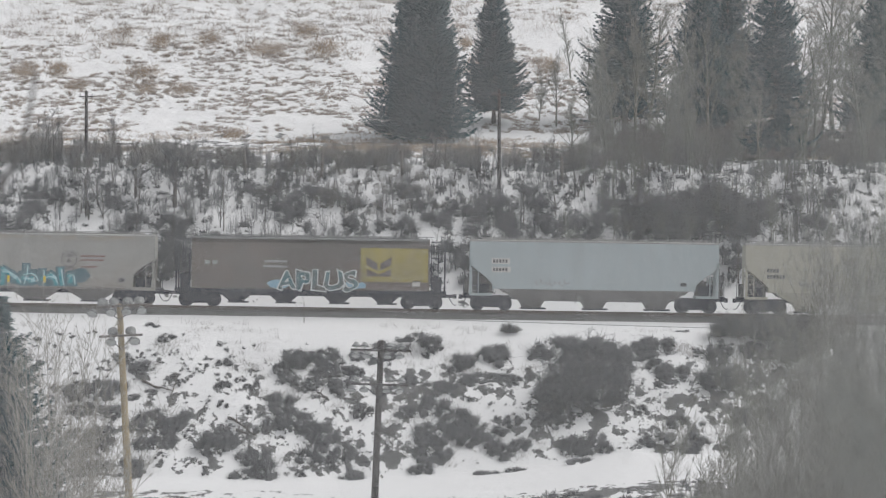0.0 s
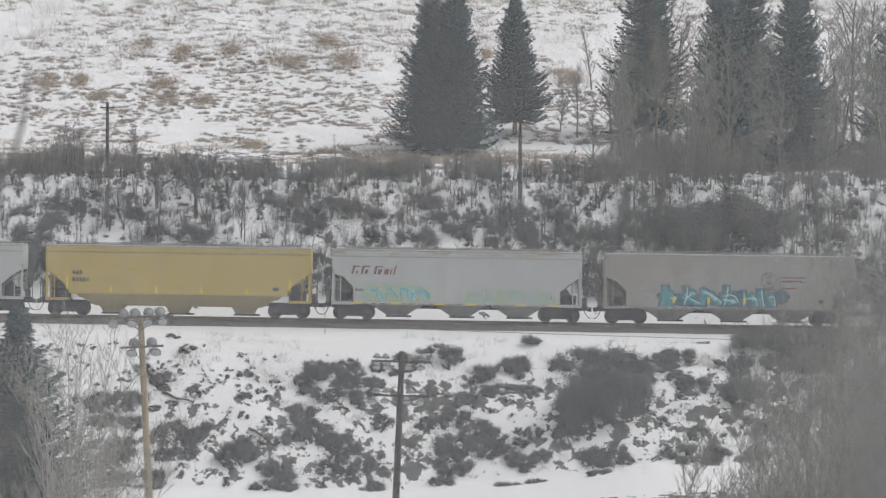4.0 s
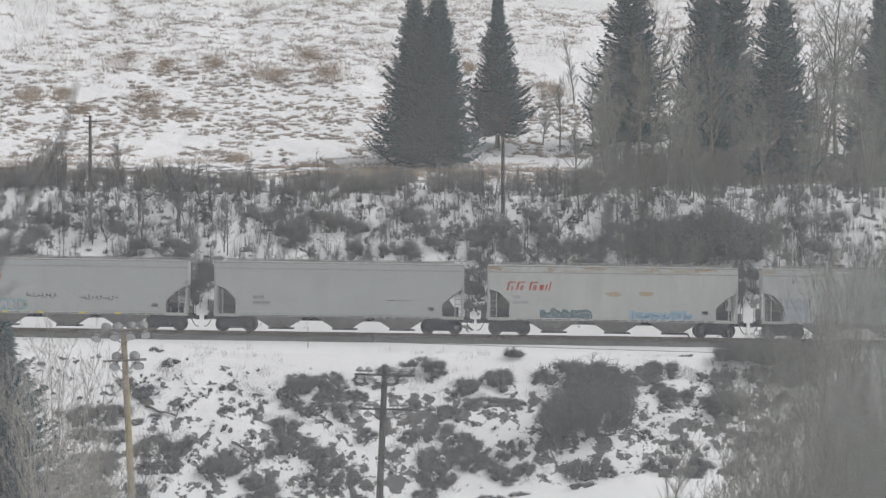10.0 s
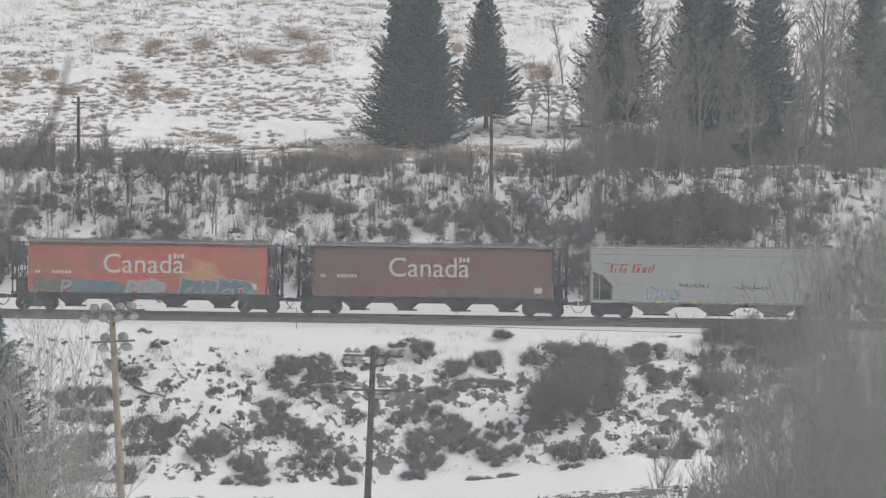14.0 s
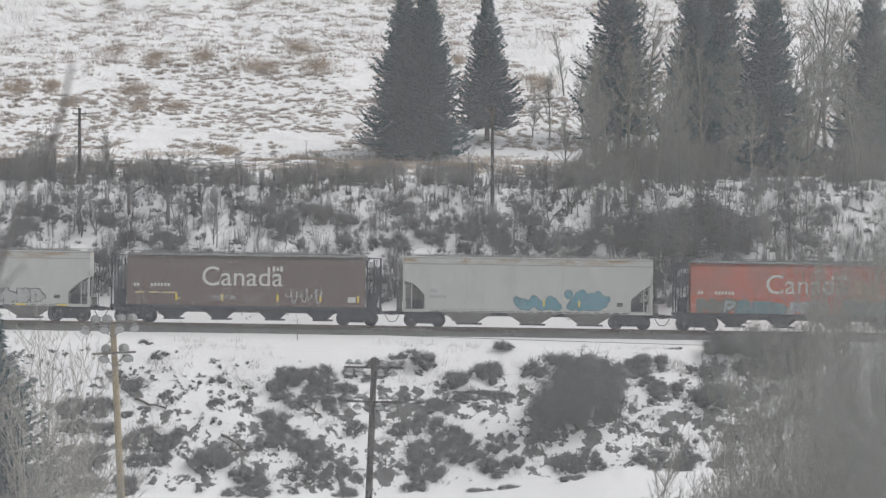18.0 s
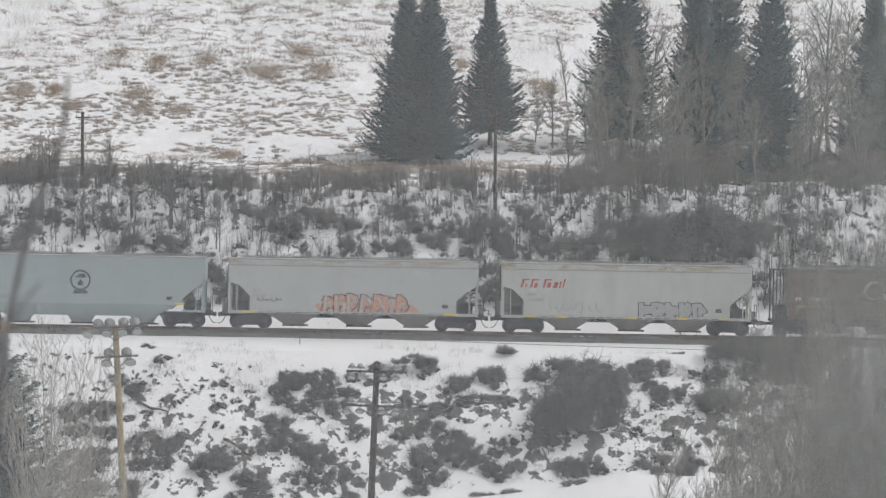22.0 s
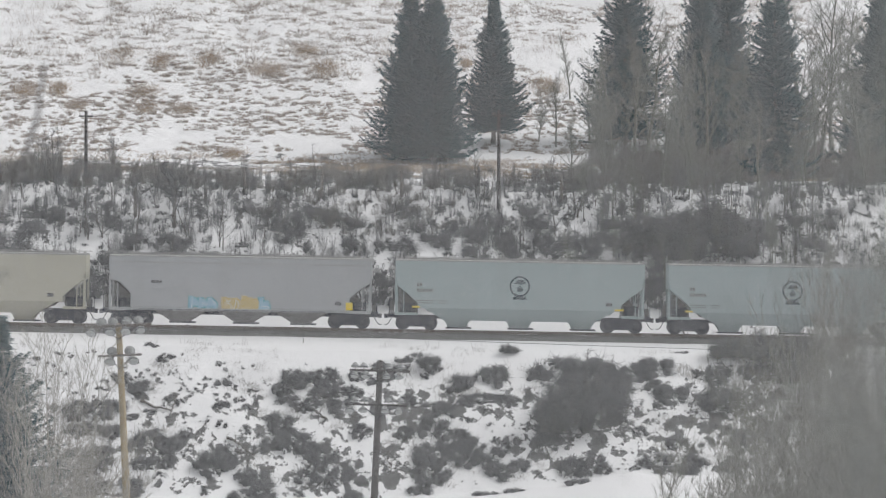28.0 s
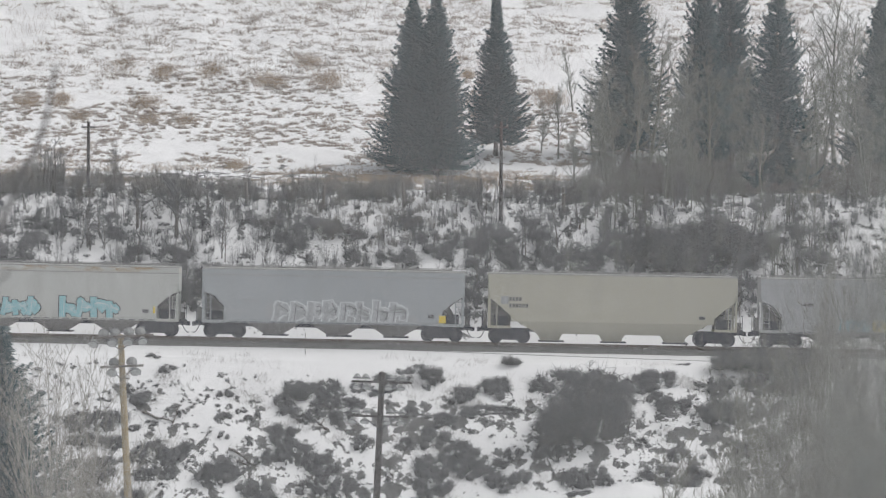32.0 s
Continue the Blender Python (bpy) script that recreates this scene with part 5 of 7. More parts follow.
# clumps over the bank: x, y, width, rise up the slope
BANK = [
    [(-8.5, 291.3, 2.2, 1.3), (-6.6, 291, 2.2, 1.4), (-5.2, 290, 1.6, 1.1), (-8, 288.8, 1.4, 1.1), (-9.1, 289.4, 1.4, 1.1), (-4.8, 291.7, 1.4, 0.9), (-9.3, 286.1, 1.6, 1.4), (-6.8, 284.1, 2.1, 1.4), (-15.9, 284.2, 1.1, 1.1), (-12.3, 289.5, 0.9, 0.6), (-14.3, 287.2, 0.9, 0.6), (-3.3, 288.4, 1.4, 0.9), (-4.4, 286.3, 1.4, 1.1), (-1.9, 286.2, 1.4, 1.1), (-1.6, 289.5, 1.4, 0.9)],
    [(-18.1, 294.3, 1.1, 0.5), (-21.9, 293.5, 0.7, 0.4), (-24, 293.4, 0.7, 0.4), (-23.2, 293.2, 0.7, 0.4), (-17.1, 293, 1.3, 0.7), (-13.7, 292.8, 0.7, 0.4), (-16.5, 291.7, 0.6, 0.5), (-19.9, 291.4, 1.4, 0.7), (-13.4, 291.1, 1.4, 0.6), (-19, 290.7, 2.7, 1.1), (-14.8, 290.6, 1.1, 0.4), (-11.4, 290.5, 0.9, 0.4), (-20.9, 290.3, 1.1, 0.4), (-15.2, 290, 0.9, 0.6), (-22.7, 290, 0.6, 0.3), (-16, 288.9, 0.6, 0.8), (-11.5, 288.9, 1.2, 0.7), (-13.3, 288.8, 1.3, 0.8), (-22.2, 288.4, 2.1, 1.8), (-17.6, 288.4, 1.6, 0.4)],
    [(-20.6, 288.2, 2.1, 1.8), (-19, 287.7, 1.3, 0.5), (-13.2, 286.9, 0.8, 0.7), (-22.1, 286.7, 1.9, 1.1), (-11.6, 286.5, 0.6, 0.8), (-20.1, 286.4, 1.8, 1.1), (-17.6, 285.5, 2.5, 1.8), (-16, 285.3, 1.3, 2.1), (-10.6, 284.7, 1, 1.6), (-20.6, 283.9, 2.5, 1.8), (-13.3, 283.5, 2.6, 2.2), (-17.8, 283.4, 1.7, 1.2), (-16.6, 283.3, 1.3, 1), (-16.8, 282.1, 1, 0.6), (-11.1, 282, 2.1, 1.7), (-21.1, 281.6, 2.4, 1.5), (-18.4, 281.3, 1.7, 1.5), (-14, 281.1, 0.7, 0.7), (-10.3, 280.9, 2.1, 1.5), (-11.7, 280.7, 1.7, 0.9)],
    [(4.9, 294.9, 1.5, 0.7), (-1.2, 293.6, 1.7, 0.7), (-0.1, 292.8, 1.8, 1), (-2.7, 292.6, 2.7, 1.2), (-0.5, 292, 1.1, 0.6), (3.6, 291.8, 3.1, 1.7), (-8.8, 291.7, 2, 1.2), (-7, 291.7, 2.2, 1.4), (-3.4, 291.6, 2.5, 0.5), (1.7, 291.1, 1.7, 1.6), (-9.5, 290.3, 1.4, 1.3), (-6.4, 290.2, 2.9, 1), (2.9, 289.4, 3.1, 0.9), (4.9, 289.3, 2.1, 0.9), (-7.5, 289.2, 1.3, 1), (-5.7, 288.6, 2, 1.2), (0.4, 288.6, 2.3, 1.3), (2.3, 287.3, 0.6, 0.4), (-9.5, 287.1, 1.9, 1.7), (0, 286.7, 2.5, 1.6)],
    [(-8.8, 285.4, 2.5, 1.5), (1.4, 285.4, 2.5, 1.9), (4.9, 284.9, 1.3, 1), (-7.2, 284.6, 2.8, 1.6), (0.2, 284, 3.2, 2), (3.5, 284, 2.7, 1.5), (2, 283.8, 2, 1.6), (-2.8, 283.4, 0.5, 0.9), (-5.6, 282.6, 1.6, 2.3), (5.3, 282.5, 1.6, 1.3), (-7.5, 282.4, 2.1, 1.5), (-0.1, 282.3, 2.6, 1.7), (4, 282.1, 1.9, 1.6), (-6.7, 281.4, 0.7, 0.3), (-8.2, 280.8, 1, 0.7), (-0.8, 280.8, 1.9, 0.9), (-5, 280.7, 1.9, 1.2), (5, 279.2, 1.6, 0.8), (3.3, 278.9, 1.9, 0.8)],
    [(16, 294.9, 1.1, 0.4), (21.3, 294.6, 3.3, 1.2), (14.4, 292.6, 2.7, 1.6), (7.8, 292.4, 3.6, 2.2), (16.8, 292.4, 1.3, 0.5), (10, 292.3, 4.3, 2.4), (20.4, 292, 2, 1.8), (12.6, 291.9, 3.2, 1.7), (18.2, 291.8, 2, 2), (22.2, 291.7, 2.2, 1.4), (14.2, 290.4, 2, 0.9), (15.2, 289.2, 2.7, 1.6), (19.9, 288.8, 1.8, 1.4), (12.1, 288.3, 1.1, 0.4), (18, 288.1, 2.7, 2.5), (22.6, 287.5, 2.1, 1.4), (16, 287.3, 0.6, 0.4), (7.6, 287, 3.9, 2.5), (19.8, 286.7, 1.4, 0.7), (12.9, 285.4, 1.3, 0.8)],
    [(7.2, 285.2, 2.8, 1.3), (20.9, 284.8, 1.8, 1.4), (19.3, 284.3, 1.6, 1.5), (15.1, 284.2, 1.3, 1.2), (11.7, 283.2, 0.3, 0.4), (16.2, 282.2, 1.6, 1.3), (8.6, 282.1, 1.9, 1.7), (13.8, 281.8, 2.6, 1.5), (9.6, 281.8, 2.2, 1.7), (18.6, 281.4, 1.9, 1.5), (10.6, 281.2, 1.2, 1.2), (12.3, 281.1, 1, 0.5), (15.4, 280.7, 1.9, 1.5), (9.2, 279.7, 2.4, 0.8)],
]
BENCH = [
    (-27.4, 319.7, 2.8, 3.7), (-26.1, 320.5, 2.0, 3.2), (-22.5, 320.4, 1.8, 2.8), (-19.0, 318.5, 2.8, 2.4), (-17.1, 318.3, 3.1, 2.2), (-29.4, 319.6, 2.8, 2.4),
    (-13.2, 319.7, 2.4, 1.8), (-9.6, 319.9, 2.8, 1.8), (-5.7, 319.4, 3.2, 1.9), (-3.3, 319.2, 2.4, 1.7), (0.2, 318.9, 2.8, 1.8), (2.4, 318.9, 2.0, 1.7),
    (5.8, 320.0, 2.4, 1.8), (8.0, 321.8, 2.4, 2.0), (10.5, 320.7, 2.8, 2.4), (-20.7, 320.1, 2.0, 1.6), (-15.1, 319.4, 2.0, 1.6),
]
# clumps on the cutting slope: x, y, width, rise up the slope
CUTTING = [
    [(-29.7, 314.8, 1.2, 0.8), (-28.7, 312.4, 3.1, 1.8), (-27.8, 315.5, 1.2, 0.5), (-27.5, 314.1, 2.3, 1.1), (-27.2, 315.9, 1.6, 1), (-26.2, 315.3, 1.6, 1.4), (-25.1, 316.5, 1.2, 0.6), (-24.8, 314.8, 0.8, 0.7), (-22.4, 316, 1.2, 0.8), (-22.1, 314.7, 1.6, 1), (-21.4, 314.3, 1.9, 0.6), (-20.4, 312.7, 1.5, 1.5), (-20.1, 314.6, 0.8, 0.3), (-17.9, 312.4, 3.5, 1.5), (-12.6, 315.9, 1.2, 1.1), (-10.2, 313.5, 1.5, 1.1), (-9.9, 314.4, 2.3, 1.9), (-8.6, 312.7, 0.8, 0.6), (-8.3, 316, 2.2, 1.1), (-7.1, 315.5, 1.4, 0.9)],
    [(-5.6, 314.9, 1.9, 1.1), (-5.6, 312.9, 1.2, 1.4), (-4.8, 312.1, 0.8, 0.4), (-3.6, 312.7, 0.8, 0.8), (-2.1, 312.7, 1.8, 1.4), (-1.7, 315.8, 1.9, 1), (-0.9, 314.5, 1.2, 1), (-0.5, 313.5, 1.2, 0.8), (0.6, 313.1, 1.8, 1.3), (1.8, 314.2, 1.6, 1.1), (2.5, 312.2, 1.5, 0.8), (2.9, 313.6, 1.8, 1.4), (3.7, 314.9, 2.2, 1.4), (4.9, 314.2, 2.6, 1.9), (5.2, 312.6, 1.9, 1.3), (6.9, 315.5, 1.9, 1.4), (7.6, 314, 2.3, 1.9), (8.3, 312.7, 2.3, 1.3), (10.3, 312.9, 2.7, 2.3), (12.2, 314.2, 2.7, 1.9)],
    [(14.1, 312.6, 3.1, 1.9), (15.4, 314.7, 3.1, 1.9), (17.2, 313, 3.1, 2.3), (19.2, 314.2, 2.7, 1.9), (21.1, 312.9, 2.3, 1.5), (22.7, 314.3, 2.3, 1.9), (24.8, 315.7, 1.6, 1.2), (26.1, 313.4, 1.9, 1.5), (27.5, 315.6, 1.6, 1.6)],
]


def bank_clump(seed, n, twig, lobes, bark=TWIG_DARK, long=1.0):
    """A low clump 1 m across that hugs the slope: many uneven mounds of matted litter with snow lodged between, and short twigs standing out of them."""
    rng = np.random.default_rng(seed)
    a, r = rng.uniform(0, 2 * np.pi, lobes), np.sqrt(rng.uniform(0.02, 1, lobes)) * 0.44
    cx, cy, cr, ch = r * np.cos(a), r * np.sin(a), rng.uniform(0.08, 0.19, lobes), rng.uniform(0.15, 0.75, lobes) * (1.1 - r)

    def mound(x, y, rad, high, segs, rough):
        rings = 3
        v = [[x, y, high]]
        for i in range(1, rings + 1):
            th = math.pi / 2 * i / rings
            for j in range(segs):
                ph, q = 2 * math.pi * (j + rng.uniform(-0.3, 0.3)) / segs, rng.uniform(1 - rough, 1 + rough)
                v.append([x + rad * q * math.sin(th) * math.cos(ph), y + rad * q * math.sin(th) * math.sin(ph), high * math.cos(th) * rng.uniform(0.7, 1.25) - (0.2 if i == rings else 0)])
        f = [[0, 1 + j, 1 + (j + 1) % segs] for j in range(segs)]
        for i in range(rings - 1):
            for j in range(segs):
                p, q = 1 + i * segs + j, 1 + i * segs + (j + 1) % segs
                f += [[p, p + segs, q + segs], [p, q + segs, q]]
        return np.array(v), np.array(f)

    mats, twigs, m = [], [], n // lobes
    for k in range(lobes):
        mats.append(mound(cx[k], cy[k], 0.85 * cr[k], 0.6 * ch[k], 9, 0.45))
        th, ph = np.arccos(rng.uniform(0.0, 1, m)), rng.uniform(0, 2 * np.pi, m)
        d = np.stack([np.sin(th) * np.cos(ph), np.sin(th) * np.sin(ph), np.cos(th)], 1)
        b0 = np.array([cx[k], cy[k], 0]) + d * [cr[k], cr[k], ch[k] * 0.7]
        way = d * [0.6, 0.6, 1] + rng.normal(0, 0.6, (m, 3)) + [0, 0.1, 0.3]
        twigs.append(spikes(b0, b0 + way * (rng.uniform(0.15, 1.0, m) ** 2 * 0.16 * long)[:, None], rng.uniform(0.5, 1.1, m) * twig))
    lodged = [mound(rng.uniform(-0.42, 0.42), rng.uniform(-0.42, 0.42), rng.uniform(0.05, 0.11), rng.uniform(0.06, 0.2), 8, 0.45) for k in range(max(3, lobes // 3))]
    return [("root_mat", tri_mesh("root_mat", *joined(*mats), LITTER)), ("crown", tri_mesh("crown", *joined(*twigs), bark)), ("snow_cap", tri_mesh("snow_cap", *joined(*lodged), SNOW_LUMP, True))]


LITTER = mottled("matted_litter", (0.062, 0.062, 0.066), (0.125, 0.123, 0.126), 2.2, 0.95, bump=0.06, gloss=0.15)
CLUMPS = [bank_clump(200 + k, 2600, 0.008, 22) for k in range(7)]
CUT_CLUMPS = [bank_clump(220 + k, 2000, 0.007, 14, TWIG_CUT, 2.4) for k in range(6)]
SMALL_CLUMPS = [bank_clump(210 + k, 700, 0.013, 9) for k in range(6)]


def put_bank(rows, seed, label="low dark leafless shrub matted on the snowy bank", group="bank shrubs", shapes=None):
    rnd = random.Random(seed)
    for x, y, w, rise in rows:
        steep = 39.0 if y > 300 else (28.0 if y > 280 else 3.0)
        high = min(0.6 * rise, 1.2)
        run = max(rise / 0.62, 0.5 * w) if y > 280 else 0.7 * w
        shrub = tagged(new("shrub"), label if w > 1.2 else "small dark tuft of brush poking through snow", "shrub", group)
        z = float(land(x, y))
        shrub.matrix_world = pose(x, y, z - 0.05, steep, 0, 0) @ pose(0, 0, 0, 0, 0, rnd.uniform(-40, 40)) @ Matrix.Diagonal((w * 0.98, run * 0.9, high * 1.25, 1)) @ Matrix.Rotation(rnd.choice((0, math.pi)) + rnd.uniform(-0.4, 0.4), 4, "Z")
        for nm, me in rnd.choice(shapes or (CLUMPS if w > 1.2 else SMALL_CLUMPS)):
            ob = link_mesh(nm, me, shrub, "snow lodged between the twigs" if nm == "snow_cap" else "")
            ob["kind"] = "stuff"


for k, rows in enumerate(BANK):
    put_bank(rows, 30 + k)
DOME_BUSH = [bush(300 + k, TWIG_DARK, 5400, 0.2, 0.0042, 10) for k in range(2)]
OPEN_BUSH = [bush(320 + k, TWIG_DARK, 3000, 0.26, 0.0042, 10) for k in range(2)]
put_shrubs([(9.5, 286.6, 5.0, 5.6), (8.4, 286.0, 4.2, 4.8), (10.6, 288.5, 3.6, 3.6), (18.2, 288.2, 2.8, 2.6)], OPEN_BUSH, "large rounded dense leafless shrub on the snowy bank", "bank shrubs", 8)
put_shrubs([(-0.3, 292.9, 1.6, 0.9), (4.9, 294.5, 1.4, 0.8), (-8.6, 290.6, 1.6, 1.3), (-13.4, 283.0, 2.0, 1.5)], DOME_BUSH, "rounded leafless shrub on the snowy bank", "bank shrubs", 18)
put_shrubs([(21.2, 293.9, 4.6, 2.7), (18.9, 294.3, 2.4, 1.6), (24.2, 293.6, 4.2, 2.9), (23.0, 291.0, 3.6, 2.6)], DOME_BUSH, "dense dark leafless shrub on the shoulder below the track", "bank shrubs", 38)
put_shrubs([(-17.9, 309.2, 2.6, 2.9), (-16.9, 309.3, 2.4, 2.8), (-20.3, 309.4, 1.6, 2.4), (-28.6, 309.6, 2.4, 2.6)], DOME_BUSH, "dense dark leafless shrub at the foot of the cutting", "cutting shrubs", 28)
put_shrubs(BENCH, WILLOW, "grey-brown willow thicket on the bench", "bench willows", 17)
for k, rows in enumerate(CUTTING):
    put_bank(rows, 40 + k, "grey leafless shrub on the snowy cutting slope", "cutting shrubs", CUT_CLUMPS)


def scatter_shrubs(name, shapes, n, xr, yr, wr, hr, label, seed, keep=lambda x, y: True):
    """Small brush nobody could count, joined into one."""
    rng = np.random.default_rng(seed)
    bits = []
    protos = []
    for me in shapes:
        v = np.zeros(len(me.vertices) * 3, np.float32)
        me.vertices.foreach_get("co", v)
        f = np.zeros(len(me.loops), np.int32)
        me.loops.foreach_get("vertex_index", f)
        protos.append((v.reshape(-1, 3), f.reshape(-1, 3)))
    count = 0
    while count < n:
        x, y = rng.uniform(*xr), rng.uniform(*yr)
        if not keep(x, y):
            n -= 0.2
            continue
        count += 1
        v, f = protos[rng.integers(len(protos))]
        w, h, a = rng.uniform(*wr), rng.uniform(*hr), rng.uniform(0, 6.28)
        rot = np.array([[math.cos(a), -math.sin(a), 0], [math.sin(a), math.cos(a), 0], [0, 0, 1]])
        bits.append((v * [w, w, h] @ rot.T + [x, y, float(land(x, y)) - 0.04], f))
    v, f = joined(*bits)
    ob = tagged(link_mesh(name, tri_mesh(name, v, f, shapes[0].materials[0])), label, "brush", kind="stuff")
    return ob


SMALL_BUSH = [shrub_mesh("small_bush", 60 + k, TWIG_DARK, 130, 0.2, 0.022, 4) for k in range(4)]
SPRIG = [shrub_mesh("sprig", 65 + k, TWIG_DARK, 110, 0.7, 0.006, 2) for k in range(4)]
SMALL_WILLOW = [shrub_mesh("small_willow", 70 + k, TWIG_BROWN, 300, 1.0, 0.008, 4) for k in range(4)]
spotty = lambda a, b, seed, lim: (lambda x, y: value_noise(np.float64(x / a), np.float64(y / b), seed) > lim)
patchy = lambda a, b, c, lim: (lambda x, y: math.sin(a * x + 1.7) + math.sin(b * y + c * x) + 0.6 * math.sin(2.3 * a * x - 1.9 * b * y) > lim)
scatter_shrubs("bank_brush", SMALL_BUSH, 520, (-36, 36), (281.5, 293.5), (0.2, 0.8), (0.15, 0.45), "low dark brush poking through the bank's snow", 5, spotty(1.6, 2.0, 5, 0.0))
scatter_shrubs("path_brush", SMALL_BUSH, 520, (-36, 36), (252, 267.5), (0.5, 1.7), (0.2, 0.7), "low dark brush beside the trodden path", 55, lambda x, y: y < 263 + value_noise(np.float64(x / 2.5), np.float64(2.0), 6) * 2.5 or x < -7 and y < 269)
scatter_shrubs("cutting_brush", SMALL_BUSH, 700, (-38, 38), (309.5, 319.5), (0.25, 0.9), (0.15, 0.6), "low grey brush over the cutting slope", 6, spotty(2.6, 3.6, 3, -0.1))
scatter_shrubs("ditch_brush", SMALL_BUSH, 600, (-38, 38), (308.3, 311.2), (0.8, 2.0), (0.6, 1.4), "dense dark brush along the foot of the cutting", 26)
scatter_shrubs("cutting_twigs", SPRIG, 1300, (-38, 38), (308.2, 320.5), (0.7, 2.3), (0.6, 2.3), "thin upright twigs on the cutting slope", 16)
scatter_shrubs("bench_willows", SMALL_WILLOW, 330, (-40, 40), (317.5, 334), (0.8, 2.4), (0.5, 1.6), "belt of grey-brown willow brush on the bench", 7, lambda x, y: (y < 325 and x < -4) or spotty(3.0, 4.0, 11, 0.0)(x, y))
scatter_shrubs("crest_brush", SMALL_WILLOW, 70, (-12, 3), (313.8, 318.4), (0.8, 2.2), (0.5, 1.3), "grey-brown brush along the crest of the cutting", 17)
scatter_shrubs("wood_edge", SMALL_WILLOW, 260, (8, 42), (319, 345), (1.2, 3.2), (0.8, 4.2), "grey-brown understorey at the edge of the trees", 8, lambda x, y: x > 11 + 4 * value_noise(np.float64(0.5), np.float64(y / 3), 4) and spotty(2.5, 5.0, 19, -0.45)(x, y))


def grass_tufts(name, n, xr, yr, size, blades, material, label, seed, keep, spread=0.5, rise=(0.15, 0.6), thick=(0.012, 0.034)):
    rng = np.random.default_rng(seed)
    x, y = rng.uniform(*xr, n * 3), rng.uniform(*yr, n * 3)
    ok = np.array([keep(a, b) for a, b in zip(x, y)])
    x, y = x[ok][:n], y[ok][:n]
    n = len(x)
    s = rng.uniform(*size, n)
    k = np.repeat(np.arange(n), blades)
    m = len(k)
    ox, oy = rng.normal(0, 1, m) * s[k] * spread * 1.3, rng.normal(0, 1, m) * s[k] * spread * 0.6
    bx, by = x[k] + ox, y[k] + oy
    base = np.stack([bx, by, land(bx, by) - 0.03], 1)
    tip = base + np.stack([rng.normal(0, 0.4, m) * s[k], rng.normal(0, 0.3, m) * s[k], s[k] * rng.uniform(*rise, m)], 1)
    v, f = spikes(base, tip, rng.uniform(*thick, m))
    return tagged(link_mesh(name, tri_mesh(name, v, f, material)), label, "grass", kind="stuff")


grass_tufts("hill_tufts", 4300, (-46, 46), (348, 381), (0.16, 0.5), 26, GRASS_GREY, "grey-brown grass tussocks breaking the snow", 9, lambda x, y: value_noise(x / 3.0, y / 5.0, 7) > (-0.7 if 355 < y < 372 else -0.15), 0.27, (0.25, 0.8))
grass_tufts("upper_hill_grass", 3200, (-48, 48), (376, 425), (0.25, 0.8), 18, GRASS_GREY, "thin grey grass on the upper hill", 10, spotty(5.0, 7.0, 9, -0.35), 0.4, (0.2, 0.7))
grass_tufts("hill_stems", 1000, (-46, 40), (379, 428), (0.5, 1.1), 7, GRASS_GREY, "sparse upright grey stems on the upper hill", 19, spotty(5.0, 4.0, 29, 0.1), 0.55, (0.6, 1.4), (0.005, 0.012))
grass_tufts("bench_grass", 1300, (-42, 42), (326, 349), (0.3, 0.6), 24, GRASS_DRY, "dry tan grass along the bench", 11, patchy(0.2, 0.5, 0.1, -0.2), 1.0)
grass_tufts("shoulder_grass", 230, (-36, 36), (290, 295.5), (0.2, 0.6), 8, TWIG_BROWN, "sparse dry stems below the line", 12, patchy(0.5, 0.9, 0.4, 0.4), 0.5, (0.4, 1.2), (0.005, 0.011))
grass_tufts("bank_grass", 700, (-36, 36), (281, 293), (0.25, 0.6), 18, TWIG_BROWN, "dry grass between the bank's shrubs", 13, patchy(0.7, 0.8, 0.4, 0.1), 0.5, (0.3, 1.1), (0.006, 0.014))

GOLD = [
    (-33.3, 372.7, 2.3, 1.8), (-30.6, 373.5, 1.6, 1.3), (-26.3, 383.8, 2.8, 0.7), (-22.8, 382.1, 1.9, 1.2), (-18.8, 382.2, 1.9, 1.1), (-10.7, 385.2, 2.4, 1.0),
    (-9.1, 379.2, 2.8, 1.4), (-13.8, 379.3, 3.3, 1.4), (-23.7, 372.9, 2.8, 0.9), (-23.0, 366.0, 1.8, 0.7), (-20.1, 365.9, 2.3, 0.7), (-15.2, 347.3, 1.5, 0.9),
    (-28.8, 367.6, 1.8, 0.7), (9.3, 375.3, 2.8, 1.9), (-6.0, 336.8, 10.8, 0.5), (3.1, 335.3, 6.6, 0.5), (2.6, 381.9, 0.9, 1.9),
]


def gold_patches():
    rng = np.random.default_rng(14)
    for x, y, w, h in GOLD:
        n = int(420 + 260 * w)
        bx, by = x + rng.normal(0, 0.26, n) * w, y + rng.normal(0, 0.6, n) * min(w, 2)
        base = np.stack([bx, by, land(bx, by) - 0.03], 1)
        tip = base + np.stack([rng.normal(0, 0.2, n), rng.normal(0, 0.2, n), rng.uniform(0.1, 0.6, n) ** 1.4 * min(h, 1.2)], 1)
        v, f = spikes(base, tip, rng.uniform(0.008, 0.022, n))
        tagged(link_mesh("grass_clump", tri_mesh("grass_clump", v, f, GRASS_DRY)), "golden-brown clump of tall dry grass on snow", "grass", "dry grass clumps", "stuff")


gold_patches()

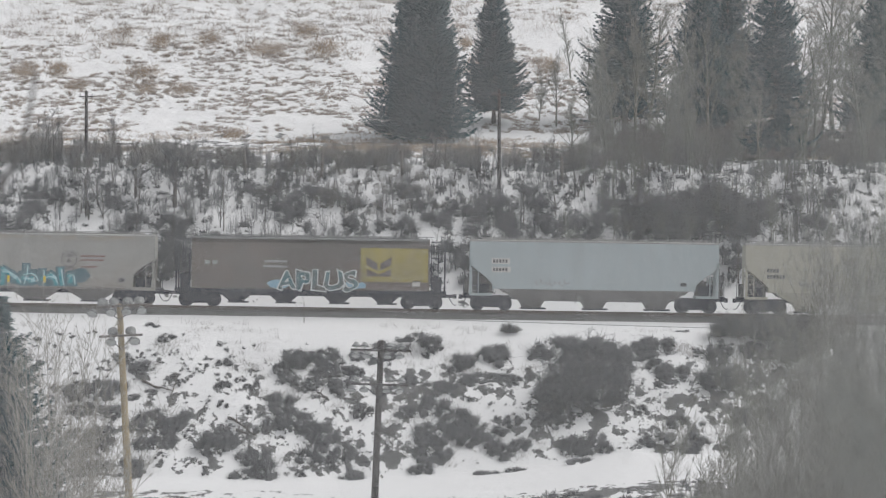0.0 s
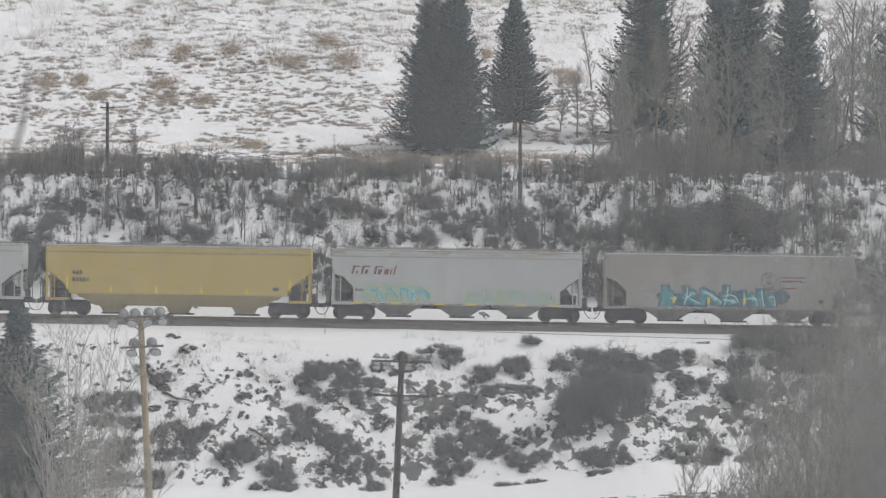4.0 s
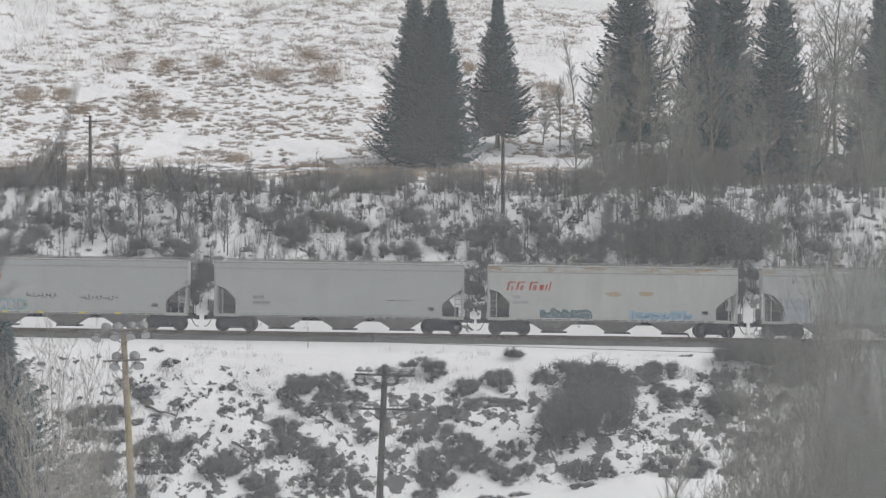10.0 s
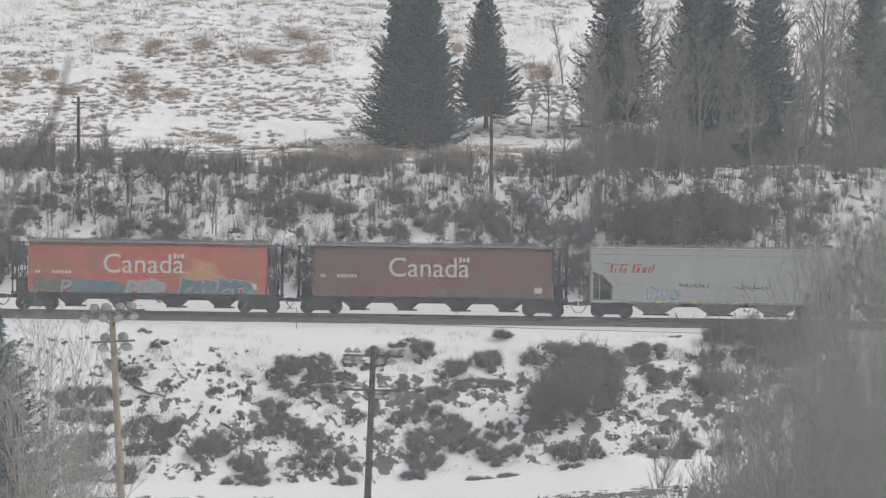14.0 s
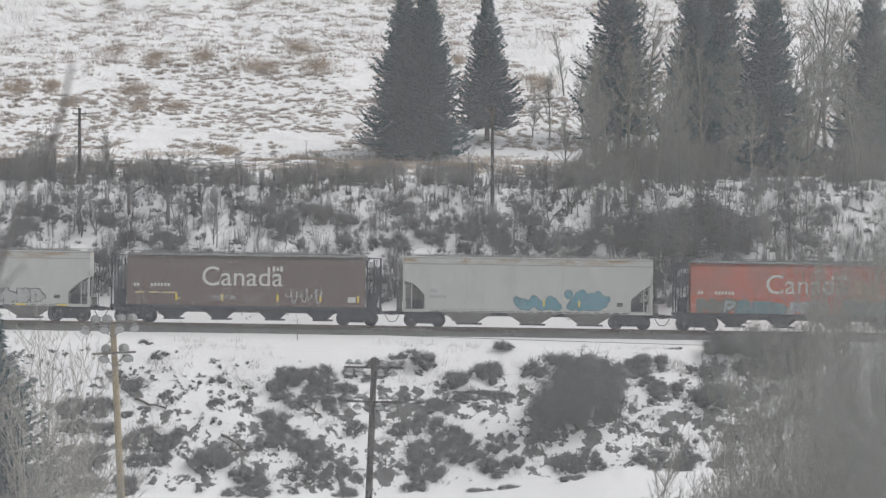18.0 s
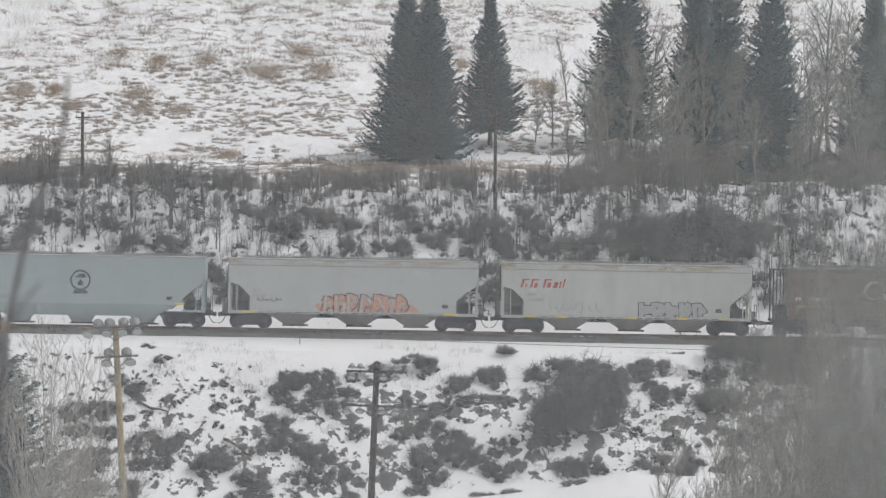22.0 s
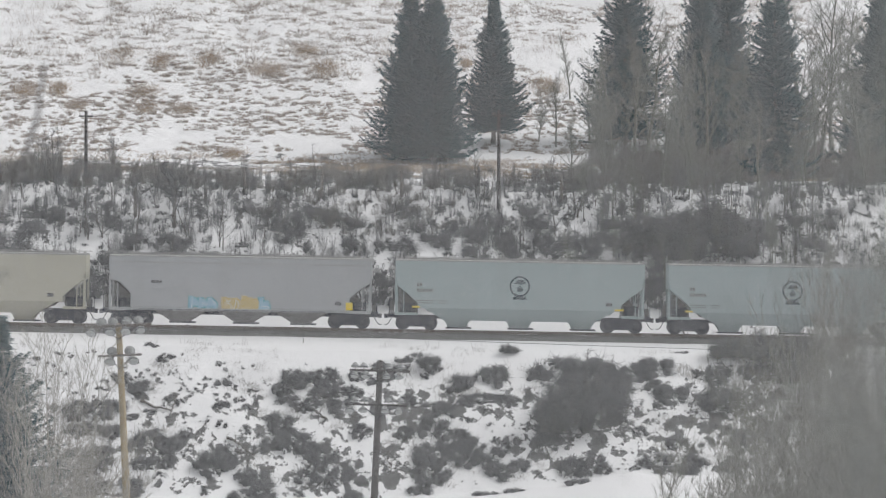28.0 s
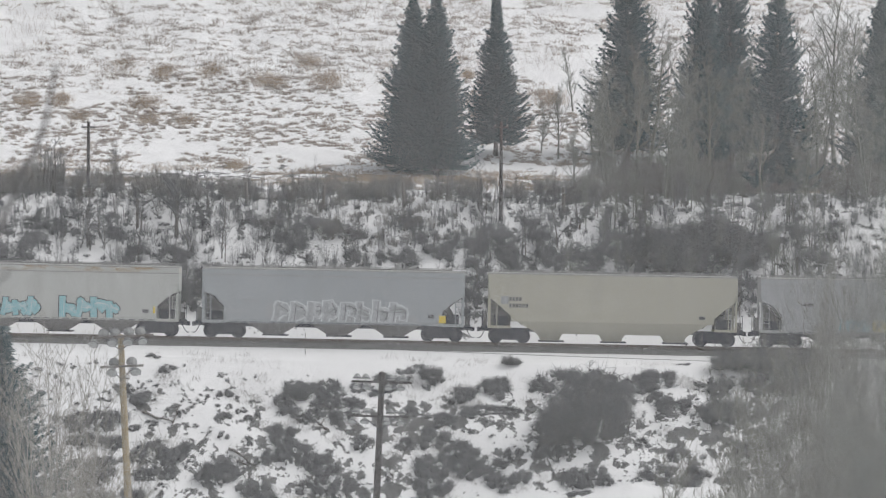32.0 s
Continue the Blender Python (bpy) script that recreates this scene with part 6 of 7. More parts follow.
# bare trees in the wood edge and saplings on the cutting
BARE_SHAPES = []
for k, (hh, sp, tr, cl) in enumerate(((1, 0.34, 0.017, 1), (1, 0.42, 0.016, 1), (1, 0.36, 0.012, 3))):
    tv, bv = limb_tree(80 + k, hh * 10, sp, tr * 10, 4, (17, 8, 5, 3), 0.7, 0.2, cl)
    BARE_SHAPES.append(tree_shape(tv, bv, BARK_GREY, BARK_GREY))
BARE = [
    (11.1, 372.3, 2.8, 4.8), (16.5, 356.0, 4.0, 10.5), (28.7, 338.7, 2.9, 10.9), (31.8, 354.9, 3.5, 10.5), (9.4, 351.8, 2.6, 5.2), (11.9, 320.1, 2.8, 5.9),
    (16.0, 319.5, 3.2, 6.7), (17.5, 318.4, 2.4, 5.5), (8.1, 354.1, 1.7, 3.9), (28.5, 352.5, 2.6, 11.8), (30.5, 350.1, 3.0, 12.5), (23.7, 349.0, 2.6, 9.5),
    (32.9, 354.6, 2.6, 12.3), (27.5, 331.7, 2.0, 9.0), (30.0, 321.0, 2.4, 10.3), (13.2, 338.8, 2.5, 7.9), (14.6, 331.3, 2.5, 9.4), (17.1, 329.2, 2.8, 10.2),
    (12.0, 352.7, 2.2, 6.1), (9.7, 320.6, 2.0, 4.7), (12.5, 330.0, 3, 9.0),
    (15.5, 334.0, 3, 10.0), (19.6, 330.0, 3, 9.0), (21.6, 325.0, 3, 8.0), (18.2, 322.0, 2, 7.0), (22.8, 321.0, 2, 6.0), (26.2, 323.0, 2, 7.5),
]
for k, (x, y, w, h) in enumerate(BARE):
    plant_tree(BARE_SHAPES[k % 3], x, y, (h / 10 * 1.0, h / 10), 1.3 * k, "pale grey leafless tree at the wood's edge", "bare_tree", "tree", "bare trees")
SAPLING_SHAPES = []
for k in range(3):
    tv, bv = limb_tree(90 + k, 4, 0.46, 0.06, 3, (11, 6, 3), 0.6, 0.12, (1, 3, 2)[k])
    SAPLING_SHAPES.append(tree_shape(tv, bv, BARK_DARK, TWIG_DARK))
SAPLINGS = [
    (-20.3, 312.1, 0.4, 3.9), (-14.5, 312.3, 0.8, 4.2), (-11.7, 312.1, 0.5, 2.7), (-26.6, 319.5, 2.8, 3.6), (-23.4, 333.6, 1.2, 2.7),
    (-13.4, 319.1, 1.2, 2.0), (-5.6, 312.2, 1.2, 2.3), (-3.6, 312.6, 0.8, 2.3), (-0.2, 312.6, 0.8, 2.3), (3.7, 312.7, 1.2, 3.1), (6.0, 313.2, 1.2, 3.1),
    (21.5, 313.4, 0.8, 3.5), (23.8, 313.4, 0.8, 3.5), (25.8, 313.5, 0.8, 3.5),
]
for k, (x, y, w, h) in enumerate(SAPLINGS):
    s = h / 4
    plant_tree(SAPLING_SHAPES[1 if w > 2 else k % 3], x, y, (s * (1.4 if w > 2 else 0.8), s), 2.1 * k, "thin leafless sapling on the cutting slope", "sapling", "tree", "saplings")



ROUND_TREE = tree_shape(*limb_tree(97, 3.3, 0.85, 0.17, 4, (15, 8, 5, 3), 0.12, 0.38), BARK_DARK, TWIG_DARK)
plant_tree(ROUND_TREE, -17.8, 314.4, (1.05, 1.12), 0.4, "small round-crowned leafless tree on the cutting's edge", "bare_tree", "tree", "bare trees")
SLIM_SHAPES = [tree_shape(*limb_tree(140 + k, 10, 0.36, 0.14, 3, (16, 7, 4), 0.7, 0.2, (1, 2, 1)[k]), BARK_GREY, BARK_GREY) for k in range(3)]
rnd = random.Random(52)
for k in range(46):
    plant_tree(SLIM_SHAPES[k % 3], rnd.uniform(9, 27), rnd.uniform(308.8, 319), (rnd.uniform(0.26, 0.36), rnd.uniform(0.28, 0.5)), rnd.uniform(0, 6.28), "slim grey leafless sapling on the cutting slope", "sapling", "tree", "saplings")
put_shrubs([(17.0, 312.3, 4.5, 4.2), (20.6, 312.4, 5.0, 4.6), (14.4, 313.0, 3.6, 3.0), (18.8, 314.5, 4.0, 3.4)], BUSH, "large dense leafless shrub on the cutting slope", "cutting shrubs", 9)
rnd = random.Random(51)
for k in range(80):
    s = rnd.uniform(0.4, 0.9)
    plant_tree(SAPLING_SHAPES[k % 3], rnd.uniform(-29, 29), rnd.uniform(308.5, 318.5), (s * 1.15, s), rnd.uniform(0, 6.28), "thin leafless sapling on the cutting slope", "sapling", "tree", "saplings")
# ---- poles, posts and cables ----
def round_pole(p0, p1, r0, r1):
    return tubes([p0], [p1], [r0], [r1], 12)


def flood_lamp(pole, x, y, z, tilt, turn, level, size=1.0):
    """A round floodlight head with a shallow bowl, a rim, a glass and a stirrup."""
    segs = 16
    m = Matrix.Translation((x, y, z)) @ Matrix.Rotation(turn, 4, "Z") @ Matrix.Rotation(tilt, 4, "X") @ Matrix.Diagonal((size, size, size, 1))
    bm = bmesh.new()
    prof = [(0.04, 0.22), (0.08, 0.21), (0.14, 0.14), (0.205, 0.045), (0.225, 0.018), (0.225, -0.018)]
    lathe(bm, prof, 0, segs)
    fixed(bm)
    bm.transform(m)
    lamp = part("flood_lamp", bm, LAMP_SHELL, pole, "round aluminium floodlight head")
    bm = bmesh.new()
    lathe(bm, [(0.21, -0.02), (0.21, -0.033), (0.1, -0.047), (0.02, -0.05)], 0, segs)
    fixed(bm)
    bm.transform(m)
    part("lens", bm, LAMP_GLASS, lamp, "pale frosted lens")
    bm = bmesh.new()
    rings = []
    for r, d in ((0.226, 0.012), (0.238, 0.0), (0.238, -0.03), (0.212, -0.036), (0.212, -0.02)):
        rings.append([bm.verts.new((r * math.cos(2 * math.pi * k / segs), d, r * math.sin(2 * math.pi * k / segs))) for k in range(segs)])
    for a, b in zip(rings, rings[1:]):
        for k in range(segs):
            bm.faces.new((a[k], a[(k + 1) % segs], b[(k + 1) % segs], b[k]))
    fixed(bm)
    bm.transform(m)
    part("rim", bm, LAMP_RIM, lamp, "dark rim round the lens")
    bm = boxes((x - 0.02, x + 0.02, y - 0.02, y + 0.02, min(z, level), max(z, level)))
    part("bracket", fixed(bm), LAMP_SHELL, lamp)


def lamp_pole(name, label, foot, top, material, arms, r=(0.19, 0.13), tilts=(205, 48), size=1.0):
    """A wooden pole with crossarms of floodlights. arms: height below the top, half length, lamp offsets."""
    pole = tagged(new(name), label, "light pole", "floodlight poles")
    v, f = round_pole(foot, top, *r)
    link_mesh("shaft", tri_mesh("shaft", v, f, material, True), pole)
    n = len(v)
    cap = [top[0], top[1], top[2]]
    v2, f2 = tubes([cap], [[cap[0], cap[1], cap[2] + 0.06]], [r[1]], [0.01], 12)
    link_mesh("cap", tri_mesh("cap", v2, f2, material), pole)
    for drop, half, up, down, slope in arms:
        z = top[2] - drop
        x, y = top[0] + (foot[0] - top[0]) * drop / (top[2] - foot[2]), top[1] - r[1] - 0.06
        bm = boxes((-half, half, -0.045, 0.045, -0.048, 0.048))
        bevelled(bm, 0.01)
        bm.transform(Matrix.Translation((x, y, z)) @ Matrix.Rotation(slope, 4, "Y"))
        arm = part("crossarm", bm, POST_WOOD if material is POLE_YELLOW else material, pole)
        bm = bmesh.new()
        for s in (-1, 1):
            v3, f3 = tubes([[x + s * half * 0.55, y, z - 0.03]], [[x, y + 0.03, z - 0.6]], [0.02], [0.02], 4)
            vs = [bm.verts.new(q) for q in v3]
            for t in f3:
                bm.faces.new([vs[i] for i in t])
        part("brace", bm, IRON, arm, "flat steel brace")
        for dx in up:
            flood_lamp(pole, x + dx, y + 0.22, z + 0.16 - dx * math.sin(slope), radians(tilts[0]), 0.2 * dx, z, size)
        for dx in down:
            flood_lamp(pole, x + dx, y - 0.2, z - 0.26 - dx * math.sin(slope), radians(tilts[1]), 0.25 * dx, z, size)
    return pole


lamp_pole("light_pole", "yellow pine pole with two arms of round floodlights", (-13.0, 200.0, -12.9), (-13.73, 200.0, 1.95), POLE_YELLOW,
          [(0.05, 1.45, (-0.75, -0.25, 0.35, 0.85), (-1.17, -0.35, 0.33, 0.98), -0.06), (1.35, 0.95, (-0.35, 0.42), (-0.42, 0.62), -0.05)])
lamp_pole("light_pole", "dark creosoted pole with two arms of round floodlights", (-2.9, 205.0, -12.9), (-2.36, 205.0, 0.25), POLE_DARK,
          [(0.42, 1.35, (-1.1, -0.72, 0.42, 0.95), (-1.12, -0.66, 0.3, 0.85), 0.03), (1.95, 1.3, (-1.1, -0.62, 0.45, 0.98), (-1.25, -0.7, 0.3, 0.9), 0.03)], tilts=(78, 62), size=0.85)


def power_pole(x, y, h, label):
    z = float(land(x, y))
    pole = tagged(new("utility_pole"), label, "utility pole", "poles by the line")
    v, f = round_pole([x, y, z - 0.3], [x, y, z + h], 0.14, 0.10)
    link_mesh("shaft", tri_mesh("shaft", v, f, POLE_DARK, True), pole)
    part("crossarm", bevelled(boxes((x - 0.5, x + 0.5, y - 0.16, y - 0.08, z + h - 0.45, z + h - 0.35)), 0.01), POLE_DARK, pole)
    for dx in (-0.42, 0.42):
        v, f = round_pole([x + dx, y - 0.12, z + h - 0.34], [x + dx, y - 0.12, z + h - 0.2], 0.035, 0.03)
        link_mesh("insulator", tri_mesh("insulator", v, f, LAMP_GLASS), pole)


power_pole(-24.4, 321.5, 4.9, "old dark utility pole behind the cutting")
power_pole(4.5, 316.5, 6.8, "old dark utility pole on the cutting's edge")


def fence():
    posts = [(-13.1, 317.6, 1.5), (-7.8, 317.5, 1.6), (-2.2, 317.6, 1.7), (3.1, 317.9, 1.7), (8.9, 317.4, 1.7), (-20.5, 315.1, 1.9), (-18.6, 317.7, 1.4), (14.5, 317.6, 1.6)]
    rnd = random.Random(8)
    for x, y, h in posts:
        z = float(land(x, y))
        v, f = tubes([[x, y, z - 0.3]], [[x + rnd.uniform(-0.08, 0.08), y, z + h]], [0.12], [0.10], 8)
        v2, f2 = tubes([v[8:].mean(0)], [v[8:].mean(0) + [0, 0, 0.04]], [0.10], [0.01], 8)
        tagged(link_mesh("fence_post", tri_mesh("fence_post", *joined((v, f), (v2, f2)), POST_WOOD)), "weathered round wooden fence post in brush", "fence post", "fence posts")


fence()


def cable(a, b, sag, r, label):
    n = 40
    pts = []
    for k in range(n + 1):
        s = k / n
        pts.append([a[i] + (b[i] - a[i]) * s - (4 * sag * s * (1 - s) if i == 2 else 0) for i in range(3)])
    p = np.array(pts)
    v, f = trunk_skin(np.stack([p[:, 2], p[:, 1], p[:, 0]], 1), [r] * (n + 1), 5)
    v = v[:, [2, 1, 0]]
    tagged(link_mesh("cable", tri_mesh("cable", v, f, CABLE)), label, "cable")


cable((-13.6, 199.8, 1.85), (26.0, 199.8, 0.62), 0.12, 0.012, "thin dark overhead wire from the light pole")

BARK_BRUSH = mottled("brush_bark", (0.15, 0.147, 0.122), (0.28, 0.273, 0.23), 4, 0.9, bump=0, per_island=True)
BARK_PALE = mottled("pale_poplar_bark", (0.27, 0.255, 0.225), (0.44, 0.42, 0.375), 4, 0.9, bump=0, per_island=True)


def marker_stake():
    x, y = -8.4, 296.2
    z = float(land(x, y))
    v, f = tubes([[x, y, z - 0.2]], [[x, y, z + 1.35]], [0.03], [0.025], 6)
    v2, f2 = tubes([[x, y, z + 1.35]], [[x, y, z + 1.37]], [0.025], [0.004], 6)
    tagged(link_mesh("marker_stake", tri_mesh("marker_stake", *joined((v, f), (v2, f2)), POST_WOOD)), "thin grey marker stake in snow beside the track", "stake")


marker_stake()


def fallen_log(x, y, x2, y2, r, seed):
    """A crooked dead branch lying on the snow, with stubs."""
    rng = np.random.default_rng(seed)
    n = 6
    pts = np.array([[x + (x2 - x) * i / n + rng.normal(0, 0.05), y + (y2 - y) * i / n, 0] for i in range(n + 1)])
    pts[:, 2] = land(pts[:, 0], pts[:, 1]) + r * 0.6 + rng.uniform(0, 0.1, n + 1)
    rad = r * np.linspace(1, 0.4, n + 1)
    k = rng.integers(1, n, 5)
    stub = spikes(pts[k], pts[k] + rng.normal(0, 0.3, (5, 3)) + [0, 0, 0.25], r * 0.4)
    log = tagged(new("fallen_log"), "dark dead log lying on the snowy bank", "log", "fallen logs")
    v, f = trunk_skin(pts[:, [2, 1, 0]], rad)
    link_mesh("trunk", tri_mesh("trunk", v[:, [2, 1, 0]], f, BARK_DARK, True), log)
    link_mesh("stub", tri_mesh("stub", *stub, BARK_DARK), log)["kind"] = "stuff"


LOGS = [(-12.8, 285.7, -11.1, 284.0), (-12.4, 284.5, -11.5, 284.0), (-18.5, 289.0, -16.4, 288.0), (-16.5, 287.8, -16.2, 289.7), (-6.7, 287.5, -7.4, 288.3), (-2.9, 284.5, -2.5, 282.4), (16.7, 306.3, 17.7, 300.0)]
for k, (x, y, x2, y2) in enumerate(LOGS):
    fallen_log(x, y, x2, y2, 0.11, 160 + k)

# ---- near saplings between the camera and the valley floor ----
NEAR_SHAPES = []
for k in range(3):
    tv, bv = limb_tree(110 + k, 6, 0.40, 0.030, 3, (13, 6, 3), 0.9, 0.15, (3, 2, 4)[k], 0.005)
    NEAR_SHAPES.append(tree_shape(tv, bv, BARK_PALE, BARK_PALE))


def near_trees(rows, label, group):
    for k, (x, y, top, w) in enumerate(rows):
        g = float(land(x, y))
        h = top - g
        tree = plant_tree(NEAR_SHAPES[k % 3], x, y, (w, h / 6.2), 1.1 * k, label, "poplar_clump", "tree", group)


# x, y, height of the tips, width factor
near_trees([(-15.6, 170, 1.6, 1.9), (-14.6, 168, 2.2, 1.8), (-13.9, 172, 1.0, 1.9), (-13.0, 165, -0.6, 1.9), (-12.2, 160, -2.0, 1.8), (-13.4, 150, -1.5, 1.9), (-12.5, 150, -3.5, 1.8), (-14.4, 160, 0.5, 1.9), (-11.5, 158, -4.5, 1.7),
            (-12.9, 163, 1.9, 1.4), (-12.1, 166, 1.0, 1.5), (-11.7, 162, 0.0, 1.5), (-11.3, 160, -1.4, 1.5), (-10.9, 155, -2.9, 1.4), (-13.6, 158, 2.4, 1.4)],
           "pale leafless poplar saplings below the line", "poplar saplings")
near_trees([(13.2, 160, -0.2, 1.5), (11.2, 158, -3.2, 1.5), (15.0, 162, 1.4, 1.6), (9.8, 150, -5.0, 1.4), (13.8, 148, -1.8, 1.6), (14.6, 140, 0.2, 1.6), (12.0, 140, -4.0, 1.5), (15.6, 155, 2.4, 1.6), (12.6, 152, -2.4, 1.5),
            (14.4, 158, 0.8, 1.5), (10.6, 146, -4.4, 1.5)],
           "pale leafless poplar saplings below the line", "poplar saplings")
plant_tree(SPRUCE_SHAPES[2], -22.1, 232, (20.0, 13.3), 0.4, "dark young spruce below the railway bank", "spruce", "tree", "spruces")

# dense grey-brown brush on the valley floor, seen from its tips
DENSE_SHAPES = []
for k in range(2):
    tv, bv = limb_tree(120 + k, 6, 0.36, 0.03, 3, (14, 7, 4), 0.8, 0.3, (4, 5)[k], 0.006)
    DENSE_SHAPES.append(tree_shape(tv, bv, BARK_BRUSH, BARK_BRUSH))
rnd = random.Random(77)
for k in range(36):
    y = rnd.uniform(105, 150)
    u = rnd.uniform(0.058, 0.1)
    x, top = u * y, 5.27 - y * (0.044 - 1.1 * (u - 0.056) + rnd.uniform(-0.008, 0.013))
    g = float(land(x, y))
    plant_tree(DENSE_SHAPES[k % 2], x, y, (rnd.uniform(1.0, 1.5), (top - g) / 6.2), 1.7 * k, "grey-brown leafless brush below the bank", "brush_clump", "shrub", "valley brush")

# ---- unsharp twigs close to the lens ----
def near_thicket(x, y, z, w, h, n, r, seed, label):
    """A loose spray of fine twigs round one height, on thin stems rising from the slope below the camera."""
    rng = np.random.default_rng(seed)
    g = float(land(x, y)) - 0.2
    stems = 4
    foot = np.stack([x + rng.normal(0, 0.05, stems), y + rng.normal(0, 0.12, stems), np.full(stems, g)], 1)
    head = np.stack([x + rng.uniform(-0.5, 0.5, stems) * w, y + rng.uniform(-0.2, 0.2, stems), z + h * rng.uniform(0.2, 0.5, stems)], 1)
    thicket = tagged(new("thicket"), label, "shrub", "near thicket")
    link_mesh("stem_base", tri_mesh("stem_base", *tubes(foot, head, np.full(stems, 0.005), np.full(stems, 0.0015), 5), TWIG_NEAR), thicket)["kind"] = "stuff"
    b0 = np.stack([x + rng.normal(0, 0.36, n) * w, y + rng.normal(0, 0.2, n), z + rng.uniform(-0.5, 0.5, n) * h], 1)
    d = rng.normal(0, 1, (n, 3)) * [0.55, 0.5, 0.5] + [0, 0, 0.7]
    b1 = b0 + d * rng.uniform(0.06, 0.2, n)[:, None]
    link_mesh("crown", tri_mesh("crown", *spikes(b0, b1, r), TWIG_NEAR), thicket)


for k, (x, y, z, w, h, n) in enumerate(((1.52, 15, 5.10, 0.30, 1.8, 1000), (1.42, 15, 4.82, 0.45, 0.85, 650), (1.06, 14, 4.66, 0.5, 0.3, 90))):
    near_thicket(x, y, z, w, h, n, 0.002, 130 + k, "fine grey twigs out of focus before the lens")


def haze_veil():
    """Thin strands added on the slope before the lens, blurred to stand for haze."""
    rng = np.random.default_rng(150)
    stand = tagged(new("thin_strands"), "hair-thin pale strands added close before the lens as a haze veil", "grass", kind="stuff")
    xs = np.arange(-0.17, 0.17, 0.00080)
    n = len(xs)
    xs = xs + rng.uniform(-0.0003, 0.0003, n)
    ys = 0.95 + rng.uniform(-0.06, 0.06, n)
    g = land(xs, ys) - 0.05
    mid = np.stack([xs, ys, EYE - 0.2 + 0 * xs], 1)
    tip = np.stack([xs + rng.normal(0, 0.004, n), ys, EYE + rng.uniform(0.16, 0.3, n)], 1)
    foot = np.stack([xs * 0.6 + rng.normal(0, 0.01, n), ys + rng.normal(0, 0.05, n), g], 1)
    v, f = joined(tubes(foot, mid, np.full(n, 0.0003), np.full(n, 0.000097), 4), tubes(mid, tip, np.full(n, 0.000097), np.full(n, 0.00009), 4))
    link_mesh("stem_base", tri_mesh("stem_base", v, f, HAZE_STRAND), stand)["kind"] = "stuff"


# near-white, so the blurred strands lift the dark tones as haze would
HAZE_STRAND = mottled("haze_strand_pale", (0.76, 0.77, 0.78), (0.84, 0.84, 0.85), 8, 0.9, bump=0)
haze_veil()


def near_branch(pts, r):
    n = len(pts) - 1
    rad = [r * (1 - 0.55 * k / n) for k in range(n + 1)]
    return pipe(pts, rad)


def swaying_branch():
    """One dark, out-of-focus branch, moved to fit the camera's view; its origin is halfway up its leaning tip."""
    bits = [near_branch([(-0.55, 0, -4.9), (-0.14, 0, -0.57), (-0.06, 0, -0.2), (0.0, 0, 0.0), (0.075, 0, 0.18), (0.117, 0, 0.33), (0.14, 0, 0.57)], 0.019),
            near_branch([(0.0, 0, 0.0), (0.02, 0.017, 0.1), (0.083, 0.033, 0.2)], 0.015), near_branch([(-0.14, 0, -0.57), (-0.083, 0.0, -0.45), (0.017, 0.0, -0.33)], 0.011)]
    branch = tagged(new("branch"), "dark bare branch swaying out of focus before the lens", "branch", "near thicket")
    for name, vf in zip(("stem", "side_twig", "side_twig"), bits):
        link_mesh(name, tri_mesh(name, *vf, BRANCH_DARK), branch)
    # a curled dead leaf still hanging on
    u, w = np.meshgrid(np.linspace(0, 1, 7), np.linspace(-1, 1, 5), indexing="ij")
    half = 0.024 * np.sin(np.pi * u) ** 0.7
    v = np.stack([-0.14 + half * w, 0.02 * w * w - 0.02, -0.56 + 0.08 * u - 0.01 * w * w], 2).reshape(-1, 3)
    i = (np.arange(6)[:, None] * 5 + np.arange(4)[None]).reshape(-1, 1)
    link_mesh("leaf", tri_mesh("leaf", v, i + [0, 1, 6, 5], DEAD_LEAF, True), branch, "curled brown dead leaf")
    return branch


DEAD_LEAF = mottled("dead_leaf", (0.20, 0.11, 0.055), (0.30, 0.17, 0.09), 30, 0.8)
BRANCH = swaying_branch()


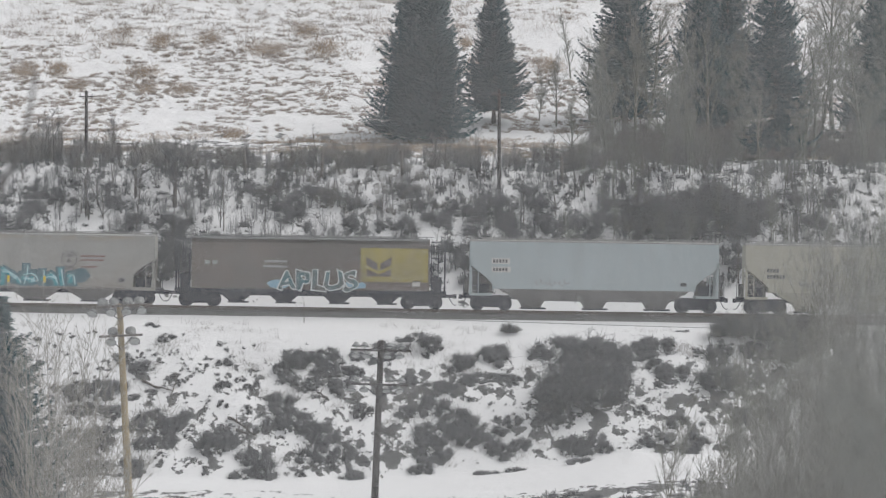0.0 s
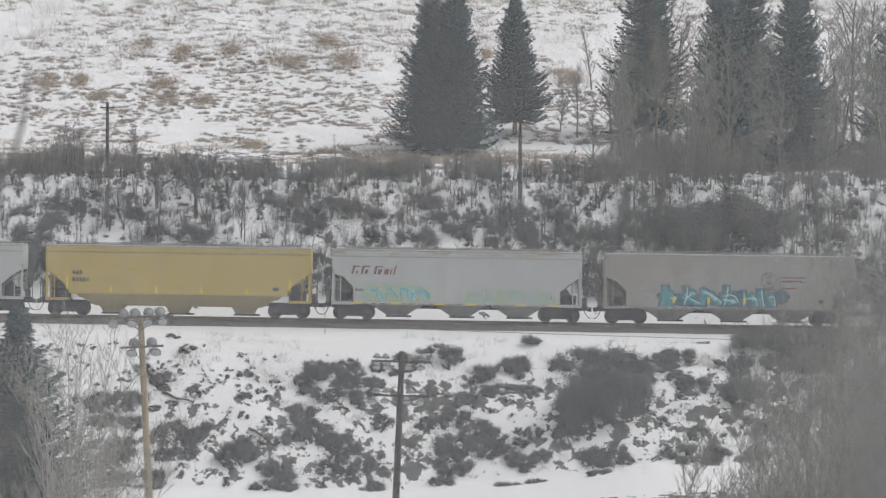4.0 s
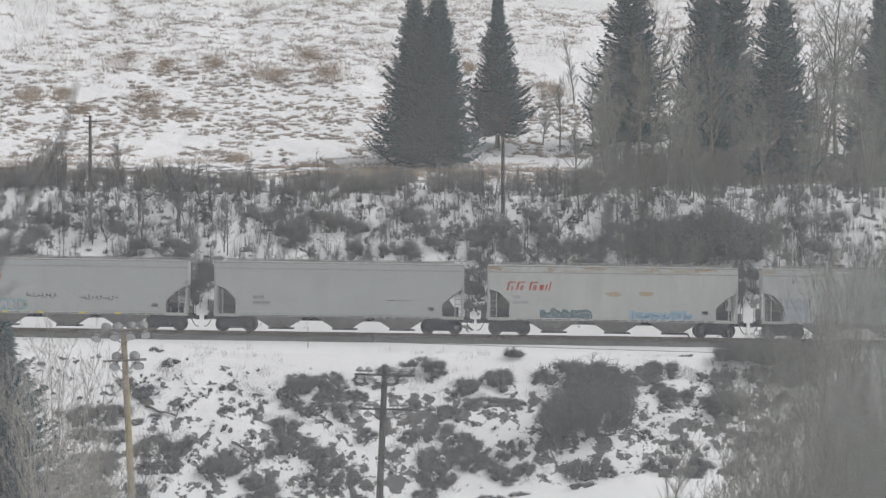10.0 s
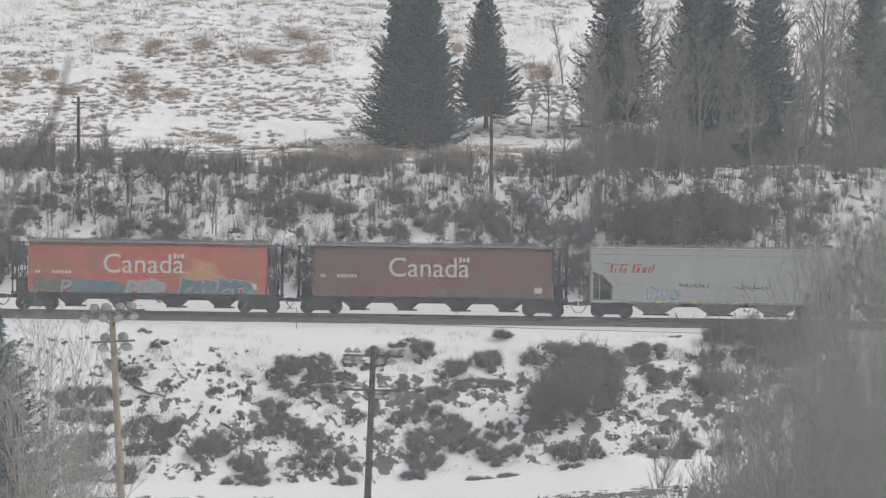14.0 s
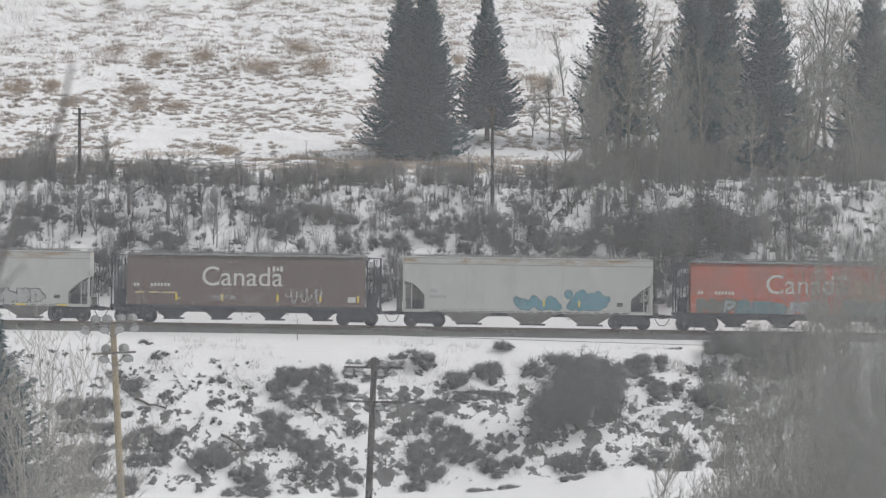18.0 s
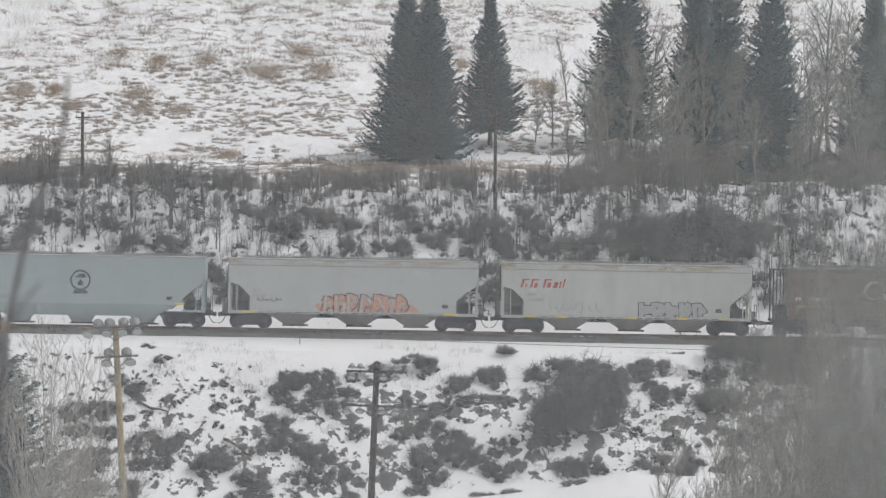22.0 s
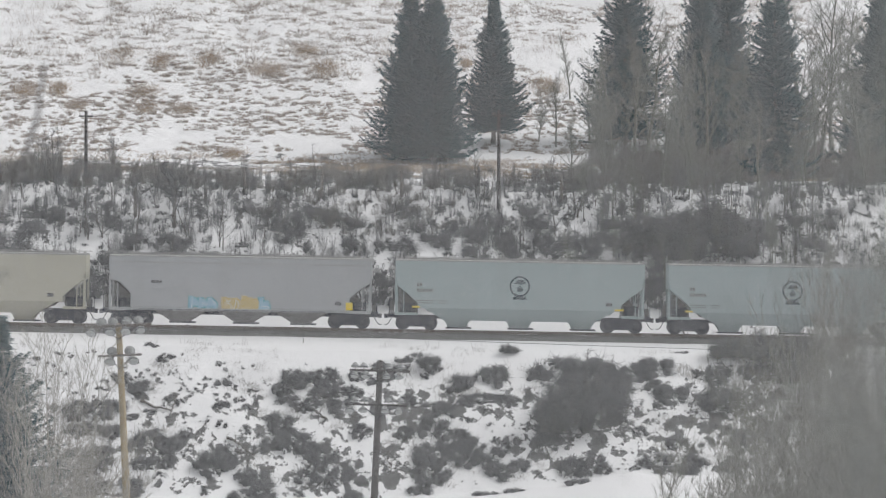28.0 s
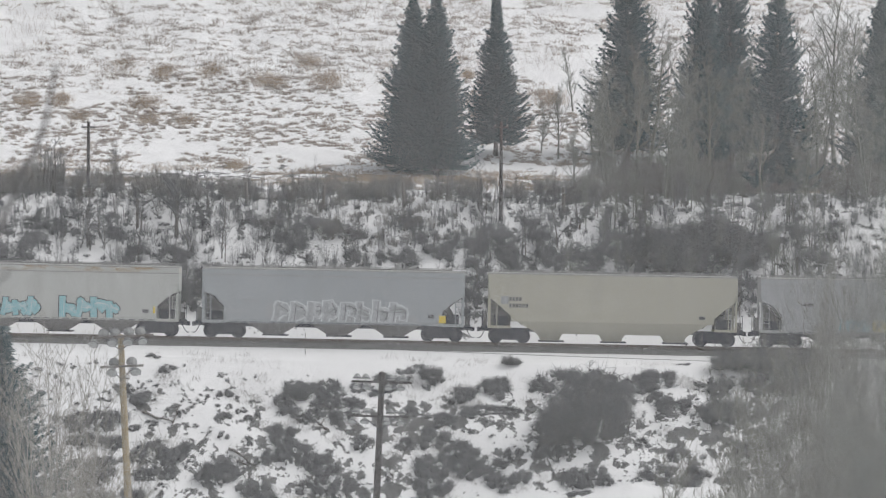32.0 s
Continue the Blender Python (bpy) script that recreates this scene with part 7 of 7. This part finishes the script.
# ---- what moves: the cars roll down the line and slow a little; metres run since the start ----
PLACES = (28.37, 10.41, -8.08, -26.37, -44.15, -62.30, -80.55, -98.45, -116.29, -134.29, -152.75, -171.35, -189.74,
          -208.10, -226.40, -244.23, -262.0, -279.82, -297.6, -315.82, -333.99, -352.21, -370.43)
RUN = [
    (0, 0), (0.5, 5.554), (1, 11.099), (1.5, 16.636), (2, 22.166), (2.5, 27.687),
    (3, 33.202), (3.5, 38.71), (5.5, 60.675), (6, 66.059), (6.5, 71.621), (7, 77.007),
    (7.5, 82.546), (8, 87.963), (8.5, 93.451), (9, 98.897), (9.5, 104.376), (10, 109.819),
    (10.5, 115.206), (11, 120.703), (11.5, 126.191), (12, 131.352), (12.5, 136.808), (13, 142.232),
    (13.5, 147.718), (14, 153.124), (14.5, 158.527), (16.5, 180.106), (17, 185.432), (17.5, 190.876),
    (18, 196.257), (18.5, 201.635), (19, 207.01), (19.5, 212.382), (20, 217.751), (20.5, 223.116),
    (21, 228.479), (21.5, 233.892), (22, 239.195), (22.5, 244.548), (23, 249.898), (23.5, 255.245),
    (24, 260.588), (24.5, 265.928), (25, 271.221), (25.5, 276.597), (27.5, 297.888), (28, 303.2),
    (28.5, 308.508), (29, 313.849), (29.5, 319.11), (30, 324.403), (30.5, 329.692), (31, 334.975),
    (31.5, 340.252), (32, 345.524),
]


def run_at(t):
    return float(np.interp(t, [a for a, _ in RUN], [b for _, b in RUN]))


def motions():
    lean = math.degrees(math.atan(-GRADE))
    for car, x in zip(CARS, PLACES):
        walk(car, [(t, pose(x + r, TRACK_Y, GRADE * (x + r), 0, lean, 0)) for t, r in RUN])
    # the wheels turn with the way run; axles of one place on a truck turn alike
    for s, sets in AXLES.items():
        rows = [(k / 30, pose(0.889 * s, 0, 0.457, 0, math.degrees(run_at(k / 30) / 0.457) % 360, 0)) for k in range(0, 961)]
        walk(sets[0], rows)
        first = sets[0].animation_data
        for w in sets[1:]:
            w.rotation_mode = "QUATERNION"
            keys = w.animation_data_create()
            keys.action = first.action
            keys.action_slot = first.action_slot
    # the near branch drifts to fit the camera's view, with a slight sway added
    drift = ((0, -1.15, 5.38, 4), (5.5, -1.24, 5.42, 2), (8.5, -1.11, 5.43, 6), (11, -1.07, 5.44, 10), (17, -1.05, 5.465, 8), (22, -1.035, 5.42, 0), (27.5, -1.125, 5.45, 3), (32, -1.10, 5.485, 5))
    rows = []
    for k in range(65):
        t = k / 2
        x, z, lean_by = (float(np.interp(t, [d[0] for d in drift], [d[i] for d in drift])) for i in (1, 2, 3))
        rows.append((t, pose(1.667 * x + 0.01 * math.sin(2.1 * t), 20.0, EYE + 1.667 * (z - EYE - 0.04) + 0.005 * math.sin(1.7 * t + 1), 0, lean_by + 1.0 * math.sin(1.3 * t), 0)))
    walk(BRANCH, rows)


motions()
